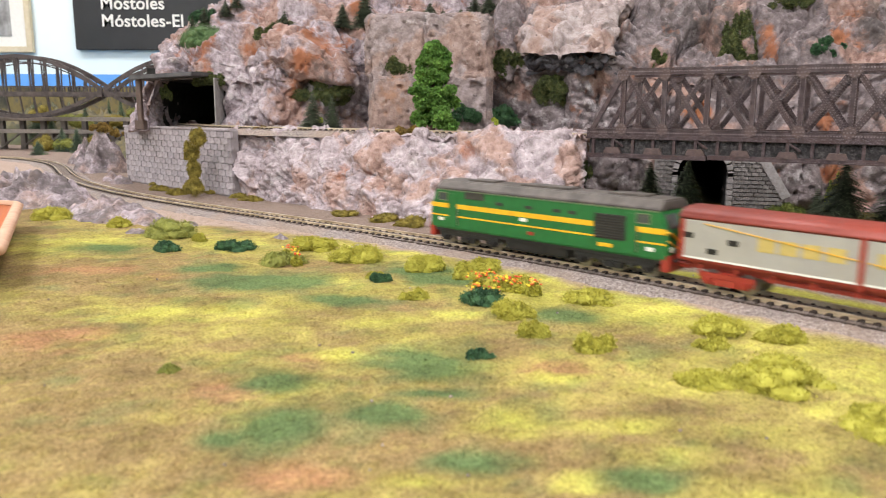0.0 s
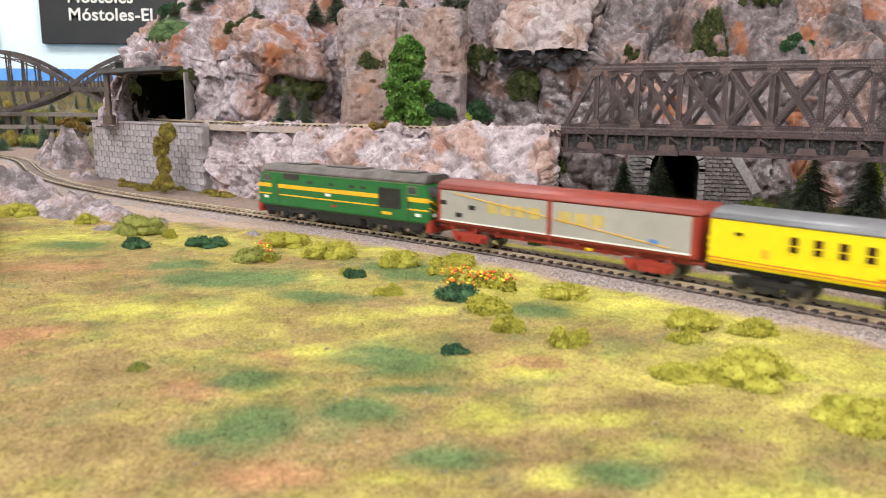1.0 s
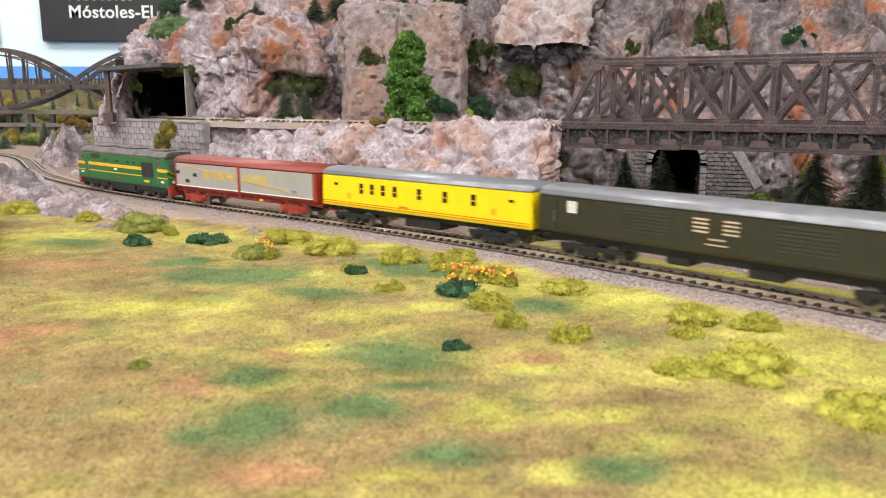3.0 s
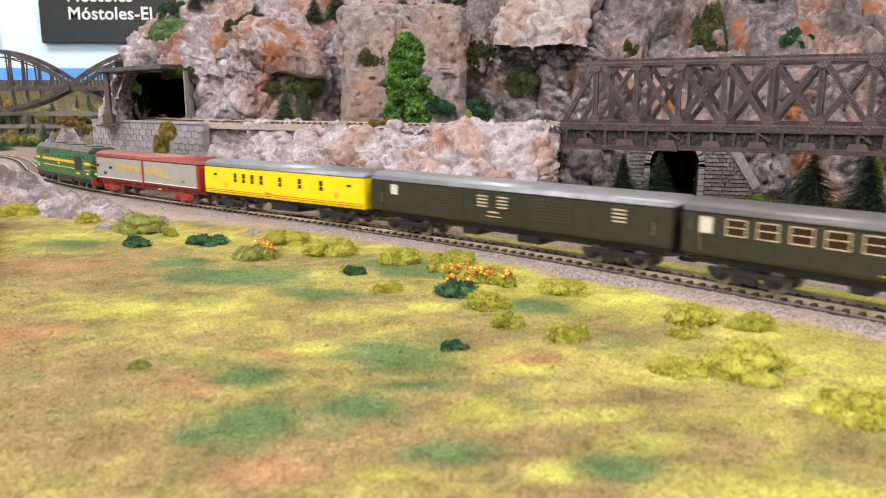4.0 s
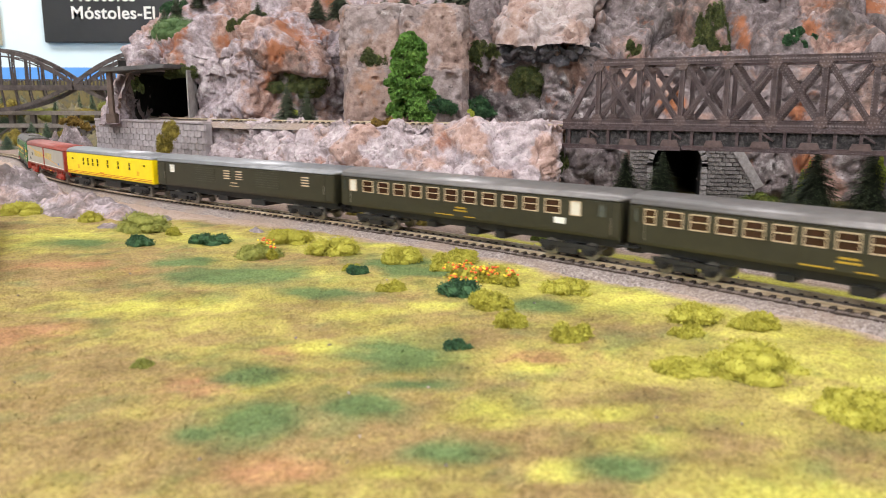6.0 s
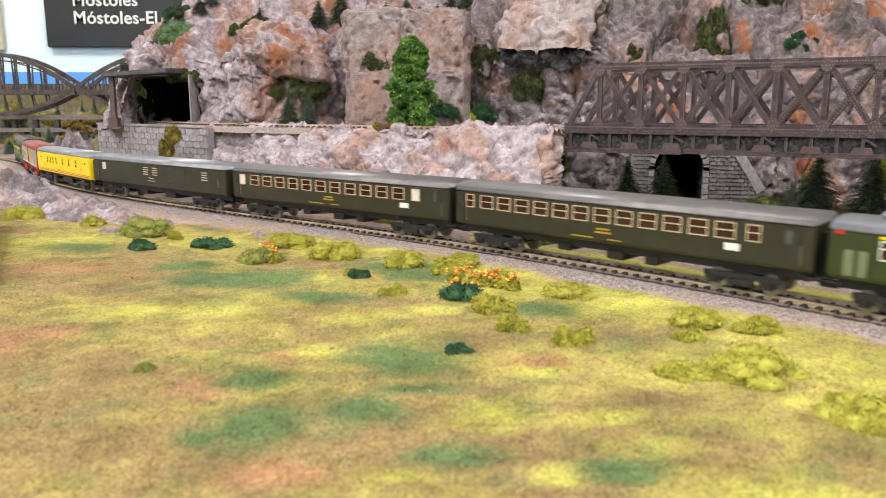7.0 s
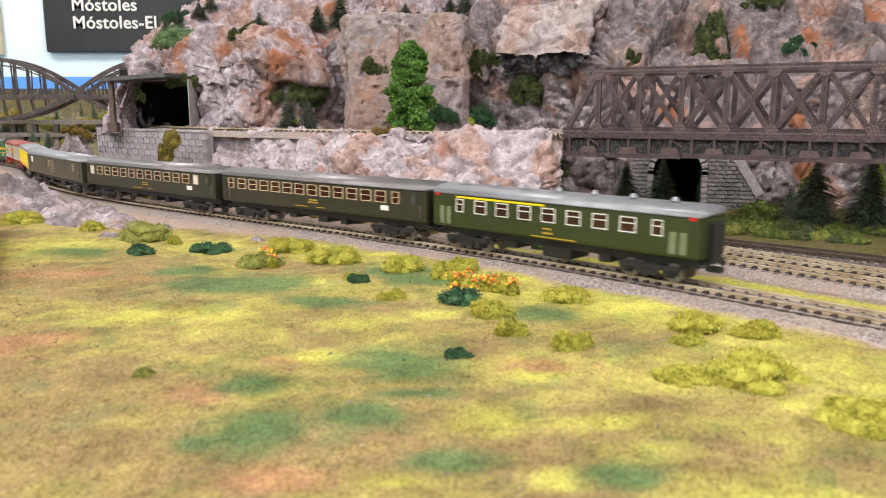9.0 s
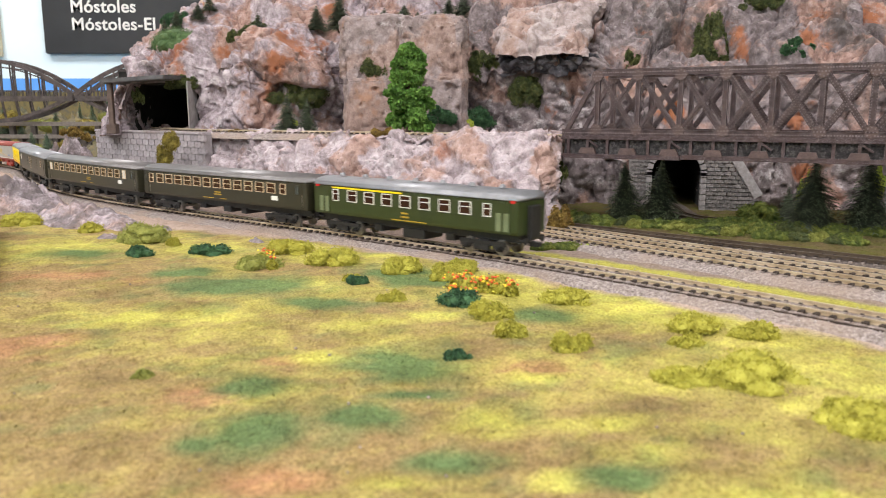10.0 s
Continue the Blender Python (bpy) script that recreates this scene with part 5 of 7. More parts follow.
# ---- masonry ----
def retaining_wall():
    a, b = Vector((-.509, 1.130, 0)), Vector((-.292, .938, 0))
    d = (b - a)
    L = d.length
    ang = math.degrees(math.atan2(d.y, d.x))
    mort = material("dark_mortar", [(0.25, 0.215, 0.218), (0.31, 0.272, 0.275)], 0.006, 0.95)
    blk = material("lilac_grey_stone_block", [(0.29, 0.252, 0.262), (0.37, 0.325, 0.335), (0.44, 0.395, 0.40)], 0.006, 0.9, 0, 0.7, 0.002, random_tint=0.13, second=((0.16, 0.12, 0.10), 0.05, 0.5))
    w = thing("retaining_wall", "lilac-grey stone block retaining wall under the upper track", "wall", at=pose(a.x, a.y, 0, 0, 0, ang))
    m = bmesh.new()
    box(m, 0, L, 0.0012, 0.012, -0.004, .0785)
    box(m, 0, 0.010, 0.0012, 0.12, -0.004, .0785)
    part("core", m, mort, w)
    m = bmesh.new()
    box(m, -0.001, L, -0.0012, 0.012, .0785, .0815)
    part("coping", m, blk, w, "", 0.0006)
    meshes = []
    for k in range(6):
        random.seed(k + 40)
        m = bmesh.new()
        box(m, 0.0002, 0.0156 + 0.0003 * (k % 3), rnd(-.0005, .0), 0.003, 0.0002, 0.0077)
        meshes.append(finish("stone_block", m, blk, 0.0005))
    random.seed(5)
    for r in range(10):
        x = 0.0 if r % 2 else -0.0075
        while x < L - 0.004:
            if x >= 0:
                k = random.randrange(6)
                piece("stone_block", meshes[k], w, pose(x, 0, -0.001 + r * 0.0079))
            x += 0.0163
    for r in range(10):
        for i in range(3):
            piece("stone_block", meshes[(r + i) % 6], w, pose(0, 0.016 * (i + 1) + (0.006 if r % 2 else 0), -0.001 + r * 0.0079, 0, 0, -90))


def stone_portal():
    st = material("grey_portal_stone", [(0.10, 0.09, 0.085), (0.19, 0.17, 0.16), (0.27, 0.245, 0.235)], 0.004, 0.9, 0, 0.8, 0.0015, random_tint=0.25)
    ringm = material("pale_voussoir_stone", [(0.24, 0.215, 0.21), (0.38, 0.35, 0.34)], 0.004, 0.9, 0, 0.6, 0.0015, random_tint=0.15)
    mort = M["ballast"]
    p = thing("tunnel_portal", "grey stone tunnel portal with pale arch ring and sloping wing", "tunnel portal", at=pose(.262, .858, -.004, 0, 0, -14))
    r, spring, top = .0265, .042, .084
    # wall of rough stones round the opening
    meshes = []
    for k in range(5):
        m = bmesh.new()
        box(m, 0.0002, 0.0066 + 0.0004 * k, rnd(-.0012, .0), .004, 0.0002, 0.0042)
        meshes.append(finish("stone", m, st, 0.0006))
    for row_ in range(19):
        z = row_ * 0.0045
        x = -.050 + (0.0035 if row_ % 2 else 0)
        while x < .080:
            wing = x > .052 and z > .070 - (x - .052) * 1.6
            cx, cz = x + .004, z + .002
            inside = abs(cx) < r + .006 and (cz < spring or math.hypot(cx, cz - spring) < r + .006)
            if not wing and not inside and z < top:
                piece("stone", meshes[random.randrange(5)], p, pose(x, 0, z))
            x += 0.0075
    for x0, x1 in ((-.052, -r - .003), (r + .003, .052)):
        m = bmesh.new()
        box(m, x0, x1, .0015, .012, 0, top - .001)
        part("backing", m, st, p)
    # arch ring
    vm = bmesh.new()
    box(vm, -.0030, .0030, -.0022, .012, r - .0004, r + .0058)
    vm = finish("voussoir", vm, ringm, 0.0005)
    for i in range(13):
        a = -90 + 180 * i / 12
        piece("voussoir", vm, p, pose(0, 0, spring) @ pose(0, 0, 0, 0, a, 0))
    jm = bmesh.new()
    box(jm, r - .0004, r + .0058, -.0022, .012, .0003, .0062)
    jm = finish("quoin", jm, ringm, 0.0005)
    for i in range(7):
        for e in (0, 180):
            piece("quoin", jm, p, pose(0, .0098 if e else 0, i * .0063) @ pose(0, 0, 0, 0, 0, e))
    # sloping coping on the wing
    m = bmesh.new()
    beam(m, (.050, 0, .078), (.088, 0, .018), .010, .0045, (0, 1, 0))
    part("wing_coping", m, ringm, p, "", 0.0006)
    bore = material("black_bore", [(0.010, 0.009, 0.009), (0.022, 0.02, 0.018)], 0.01, 0.95)
    m = bmesh.new()
    n = 16
    pts = [(-r, 0)] + [(-r * math.cos(math.pi * i / n), spring + r * math.sin(math.pi * i / n)) for i in range(n + 1)] + [(r, 0)]
    va = [m.verts.new((x, .003, z)) for x, z in pts]
    vb = [m.verts.new((x, .28, z)) for x, z in pts]
    for i in range(len(pts) - 1):
        m.faces.new((va[i], va[i + 1], vb[i + 1], vb[i]))
    m.faces.new(vb)
    part("bore", m, bore, p)


# ---- truss bridge ----
def truss_bridge():
    iron = material("weathered_brown_iron", [(0.045, 0.028, 0.030), (0.075, 0.050, 0.052), (0.13, 0.095, 0.097)], 0.004, 0.36, 0.35, 0.2, 0.0012, second=((0.10, 0.058, 0.052), 0.02, 0.4))
    # rivet heads paler than the iron: their bright glints put into the colour
    glint = material("rivet_head_glints", [(0.14, 0.105, 0.108), (0.24, 0.19, 0.19)], 0.004, 0.35, 0.4)
    rustm = material("rusty_bracket", [(0.085, 0.056, 0.053), (0.15, 0.10, 0.09)], 0.006, 0.45, 0.35, 0.4, 0.002)
    # gravel infill; its colour also holds the black shade between flange and brackets
    infill = material("recess_shaded_gravel", [(0.010, 0.009, 0.009), (0.03, 0.026, 0.026), (0.09, 0.08, 0.078)], 0.003, 0.9, 0, 0.9, 0.0025)
    a = Vector((.1165, .7305))
    ang = math.degrees(math.atan2(-.125, .234))
    br = thing("truss_bridge", "brown riveted iron truss railway bridge over the lower tracks", "bridge", at=pose(a.x, a.y, -.0028, 0, 0, ang))
    P, N, W = 0.0372, 12, 0.052
    zb, zt = .0895, .1438
    x_end = .0295 + P * (N - 2) + .0295

    def node(i, top):
        if top:
            return .0295 + P * i
        return 0.0 if i == 0 else .0295 + P * (i - 1)

    def rivets(m, spots, r=.00055, deep=.0006):
        """Raised rivet heads at (x, y, z) on a near face, in the second material."""
        k = len(m.faces)
        for x, y, z in spots:
            box(m, x - r, x + r, y - deep, y, z - r, z + r)
        m.faces.ensure_lookup_table()
        for f in m.faces[k:]:
            f.material_index = 1

    gm = bmesh.new()
    rod(gm, (0, .0012, 0), (0, -.0004, 0), .0054, sides=8)
    rivets(gm, [(.0038 * math.cos(i * math.pi / 4), -.0004, .0038 * math.sin(i * math.pi / 4)) for i in range(8)] + [(-.0013, -.0004, 0), (.0013, -.0004, 0)])
    gm = finish("gusset", gm, rustm)
    gm.materials.append(glint)

    for y in (0.0, W):
        last = N - 2
        for nm, x0, x1, z, h in (("top_chord", node(0, 1) - .002, node(last, 1) + .002, zt, .0042), ("bottom_chord", -.003, x_end + .003, zb, .0050)):
            m = bmesh.new()
            box(m, x0, x1, y - .0022, y + .0022, z - h / 2, z + h / 2)
            box(m, x0, x1, y - .0030, y + .0030, z + h / 2, z + h / 2 + .0008)
            box(m, x0, x1, y - .0030, y + .0030, z - h / 2 - .0008, z - h / 2)
            rivets(m, [(x0 + (i + .5) * .0022, y - .0022, z) for i in range(int((x1 - x0) / .0022))], .0006, .0007)
            part(nm, m, iron, br).data.materials.append(glint)
        for i in range(last + 1):
            m = bmesh.new()
            x = node(i, 1)
            box(m, x - .0016, x + .0016, y - .0010, y + .0010, zb, zt)
            box(m, x - .0022, x - .0014, y - .0018, y + .0018, zb, zt)
            box(m, x + .0014, x + .0022, y - .0018, y + .0018, zb, zt)
            rivets(m, [(x + e * .0018, y - .0018, zb + (zt - zb) * j / 24) for j in range(1, 24) for e in (-1, 1)], .00042, .0005)
            part("post", m, iron, br).data.materials.append(glint)
            for z in (zb + .003, zt - .003):
                piece("gusset", gm, br, pose(x, y - .0026, z))
        for e in (0, 1):
            m = bmesh.new()
            xa, xb = (0, node(0, 1)) if not e else (x_end, node(last, 1))
            beam(m, (xa, y, zb), (xb, y, zt), .0040, .0034, (0, 1, 0))
            part("end_post", m, iron, br)
        for i in range(last):
            x0, x1 = node(i, 1), node(i + 1, 1)
            for q, (za, zc) in enumerate(((zb, zt), (zt, zb))):
                m = bmesh.new()
                off = -.0008 if q else .0008
                beam(m, (x0, y + off, za), (x1, y + off, zc), .0008, .0030, (0, 1, 0))
                d = Vector((x1 - x0, 0, zc - za))
                for s_ in (-1, 1):
                    o = Vector((-d.z, 0, d.x)).normalized() * .0013 * s_
                    beam(m, Vector((x0, y + off, za)) + o, Vector((x1, y + off, zc)) + o, .0022, .0006, (0, 1, 0))
                steps = int(d.length / .0024)
                side = Vector((-d.z, 0, d.x)).normalized() * .0014
                rivets(m, [tuple(Vector((x0, y + off - .0003, za)) + d * (j / steps) + side * e) for j in range(2, steps - 1) for e in (-1, 1)], .00045, .0006)
                part("diagonal", m, iron, br).data.materials.append(glint)
    # cross bracing above and floor beams below
    for i in range(N - 1):
        x = node(i, 1)
        m = bmesh.new()
        box(m, x - .0014, x + .0014, 0, W, zt - .001, zt + .002)
        part("top_strut", m, iron, br)
        if i < N - 2:
            m = bmesh.new()
            beam(m, (x, 0, zt + .0010), (x + P, W, zt + .0010), .0014, .0012)
            part("wind_brace", m, iron, br)
            m = bmesh.new()
            beam(m, (x + P, 0, zt + .0018), (x, W, zt + .0018), .0014, .0012)
            part("wind_brace", m, iron, br)
        m = bmesh.new()
        box(m, x - .0016, x + .0016, .003, W - .003, .073, .0785)
        part("floor_beam", m, iron, br)
    m = bmesh.new()
    box(m, 0, x_end, .004, W - .004, .0765, .0790)
    part("deck", m, infill, br)
    # the plate girder along the near and far side
    for y, s_ in ((-.0015, 1), (W + .0015, -1)):
        m = bmesh.new()
        box(m, 0, x_end, y - .0004, y + .0004, .0695, .0855)
        part("girder_web", m, infill, br, "stone-textured girder web with recess shade in its dark colour")
        for x0, x1, z0, z1, o in ((-.003, x_end, .0835, .0862, .0030), (-.003, .1070, .0664, .0702, .0052), (.1075, x_end, .0672, .0712, .0040)):
            m = bmesh.new()
            box(m, x0, x1, y - o, y + .0008, z0, z1)
            box(m, x0, x1, y - o - .0012, y + .0008, z0, z0 + .0012)
            part("flange", m, iron, br, "", 0.0003)
        k = 0
        x = 0.004
        while x < x_end:
            m = bmesh.new()
            box(m, x - .0013, x + .0013, y - .0030, y + .0004, .0702, .0835)
            part("stiffener", m, iron, br)
            if k % 2 == 0:
                m = bmesh.new()
                v = [m.verts.new((x + .0186 + dx, y + dy, z)) for dy in (-.0046, .0002) for dx, z in ((-.0085, .0702), (.0085, .0702), (.0062, .0760), (-.0062, .0760))]
                for f in ((0, 1, 2, 3), (7, 6, 5, 4), (0, 4, 5, 1), (1, 5, 6, 2), (2, 6, 7, 3), (3, 7, 4, 0)):
                    m.faces.new([v[i] for i in f])
                part("bracket", m, rustm, br, "rust-brown trapezoid bracket", 0.0004)
            m = bmesh.new()
            if k % 4 == 1:
                beam(m, (x, y - .0025, .0835), (x + .010, y - .0025, .0768), .0016, .0018, (0, 1, 0))
                part("brace", m, iron, br)
            else:
                m.free()
            x += .0186
            k += 1
    # ledge plates between chord and girder
    for y in (-.002, W + .002):
        m = bmesh.new()
        box(m, .0006, .0050, y - .0022, y + .0022, .0862, .0872)
        plate = finish("ledge_plate", m, iron)
        for i in range(int(x_end / .0062)):
            piece("ledge_plate", plate, br, pose(i * .0062, 0, 0))
    return br


# ---- the arched bridge, the far scenery and the wall behind ----
def arc_bar(bm, pts, y, w, h):
    """One bent bar through (x, z) points."""
    rings = []
    for i, (x, z) in enumerate(pts):
        a, b = pts[max(0, i - 1)], pts[min(len(pts) - 1, i + 1)]
        d = Vector((b[0] - a[0], b[1] - a[1])).normalized()
        nx, nz = -d.y * h / 2, d.x * h / 2
        rings.append([bm.verts.new((x + s * nx, y + e * w / 2, z + s * nz)) for e, s in ((-1, -1), (1, -1), (1, 1), (-1, 1))])
    for p, q in zip(rings, rings[1:]):
        for i in range(4):
            bm.faces.new((p[i], p[(i + 1) % 4], q[(i + 1) % 4], q[i]))
    bm.faces.new(rings[0])
    bm.faces.new(rings[-1][::-1])


def arch_bridge():
    iron = material("dark_brown_arch_steel", [(0.045, 0.035, 0.034), (0.085, 0.066, 0.063), (0.125, 0.098, 0.092)], 0.015, 0.55, 0.1, 0.2)
    span, up, dn, W = 0.43, .084, .066, .06
    for k, (x0, label) in enumerate(((-.928 - .43, "dark brown lens-shaped arch bridge span"), (-.928, "dark brown lens-shaped arch bridge span, partly behind the hill"))):
        br = thing("arch_bridge", label, "bridge", "arch bridge spans", at=pose(x0 + .004 * k, 1.95 + .003 * k, .150, 0, 0, 0))
        n = 24

        def arc(i, h):
            u = i / n
            return span * u, h * 4 * u * (1 - u)
        for y in (0, W):
            for nm, h in (("top_arch", up), ("bottom_arch", -dn)):
                m = bmesh.new()
                arc_bar(m, [arc(i, h) for i in range(n + 1)], y + (0 if h > 0 else .0009), .006 if h > 0 else .0052, .0095)
                part(nm, m, iron, br)
                if h > 0:
                    m = bmesh.new()
                    arc_bar(m, [(arc(i, h)[0], arc(i, h)[1] * .84 - .001) for i in range(1, n)], y, .003, .003)
                    part("inner_arch", m, iron, br)
            m = bmesh.new()
            box(m, 0, span, y - .003, y + .003, -.016, -.004)
            part("deck_girder", m, iron, br)
            m = bmesh.new()
            box(m, 0, span, y - .001, y + .001, .0090, .0106)
            for i in range(44):
                box(m, span * i / 44, span * i / 44 + .0012, y - .001, y + .001, -.004, .0090)
            part("railing", m, iron, br)
            for i in range(2, n - 1, 2):
                (xa, za), (xb, zb) = arc(i, up), arc(i, -dn)
                for f in (-1, 1):
                    m = bmesh.new()
                    beam(m, (xa + f * .0035, y, -.005), (xa + f * .0065 * (1 if i % 4 else .3), y, za), .0028, .0032, (0, 1, 0))
                    part("hanger", m, iron, br)
                m = bmesh.new()
                beam(m, (xa, y, -.005), (xb + .008, y, zb), .0028, .0032, (0, 1, 0))
                part("hanger", m, iron, br)
        m = bmesh.new()
        box(m, 0, span, .003, W - .003, -.014, -.008)
        part("deck", m, iron, br)
        for i in range(3, n - 2, 3):
            (xa, za) = arc(i, up)
            m = bmesh.new()
            beam(m, (xa, 0, za), (xa, W, za), .004, .004)
            part("cross_strut", m, iron, br)


def far_scenery():
    board = material("blue_backboard", [(0.10, 0.33, 0.80), (0.13, 0.38, 0.86)], 0.1, 0.6)
    b = bmesh.new()
    box(b, -3.1, -.6, 2.70, 2.715, -.01, .222)
    tagged(new("backboard", finish("backboard", b, board)), "blue painted board behind the layout", "board")
    dist = material("painted_distance", [(0.035, 0.036, 0.028), (0.085, 0.078, 0.05), (0.19, 0.15, 0.055), (0.10, 0.092, 0.08)], 0.06, 0.9, stretch=(1, 1, .7))
    b = bmesh.new()
    box(b, -3.1, -.5, 2.66, 2.675, -.01, .176)
    tagged(new("backdrop", finish("backdrop", b, dist)), "low backdrop of painted ochre and green distance", "backdrop", kind="structure")
    wood = material("dark_trestle_timber", [(0.05, 0.042, 0.036), (0.12, 0.10, 0.085)], 0.01, 0.8, 0, 0.3, stretch=(1, 1, .3))
    pale = material("weathered_trestle_cap", [(0.20, 0.17, 0.15), (0.30, 0.26, 0.23)], 0.01, 0.8)
    t = thing("trestle_viaduct", "dark timber trestle viaduct behind the curve", "viaduct", at=pose(-1.62, 1.98, 0, 0, 0, 0))
    for z, mm in ((.040, pale), (.072, pale)):
        b = bmesh.new()
        box(b, 0, .80, 0, .05, z, z + .010)
        part("beam", b, mm, t, "", .0008)
    for i in range(15):
        b = bmesh.new()
        x = .01 + i * .055
        box(b, x, x + .012, .004, .016, -.004, .072)
        part("leg", b, wood, t)
        if i % 3 == 0:
            b = bmesh.new()
            box(b, x - .004, x + .03, .006, .04, -.004, .040)
            part("pier", b, wood, t)
        if i < 14:
            b = bmesh.new()
            beam(b, (x, .003, .0), (x + .055, .003, .040), .004, .004, (0, 1, 0))
            part("brace", b, wood, t)
    for x, y, rx, ry, h, s in ((-1.25, 2.35, .42, .14, .115, 2.2), (-.85, 2.30, .30, .16, .10, 5.5), (-1.8, 2.40, .40, .16, .12, 8.8), (-.70, 1.75, .16, .12, .06, 3.3)):
        mound("far_bank", "brown and green scenic bank in the distance", x, y, rx, ry, h, s, M["far_turf"], 0, 60)


def wall_sign():
    black = material("black_sign_board", [(0.010, 0.010, 0.011), (0.022, 0.021, 0.022)], 0.2, 0.45)
    s = thing("wall_sign", "black station sign board with white lettering on the wall", "sign", at=pose(-1.505, 2.985, .326))
    b = bmesh.new()
    box(b, 0, 1.05, -.012, .012, 0, .40)
    part("board", b, black, s, "", .003)
    for text, z in (("M\u00f3stoles", .150), ("M\u00f3stoles-El", .086)):
        c = bpy.data.curves.new("lettering", "FONT")
        c.body, c.size, c.extrude, c.offset = text, .0640, .002, .0009
        c.space_character = 1.05
        ob = new("lettering", c)
        dg = bpy.context.evaluated_depsgraph_get()
        me = bpy.data.meshes.new_from_object(ob.evaluated_get(dg))
        bpy.data.objects.remove(ob)
        me.materials.clear()
        me.materials.append(M["white"])
        o = new("lettering", me)
        o.parent = s
        o.matrix_basis = pose(.108, -.0135, z, 90, 0, 0)
        tagged(o, "white sans lettering")
    p = thing("picture_frame", "pale wooden picture frame with a grey photograph", "picture frame", at=pose(-1.80, 2.985, .315))
    wood = material("pale_frame_wood", [(0.55, 0.46, 0.30), (0.66, 0.57, 0.40)], 0.02, 0.5)
    for d in ((-.20, .125, 0, .022), (-.20, .125, .48, .502), (-.20, -.178, .022, .48), (.103, .125, .022, .48)):
        b = bmesh.new()
        box(b, d[0], d[1], -.012, .010, d[2], d[3])
        part("moulding", b, wood, p, "", .002)
    b = bmesh.new()
    box(b, -.178, .103, -.002, .006, .022, .48)
    part("mount", b, M["white"], p)
    grey = material("grey_photo_print", [(0.10, 0.10, 0.10), (0.28, 0.27, 0.26), (0.5, 0.49, 0.48)], 0.08, 0.3)
    b = bmesh.new()
    box(b, -.14, .045, -.004, -.001, .06, .44)
    part("photograph", b, grey, p, "grey photograph")


def terracotta_tub():
    clay = material("terracotta_clay", [(0.40, 0.12, 0.045), (0.52, 0.18, 0.075)], 0.02, 0.6, 0, 0.2, 0.004)
    rimm = material("pale_clay_rim", [(0.50, 0.26, 0.15), (0.60, 0.36, 0.23)], 0.01, 0.6)
    t = thing("terracotta_tub", "orange terracotta tub with a pale rounded rim", "tub", at=pose(-.428, .498, 0, 0, 0, 28))
    hx, hy, r, k = .105, .145, .03, 7

    def loop(inset, z):
        out = []
        for cx, cy, a0 in ((1, 1, 0), (-1, 1, 90), (-1, -1, 180), (1, -1, 270)):
            for i in range(k):
                a = radians(a0 + 90 * i / (k - 1))
                rr = max(.004, r - inset)
                out.append((cx * (hx - r) + math.cos(a) * rr, cy * (hy - r) + math.sin(a) * rr, z))
        return out

    def skin(b, loops, cap0=False, cap1=False):
        vs = [[b.verts.new(p) for p in l] for l in loops]
        for l0, l1 in zip(vs, vs[1:]):
            for i in range(len(l0)):
                j = (i + 1) % len(l0)
                b.faces.new((l0[i], l0[j], l1[j], l1[i]))
        if cap0:
            b.faces.new(vs[0][::-1])
        if cap1:
            b.faces.new(vs[-1])
    b = bmesh.new()
    skin(b, [loop(.012, -.003), loop(.0, .022), loop(.005, .022), loop(.016, .002)], True, True)
    part("bowl", b, clay, t, "", 0, True)
    b = bmesh.new()
    skin(b, [loop(-.002, .0195), loop(-.003, .0225), loop(0, .0245), loop(.005, .0245), loop(.006, .0215)])
    part("rim", b, rimm, t, "pale rounded rim", 0, True)


M["far_turf"] = material("far_scenic_turf", [(0.06, 0.055, 0.04), (0.13, 0.11, 0.065), (0.21, 0.17, 0.07)], 0.03, 0.95, 0, 0.5, 0.01, second=((0.07, 0.085, 0.04), 0.1, 0.7))
shelf_rock()
left_hill()
left_flank()
# the hill, its tunnel and gallery stand a little further back than first laid out
SET_BACK = Matrix.Translation((0, 0, .105)) @ Matrix.Scale(1.045, 4) @ Matrix.Translation((0, 0, -.105))
for ob in list(scene.objects):
    if ob.name in ("rock_hill", "boulder"):
        ob.data.transform(SET_BACK)
    elif ob.name in ("tunnel_mouth", "gallery_roof"):
        ob.matrix_basis = SET_BACK
block_rock()
right_cliff()
ledge_rocks()
outcrops()
retaining_wall()
stone_portal()
truss_bridge()
arch_bridge()
far_scenery()
wall_sign()
terracotta_tub()


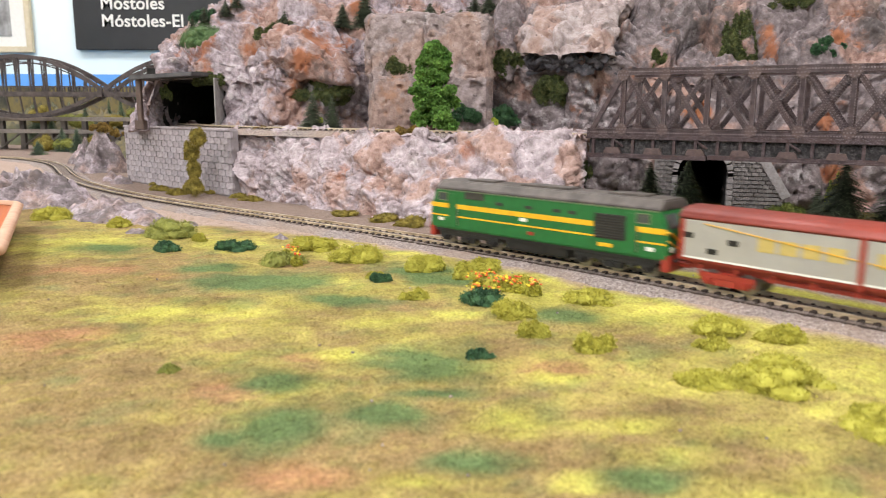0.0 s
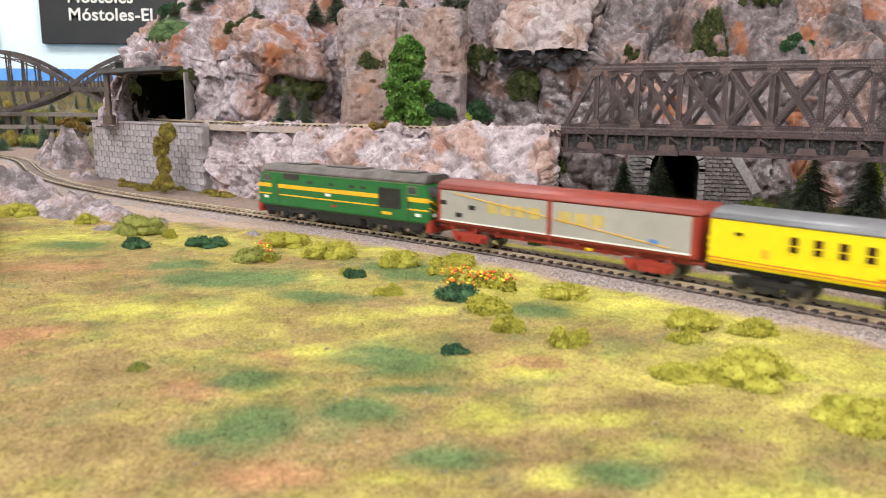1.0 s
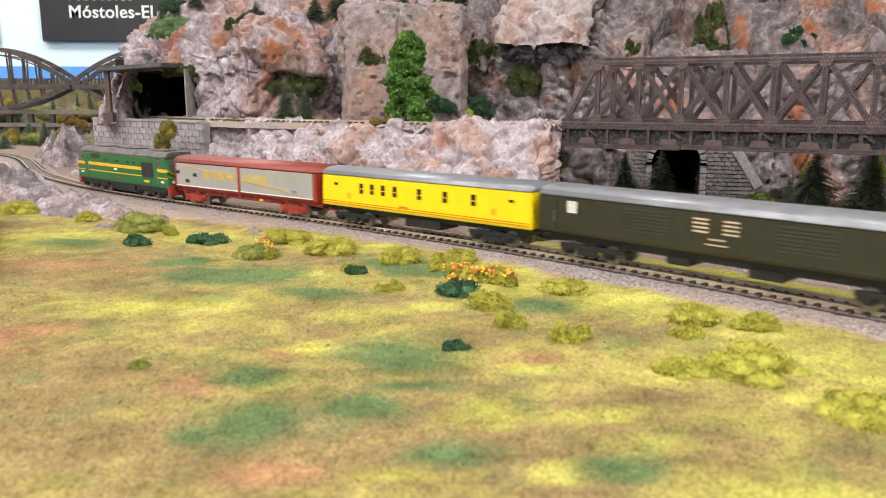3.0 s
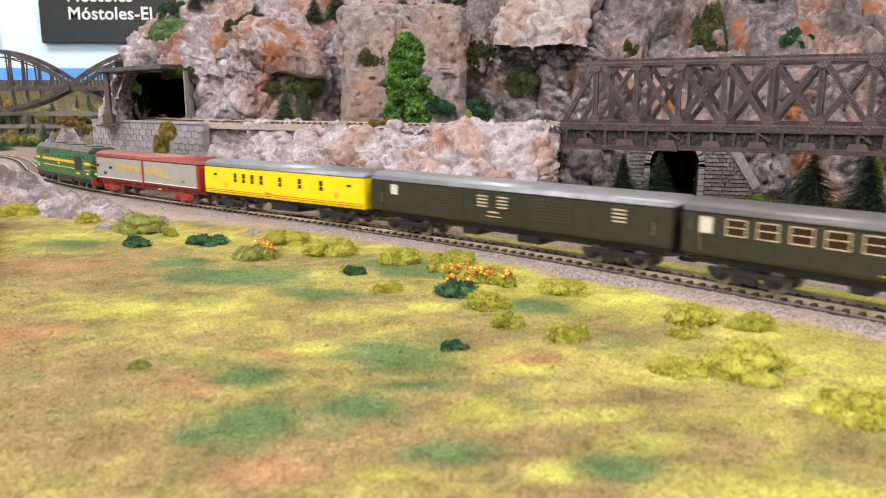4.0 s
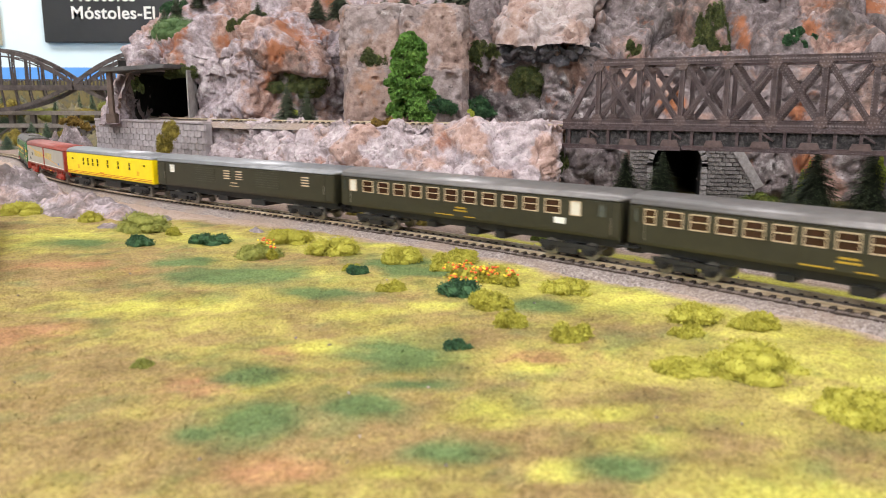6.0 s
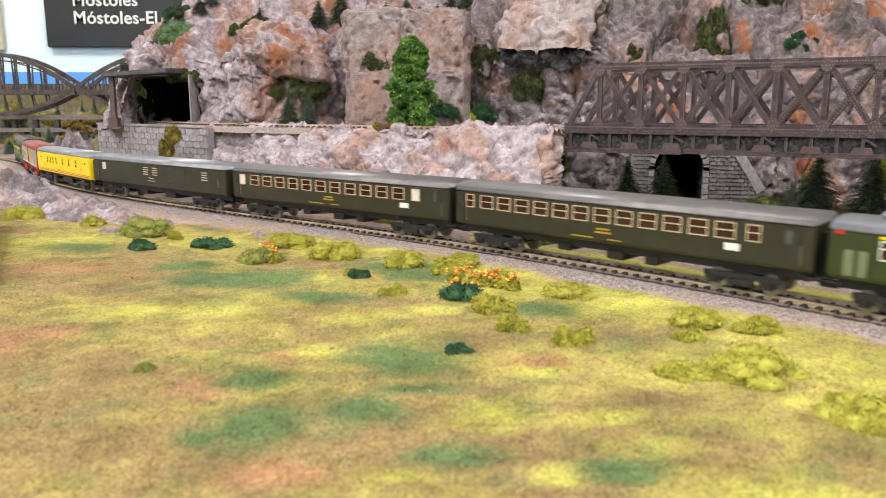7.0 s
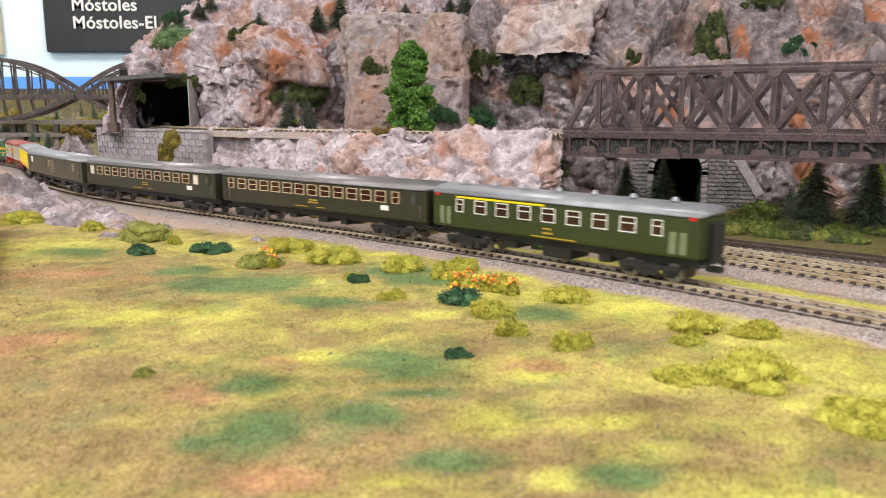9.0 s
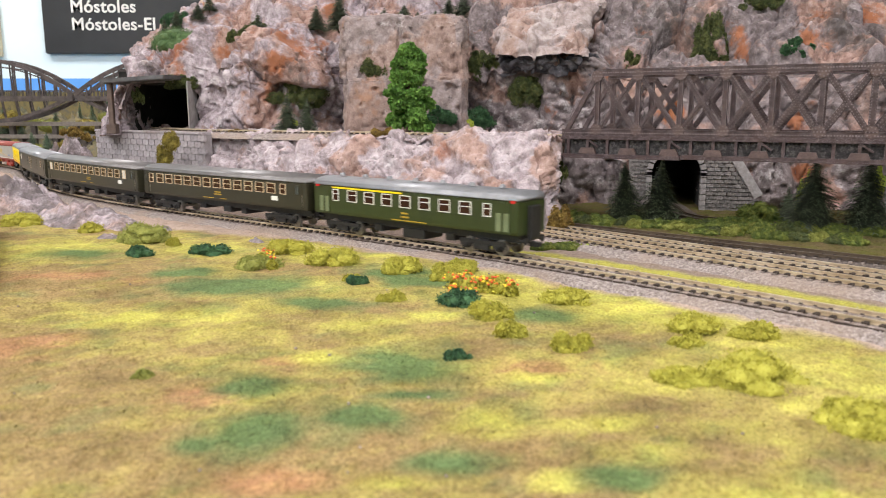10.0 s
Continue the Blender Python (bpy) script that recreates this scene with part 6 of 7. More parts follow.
# ---- plants ----
GROUND_BUSHES = {
    "yellow": [(-0.406, 0.73, 0.019, 0.012), (-0.323, 0.691, 0.012, 0.008), (-0.118, 0.582, 0.018, 0.01), (-0.08, 0.542, 0.018, 0.011), (-0.028, 0.515, 0.016, 0.01), (0, 0.491, 0.011, 0.009), 
        (-0.03, 0.428, 0.008, 0.007), (0.024, 0.388, 0.011, 0.01), (0.033, 0.355, 0.008, 0.008), (0.059, 0.336, 0.009, 0.009), (0.072, 0.428, 0.016, 0.008), (0.125, 0.369, 0.015, 0.008), (0.152, 0.355, 0.011, 0.008), 
        (0.114, 0.346, 0.008, 0.005), (0.126, 0.299, 0.023, 0.0095), (0.098, 0.297, 0.013, 0.0055), (0.150, 0.254, 0.018, 0.0065), (-0.22, 0.615, 0.007, 0.006), (-0.059, 0.482, 0.007, 0.005), (0.147, 0.266, 0.008, 0.004), 
        (0.012, 0.509, 0.011, 0.008), (0.032, 0.466, 0.01, 0.008)],
    "olive": [(-0.251, 0.634, 0.023, 0.013), (-0.132, 0.531, 0.016, 0.01), (-0.123, 0.300, 0.005, 0.003)],
    "dark": [(-0.233, 0.575, 0.012, 0.007), (-0.181, 0.581, 0.015, 0.008), (-0.055, 0.472, 0.007, 0.005), (0.01, 0.42, 0.013, 0.009), (0.0065, 0.327, 0.006, 0.005)],
}
ROCK_PLANTS = {
    "moss": [(-0.203, 0.985, 0.14, 0.033, 0.019), (-0.188, 0.98, 0.123, 0.016, 0.01), (-0.273, 1.08, 0.223, 0.021, 0.016), (-0.281, 1.07, 0.211, 0.011, 0.01), (0.054, 0.93, 0.171, 0.018, 0.021), 
        (0.107, 0.915, 0.136, 0.02, 0.02), (-0.079, 0.915, 0.159, 0.014, 0.014), (-0.123, 0.95, 0.139, 0.006, 0.017), (0.327, 0.93, 0.2, 0.015, 0.043), (0.318, 0.92, 0.177, 0.012, 0.014), (0.226, 0.92, 0.172, 0.009, 0.012), 
        (0.396, 1, 0.24, 0.022, 0.013), (-0.362, 1.005, 0.150, 0.018, 0.010), (-0.415, 1.06, 0.130, 0.006, 0.010), (0.344, 0.93, 0.2, 0.01, 0.017), (0.113, 0.74, 0.051, 0.005, 0.01)],
    "dark": [(0.03, 0.9, 0.103, 0.025, 0.013), (0.407, 0.95, 0.18, 0.014, 0.013), (-0.003, 0.9, 0.105, 0.017, 0.011), (-0.394, 1.14, 0.245, 0.017, 0.012)],
    "rust": [(0.104, 0.69, 0.007, 0.014, 0.026), (-0.064, 0.835, 0.087, 0.016, 0.007), (-0.25, 0.95, 0.082, 0.011, 0.004), (-0.462, 1.1, 0.085, 0.008, 0.008), (-0.623, 1.3, 0.075, 0.019, 0.008), 
        (-0.576, 1.25, 0.069, 0.011, 0.008)],
    "vine": [(-0.328, 0.925, 0.073, 0.012, 0.014), (-0.344, 0.945, 0.054, 0.011, 0.015), (-0.338, 0.94, 0.033, 0.011, 0.014), (-0.337, 0.93, 0.013, 0.014, 0.012), (-0.367, 0.95, 0.001, 0.015, 0.007), 
        (-0.408, 1, 0, 0.015, 0.006)],
    "green": [(0.153, 0.74, -0.001, 0.018, 0.007), (0.273, 0.72, -0.005, 0.024, 0.007), (0.244, 0.73, -0.004, 0.022, 0.005), (0.295, 0.715, -0.008, 0.021, 0.008), (0.316, 0.72, 0, 0.014, 0.01), 
        (0.33, 0.79, 0.008, 0.023, 0.012), (0.35, 0.67, -0.01, 0.022, 0.007), (0.377, 0.66, -0.008, 0.02, 0.007), (0.134, 0.76, 0.007, 0.014, 0.008), (0.324, 0.69, -0.01, 0.015, 0.008), (0.1, 0.6, -0.002, 0.016, 0.004), 
        (0.08, 0.6, -0.004, 0.011, 0.004)],
    "lime": [(0.343, 0.72, 0.029, 0.007, 0.032), (0.402, 0.7, 0.054, 0.005, 0.021), (0.03, 0.88, 0.096, 0.008, 0.005), (-0.211, 0.95, 0.093, 0.008, 0.004)],
    "bright": [(0.116, 0.6, -0.002, 0.013, 0.003)],
}
ROCK_FOOT = [(-.126, .778, .015, .007), (-.080, .740, .016, .009), (-.048, .712, .018, .011), (-.280, .925, .013, .007), (-.255, .895, .015, .008), (-.329, .972, .014, .006), (-.440, 1.075, .015, .006), (-.015, .672, .011, .007)]
FIRS = [(0.187, 0.78, -0.003, 0.057, 0.014), (0.217, 0.765, -0.006, 0.061, 0.016), (0.341, 0.7, -0.008, 0.067, 0.02), (0.380, 0.68, -0.008, 0.07, 0.018), (0.343, 0.755, 0.002, 0.034, 0.008), 
        (-0.193, 0.955, 0.09, 0.048, 0.014), (-0.169, 0.96, 0.09, 0.043, 0.011), (-0.647, 1.3, 0.01, 0.05, 0.013), (-0.399, 1.13, 0.228, 0.028, 0.008), (-0.388, 1.15, 0.234, 0.026, 0.008), (-0.137, 1.04, 0.213, 0.048, 0.015), 
        (-0.049, 1, 0.226, 0.022, 0.012), (-0.263, 1.12, 0.24, 0.028, 0.01), (-0.01, 1.05, 0.235, 0.023, 0.014), (-0.115, 1.12, 0.239, 0.033, 0.015), (-0.085, 1.14, 0.243, 0.034, 0.015), (0.028, 1.1, 0.242, 0.033, 0.016), 
        (0.061, 1.12, 0.246, 0.037, 0.015), (-0.18, 1.13, 0.248, 0.033, 0.013), (-0.362, 1.17, 0.251, 0.023, 0.01), (-0.348, 1.18, 0.256, 0.023, 0.009), (0.096, 1.16, 0.252, 0.043, 0.019), (-0.036, 1.16, 0.25, 0.034, 0.017), 
        (0.009, 1.18, 0.25, 0.04, 0.019)]
FAR_FIRS = [(-0.992, 1.75, -0.003, 0.039, 0.018), (-1.012, 1.9, 0.006, 0.056, 0.02), (-1.102, 2.2, 0.057, 0.072, 0.016), (-1.038, 2.3, 0.105, 0.044, 0.017), (-1.104, 2.35, 0.097, 0.042, 0.016), 
        (-1.2, 2.2, 0.042, 0.049, 0.023), (-1.274, 2.25, 0.064, 0.067, 0.023), (-1.038, 2.4, 0.131, 0.046, 0.021), (-0.951, 1.85, 0.022, 0.041, 0.016)]
FAR_BUSHES = [(-1.226, 2.2, 0.105, 0.041, 0.033), (-1.01, 1.9, 0.029, 0.028, 0.02), (-0.78, 1.6, 0.047, 0.026, 0.012), (-1.116, 2.2, 0.081, 0.039, 0.023), (-1.042, 2.25, 0.081, 0.043, 0.02), 
        (-0.945, 2.2, 0.105, 0.033, 0.023), (-1.059, 1.9, 0.029, 0.028, 0.023), (-1.216, 2.3, 0.088, 0.034, 0.02)]
FLOWERS = [(0.011, 0.466, 0.011), (0.023, 0.455, 0.01), (0.033, 0.45, 0.009), (0.041, 0.445, 0.004), (0.01, 0.427, 0.01), (-0.129, 0.545, 0.006), (-0.12, 0.523, 0.004), (-0.249, 0.639, 0.005)]


def leaf_material(name, lo, mid, hi, size=0.006, rough=0.85):
    return material(name, [lo, mid, hi], size, rough, 0, 0, attribute="tone")


LEAF = dict(
    yellow=leaf_material("yellow_green_foam", (0.31, 0.28, 0.03), (0.38, 0.35, 0.042), (0.46, 0.43, 0.065)),
    olive=leaf_material("olive_foam", (0.17, 0.18, 0.035), (0.24, 0.25, 0.05), (0.32, 0.32, 0.07)),
    dark=leaf_material("dark_green_foam", (0.015, 0.05, 0.02), (0.035, 0.095, 0.036), (0.07, 0.16, 0.06)),
    moss=leaf_material("mossy_foam", (0.03, 0.045, 0.012), (0.075, 0.092, 0.025), (0.16, 0.165, 0.05)),
    rust=leaf_material("rusty_lichen", (0.12, 0.07, 0.015), (0.24, 0.15, 0.03), (0.36, 0.25, 0.06)),
    vine=leaf_material("ochre_vine", (0.11, 0.085, 0.012), (0.22, 0.17, 0.025), (0.34, 0.27, 0.05)),
    green=leaf_material("mid_green_foam", (0.05, 0.075, 0.012), (0.12, 0.15, 0.024), (0.25, 0.27, 0.05)),
    lime=leaf_material("lime_foam", (0.24, 0.30, 0.03), (0.42, 0.48, 0.06), (0.55, 0.58, 0.12)),
    tree=leaf_material("fresh_green_leaves", (0.045, 0.115, 0.015), (0.10, 0.215, 0.030), (0.18, 0.32, 0.06), 0.010),
    mat=leaf_material("turf_mat_green", (0.045, 0.09, 0.03), (0.085, 0.15, 0.05), (0.14, 0.21, 0.08)),
    fir=leaf_material("fir_needles", (0.017, 0.024, 0.012), (0.032, 0.041, 0.021), (0.056, 0.066, 0.038)),
    far=leaf_material("far_tree_green", (0.03, 0.05, 0.03), (0.06, 0.09, 0.05), (0.10, 0.13, 0.07), 0.02),
)
BARK = material("brown_bark", [(0.06, 0.035, 0.02), (0.13, 0.08, 0.05)], 0.004, 0.9)


def leaf_mesh(name, lobes, count, size, mat, seed, bias=0.35, core=True, shrink=0.86, spread=0.75):
    """Lobes (x, y, z, rx, ry, rz) covered with small leaf flakes round a lumpy core."""
    rng = np.random.default_rng(seed)
    L = np.array(lobes)
    area = L[:, 3] * L[:, 5]
    pick = rng.choice(len(L), count, p=area / area.sum())
    d = rng.normal(size=(count, 3))
    d[:, 2] += bias * np.abs(d[:, 2])
    d /= np.linalg.norm(d, axis=1)[:, None]
    rad = 0.82 + 0.42 * rng.random(count) ** 2
    c = L[pick, :3] + d * L[pick, 3:6] * rad[:, None]
    a = rng.normal(size=(count, 3)) + d * 0.3
    a /= np.linalg.norm(a, axis=1)[:, None]
    b = np.cross(a, rng.normal(size=(count, 3)))
    b /= np.linalg.norm(b, axis=1)[:, None]
    s = (size * (0.55 + 0.9 * rng.random(count)))[:, None]
    v = np.stack([c - a * s, c + b * s * .7, c + a * s, c - b * s * .7 + d * s * .5], 1).reshape(-1, 3)
    faces = [(4 * i, 4 * i + 1, 4 * i + 2, 4 * i + 3) for i in range(count)]
    tone = np.repeat(1 - spread / 2 + spread * rng.random(count), 4)
    verts = [tuple(p) for p in v]
    tones = list(tone)
    if core:
        bm = bmesh.new()
        bmesh.ops.create_icosphere(bm, subdivisions=2, radius=1)
        sv = [x.co.copy() for x in bm.verts]
        sf = [[x.index for x in f.verts] for f in bm.faces]
        bm.free()
        for l in lobes:
            k = len(verts)
            for p in sv:
                w = shrink * (1 + 0.18 * noise.noise(p * 2.3 + Vector(l[:3]) * 90))
                verts.append((l[0] + p.x * l[3] * w, l[1] + p.y * l[4] * w, l[2] + p.z * l[5] * w))
                tones.append(0.95)
            faces += [tuple(k + i for i in f) for f in sf]
    me = mesh_of(name, verts, faces, mat, False)
    col = np.ones((len(verts), 4))
    col[:, :3] = np.array(tones)[:, None]
    me.color_attributes.new("tone", "FLOAT_COLOR", "POINT").data.foreach_set("color", col.ravel())
    return me


def lobes_of(rx, ry, rz, n, seed, fill=0.52, scatter=0.75):
    r = random.Random(seed)
    out = []
    for _ in range(n):
        while True:
            x, y, z = r.uniform(-1, 1), r.uniform(-1, 1), r.uniform(0.0 if scatter < 0.8 else -0.5, 1)
            if x * x + y * y + z * z < 1:
                break
        k = r.uniform(.65, 1.15) * fill
        out.append((x * rx * scatter, y * ry * scatter, z * rz * .62, rx * k, ry * k, rz * k))
    return out


def bush(kind, x, y, z, rx, rz, label, seed, name="bush", depth=0.8, dense=1.0, flake=1.0, group="foam bushes of the layout"):
    n = max(9, int(10 + rx * 600))
    loose = flake > 1.3
    lobes = lobes_of(rx, rx * depth, rz, n, seed, 0.27 if loose else 0.38, 1.05 if loose else 0.75)
    count = int(min(30000, 3200 + 24000000 * rx * rz) * dense / flake)
    ob = new(name, leaf_mesh(name, lobes, count, 0.00058 * flake, LEAF[kind], seed, 0.35, True, 0.86 if flake < 1.3 else 0.62, 0.24 if flake < 1.3 else 0.75))
    ob.location = (x, y, z)
    return tagged(ob, label, "bush", group)


def fir_mesh(h, r, seed, snowy, mat):
    rng = random.Random(seed)
    verts, faces, tones = [], [], []
    levels = max(14, int(h / 0.0019))
    for i in range(levels):
        f = i / (levels - 1)
        z = h * (0.08 + 0.92 * f)
        reach = 1.22 * r * (1 - f) ** 0.8 * rng.uniform(.85, 1.1) + 0.0012
        m = max(9, int(26 * (1 - f) + 8))
        for k in range(m):
            a = 6.283 * (k + rng.random()) / m
            ca, sa = math.cos(a), math.sin(a)
            l = reach * rng.uniform(.75, 1.12)
            drop = l * rng.uniform(.12, .40)
            steps = 6
            for j in range(steps):
                q0 = (j + .2) / steps
                px_, py_, pz_ = ca * l * q0, sa * l * q0, z - drop * q0 ** 1.2
                w = l * .22 * (1.15 - q0) + .0010
                for e in (-1, 1):
                    b = len(verts)
                    tx, ty = px_ + ca * l * .24 - e * sa * w, py_ + sa * l * .24 + e * ca * w
                    verts += [(px_, py_, pz_ + .0004), (px_ + ca * l * .14, py_ + sa * l * .14, pz_ - drop * .08), (tx, ty, pz_ - drop * .20 - rng.uniform(0, .0009))]
                    faces.append((b, b + 1, b + 2))
                    t = rng.uniform(.7, 1.2)
                    tip = t * (snowy * 2.2 if j >= 4 and rng.random() < .6 else 1.3)
                    tones += [t, t + (tip - t) * .5, tip]
    me = mesh_of("needles", verts, faces, mat, False)
    col = np.ones((len(verts), 4))
    col[:, :3] = np.array(tones)[:, None]
    me.color_attributes.new("tone", "FLOAT_COLOR", "POINT").data.foreach_set("color", col.ravel())
    return me


def fir(x, y, z, h, r, label, seed, snowy=1.5, mat=None):
    t = thing("fir_tree", label, "tree", "model fir trees", at=pose(x, y, z, rnd(-2, 2), rnd(-2, 2), rnd(0, 360)))
    b = bmesh.new()
    rod(b, (0, 0, -.004), (0, 0, h * .92), max(.0012, h * .03), .0003, 8)
    part("trunk", b, BARK, t)
    ob = new("crown", fir_mesh(h, r, seed, snowy, mat or LEAF["fir"]))
    ob.parent = t
    return t


def broadleaf_tree():
    t = thing("broadleaf_tree", "bright green leafy model tree on the rock shelf", "tree", at=pose(-.038, .842, .079))
    b = bmesh.new()
    rod(b, (0, 0, -.003), (.001, 0, .045), .0030, .0018, 10)
    rod(b, (.001, 0, .045), (-.002, 0, .092), .0018, .0006, 8)
    part("trunk", b, BARK, t)
    r = random.Random(3)
    lobes = []
    for i in range(120):
        f = r.random()
        z = .010 + .088 * f
        w = .032 * (1 - .72 * f ** 2.2) * (1 if f > .10 else .75) * (.86 + .14 * math.cos(16 * f))
        a, q = r.uniform(0, 6.283), r.uniform(.15, .86) ** .7
        k = r.uniform(.0042, .0080) * (1 - .25 * f)
        lobes.append((math.cos(a) * w * q + .002 * math.sin(9 * f), math.sin(a) * w * q * .85, z, k, k, k * .8))
        if i % 8 == 0:
            b = bmesh.new()
            rod(b, (0, 0, z * .75), (math.cos(a) * w * q, math.sin(a) * w * q * .8, z), .0009, .0004, 6)
            part("limb", b, BARK, t)
    ob = new("crown", leaf_mesh("crown", lobes, 34000, .00165, LEAF["tree"], 77, 0.2, True, .5))
    ob.parent = t
    return t


def flowers(x, y, r, seed, leafy):
    rng = random.Random(seed)
    t = thing("flower_clump", "cluster of tiny orange and yellow model flowers", "flowers", "model flowers", at=pose(x, y, ground_height(x, y)))
    kinds = [material_flower[k] for k in ("orange", "yellow", "red")]
    for k, mm in enumerate(kinds):
        b = bmesh.new()
        for _ in range(max(2, int(r * 900))):
            a, q = rng.uniform(0, 6.283), r * math.sqrt(rng.random())
            s = rng.uniform(.0006, .0012)
            m = Matrix.Translation((math.cos(a) * q, math.sin(a) * q * .6, rng.uniform(.0065, .0105))) @ Matrix.Diagonal((s, s, s * .6, 1))
            bmesh.ops.create_icosphere(b, subdivisions=1, radius=1, matrix=m)
        ob = part("blossom", b, mm, t)
        tagged(ob, ("orange", "yellow", "red")[k] + " blossoms", kind="stuff")
    lobes = lobes_of(r, r * .6, .008, 6, seed)
    ob = new("leaves", leaf_mesh("leaves", lobes, 500, .0012, LEAF["yellow" if not leafy else "dark"], seed))
    ob.parent = t


material_flower = dict(orange=paint("orange_petal", (0.85, 0.20, 0.02), 0.6), yellow=paint("yellow_petal", (0.9, 0.62, 0.03), 0.6), red=paint("red_petal", (0.7, 0.08, 0.02), 0.6))


def surface_finder(names):
    from mathutils.bvhtree import BVHTree
    trees = [BVHTree.FromPolygons([v.co for v in o.data.vertices], [tuple(p.vertices) for p in o.data.polygons]) for o in scene.objects if o.type == "MESH" and o.name.split(".")[0] in names]

    def find(start, way):
        hits = [h for h in (t.ray_cast(Vector(start), Vector(way)) for t in trees) if h[0] is not None]
        return min(hits, key=lambda h: h[3])[0] if hits else None
    return find


def crumbs():
    """Pale plaster crumbs and straw bits lying in the grass."""
    r = random.Random(12)
    b = bmesh.new()
    for _ in range(34):
        y = r.uniform(.16, .66)
        x = r.uniform(-.6, .5) * y
        if near_side_distance(x, y) < .035:
            continue
        s = r.uniform(.0004, .0010)
        bmesh.ops.create_icosphere(b, subdivisions=1, radius=1, matrix=Matrix.Translation((x, y, ground_height(x, y) + s * .6)) @ Matrix.Diagonal((s, s * r.uniform(.5, 1.4), s * .7, 1)))
    ob = new("plaster_crumbs", finish("plaster_crumbs", b, M["rock_low"]))
    tagged(ob, "tiny pale plaster crumbs lying in the grass", "crumbs", kind="stuff")


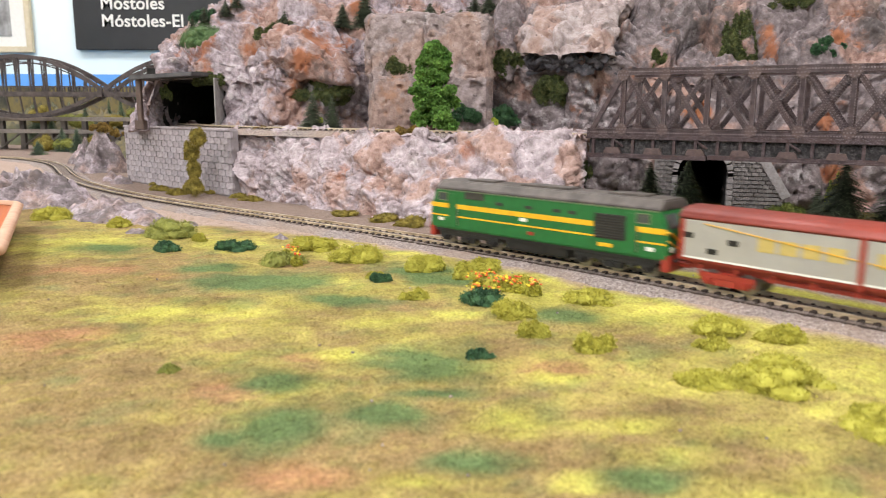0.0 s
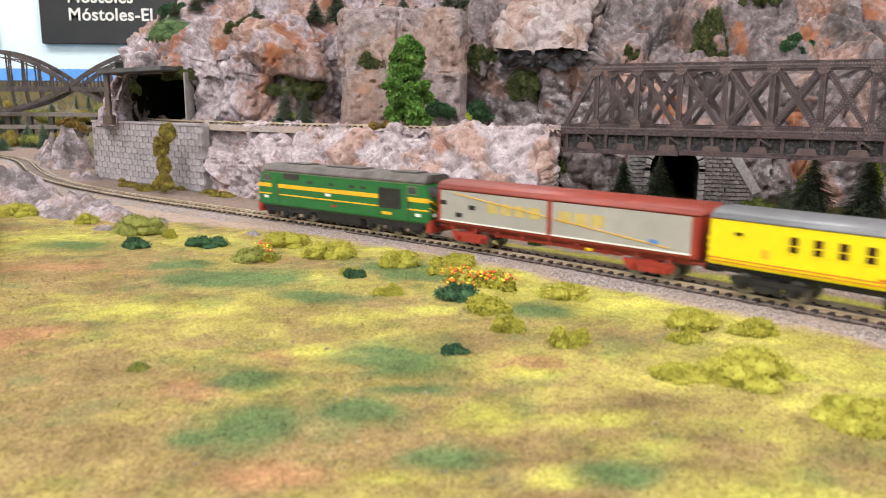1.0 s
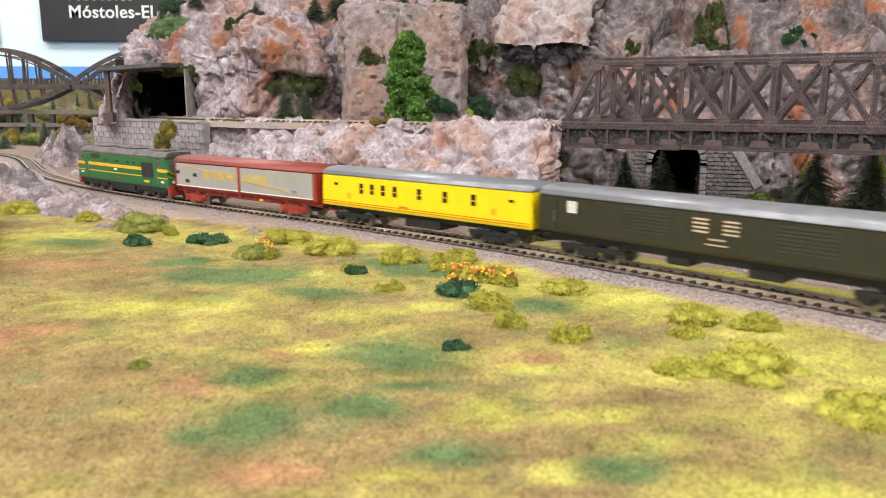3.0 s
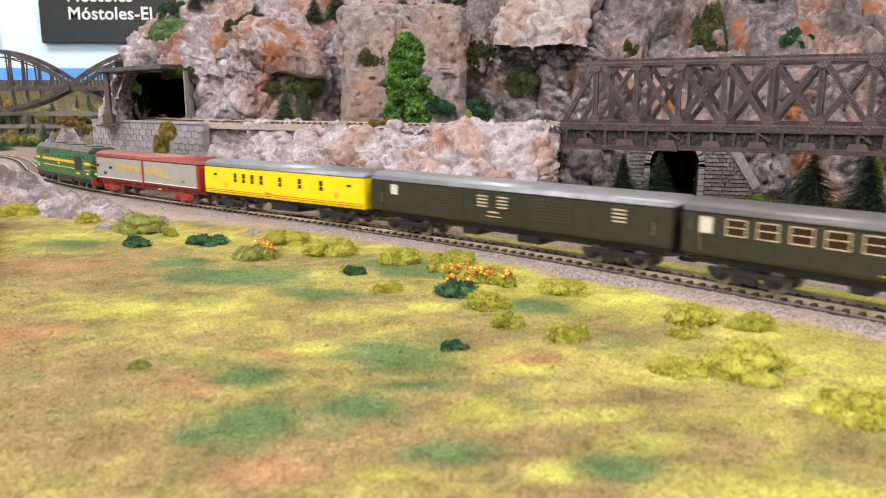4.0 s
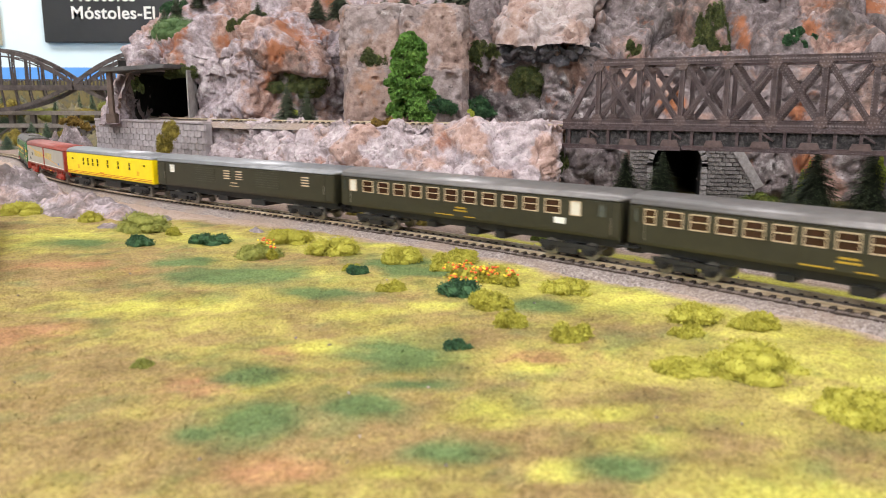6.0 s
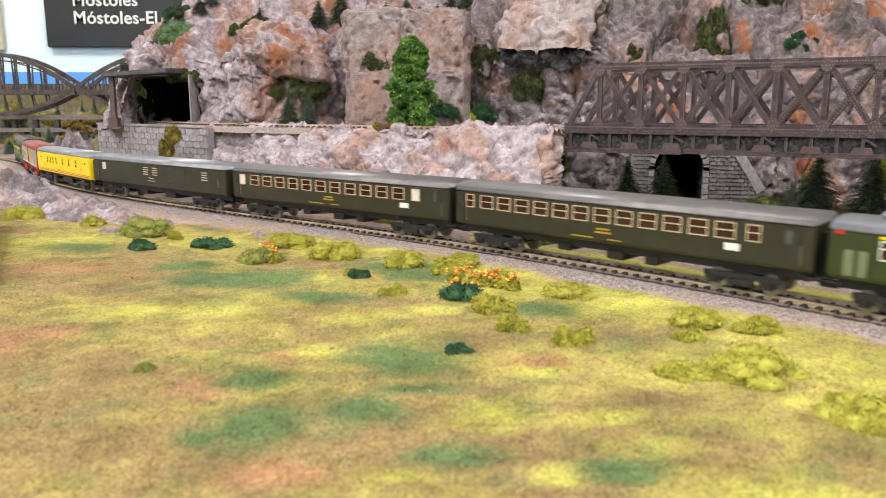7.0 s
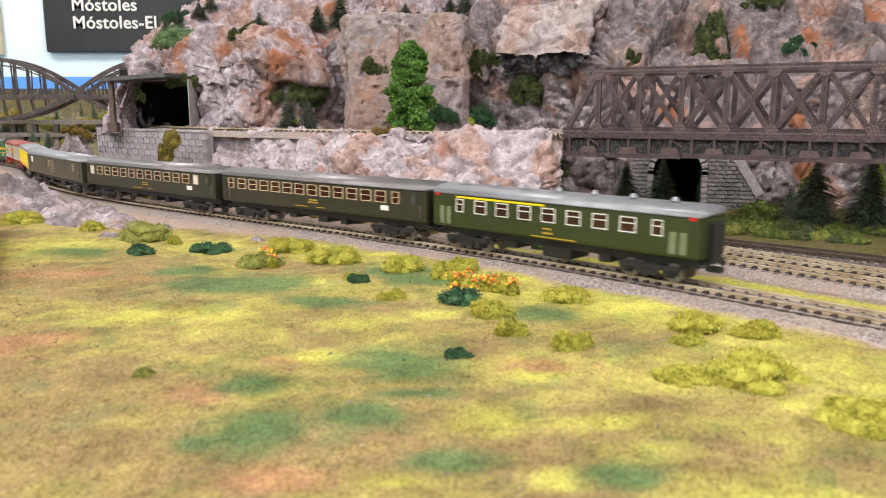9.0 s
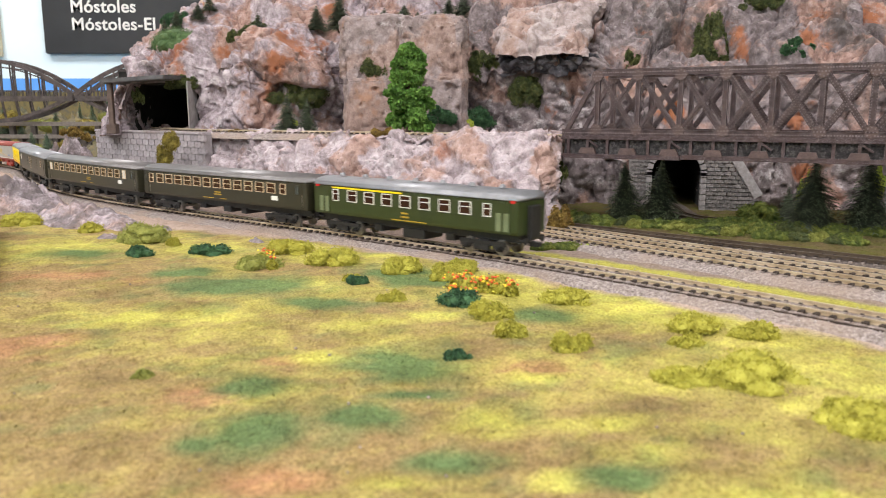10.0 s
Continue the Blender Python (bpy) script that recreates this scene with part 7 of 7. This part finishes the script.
def plant_all():
    names = {"yellow": "yellow-green foam bush on the grass field", "olive": "olive foam bush on the grass field", "dark": "dark green foam bush on the grass field"}
    seed = 100
    for kind, rows in GROUND_BUSHES.items():
        for x, y, rx, h in rows:
            seed += 1
            bush(kind, x, y, ground_height(x, y) - .0008, rx * 1.10, h * 1.25, names[kind], seed, dense=1.0)
    find = surface_finder({"rock_shelf", "rock_hill", "rock_block", "rock_cliff", "rock_outcrop"})
    on_rock = {"moss": "dark mossy bush clinging to the rock face", "dark": "dark green bush at the foot of the cliff", "rust": "rust-brown lichen clump on the rock", "vine": "ochre creeper hanging on the stone wall",
               "green": "mid-green foam bush beside the lower tracks", "lime": "lime-green foam bush by the rocks", "bright": "bright foam tuft beside the track"}
    for kind, rows in ROCK_PLANTS.items():
        for x, y, z, rx, rz in rows:
            seed += 1
            k = "lime" if kind == "bright" else kind
            depth = .5
            if kind in ("moss", "dark") or (kind == "lime" and z > .08):
                hit = find((x, y - .12, z), (0, 1, 0))
                if hit:
                    y = hit.y
            if kind == "green" or kind == "bright":
                z = -.002
            elif kind == "vine":
                depth = .45
                z -= rz * .5
            else:
                z -= rz * .5
            bush(k, x, y, z, rx * (1.25 if kind in ("moss", "dark") else 1), rz * 1.55 if kind not in ("green", "bright") else rz * 1.5, on_rock[kind], seed, depth=depth, name="bush" if kind != "vine" else "creeper", flake=1.1 if kind in ("green", "vine", "bright") else 1.7, group="plants on the rocks")
    r = random.Random(21)
    for i in range(26):
        f = i / 25
        x, y = .125 + .28 * f + r.uniform(-.01, .01), .742 - .085 * f + r.uniform(-.012, .016)
        seed += 1
        bush(r.choice(("green", "green", "olive", "moss")), x, y, -.002, r.uniform(.010, .018), r.uniform(.007, .012), "mixed green foam undergrowth between the lower tracks", seed, group="plants on the rocks")
    for i in range(16):
        f = i / 15
        x, y = .215 + .125 * f + r.uniform(-.008, .008), .705 - .085 * f + r.uniform(-.010, .012)
        seed += 1
        bush(r.choice(("green", "olive", "moss", "green")), x, y, -.002, r.uniform(.009, .015), r.uniform(.006, .010), "mixed green foam undergrowth between the lower tracks", seed, group="plants on the rocks")
    for x, y, rx, h in ROCK_FOOT:
        seed += 1
        bush("vine", x, y, -.002, rx, h, "ochre-brown foam bush at the foot of the rock", seed, group="plants on the rocks")
    crumbs()
    for i, (x, y, z, h, r) in enumerate(FIRS):
        lower = z < .02
        if lower:
            z = -.002
        else:
            hit = find((x, y, z + .09), (0, 0, -1))
            if hit and z > .15:
                z = hit.z - .001
            elif z < .1:
                z = .079
        fir(x, y, z, h, r * (1.2 if lower else 1), "dark green model fir with pale tips by the track" if lower else "small dark model fir on the rocks", 300 + i, 3.2 if i < 2 else 2.0)
    for i, (x, y, z, h, r) in enumerate(FAR_FIRS):
        fir(x, y, -.004, h + z, r, "small far model fir beyond the curve", 400 + i, 1.2, LEAF["far"])
    for i, (x, y, z, rx, rz) in enumerate(FAR_BUSHES):
        bush("olive" if i % 2 else "vine", x, y, z - rz, rx, rz * 1.5, "far ochre-green foam bush on the bank", 500 + i, group="far bushes")
    for i, (x, y, r) in enumerate(FLOWERS):
        flowers(x, y, r, 600 + i, i == 4)
    broadleaf_tree()
    # green turf mat on the hill and a small animal figure beside it
    hit = find((-.374, 1.0, .211), (0, 1, 0))
    y = hit.y if hit else 1.09
    bush("mat", -.378, y - .010, .196, .040, .030, "green turf mat on top of the rock hill", 650, name="turf_mat", group="plants on the rocks")
    hit = find((-.350, .95, .240), (0, 1, 0))
    fx, fy = -.350, (hit.y if hit else 1.1) + .006
    hit = find((fx, fy, .40), (0, 0, -1))
    fz = hit.z if hit else .24
    b = bmesh.new()
    m = Matrix.Translation((0, 0, .008))
    bmesh.ops.create_icosphere(b, subdivisions=3, radius=1, matrix=m @ Matrix.Diagonal((.0075, .0032, .0036, 1)))
    bmesh.ops.create_icosphere(b, subdivisions=2, radius=1, matrix=Matrix.Translation((-.0085, 0, .0118)) @ Matrix.Diagonal((.0028, .0017, .002, 1)))
    rod(b, (-.005, 0, .009), (-.008, 0, .0115), .0018, .0014)
    for x in (-.005, .005):
        for yy in (-.0016, .0016):
            rod(b, (x, yy, .007), (x, yy, 0), .0009, .0007, 8)
    cow = material("tan_figure_paint", [(0.62, 0.55, 0.48), (0.50, 0.17, 0.07)], 0.006, 0.5)
    ob = new("animal_figurine", finish("animal_figurine", b, cow, 0, True))
    ob.location = (fx, fy, fz - .0005)
    tagged(ob, "tiny tan and white animal figurine on the hill", "figurine")


plant_all()


motions()
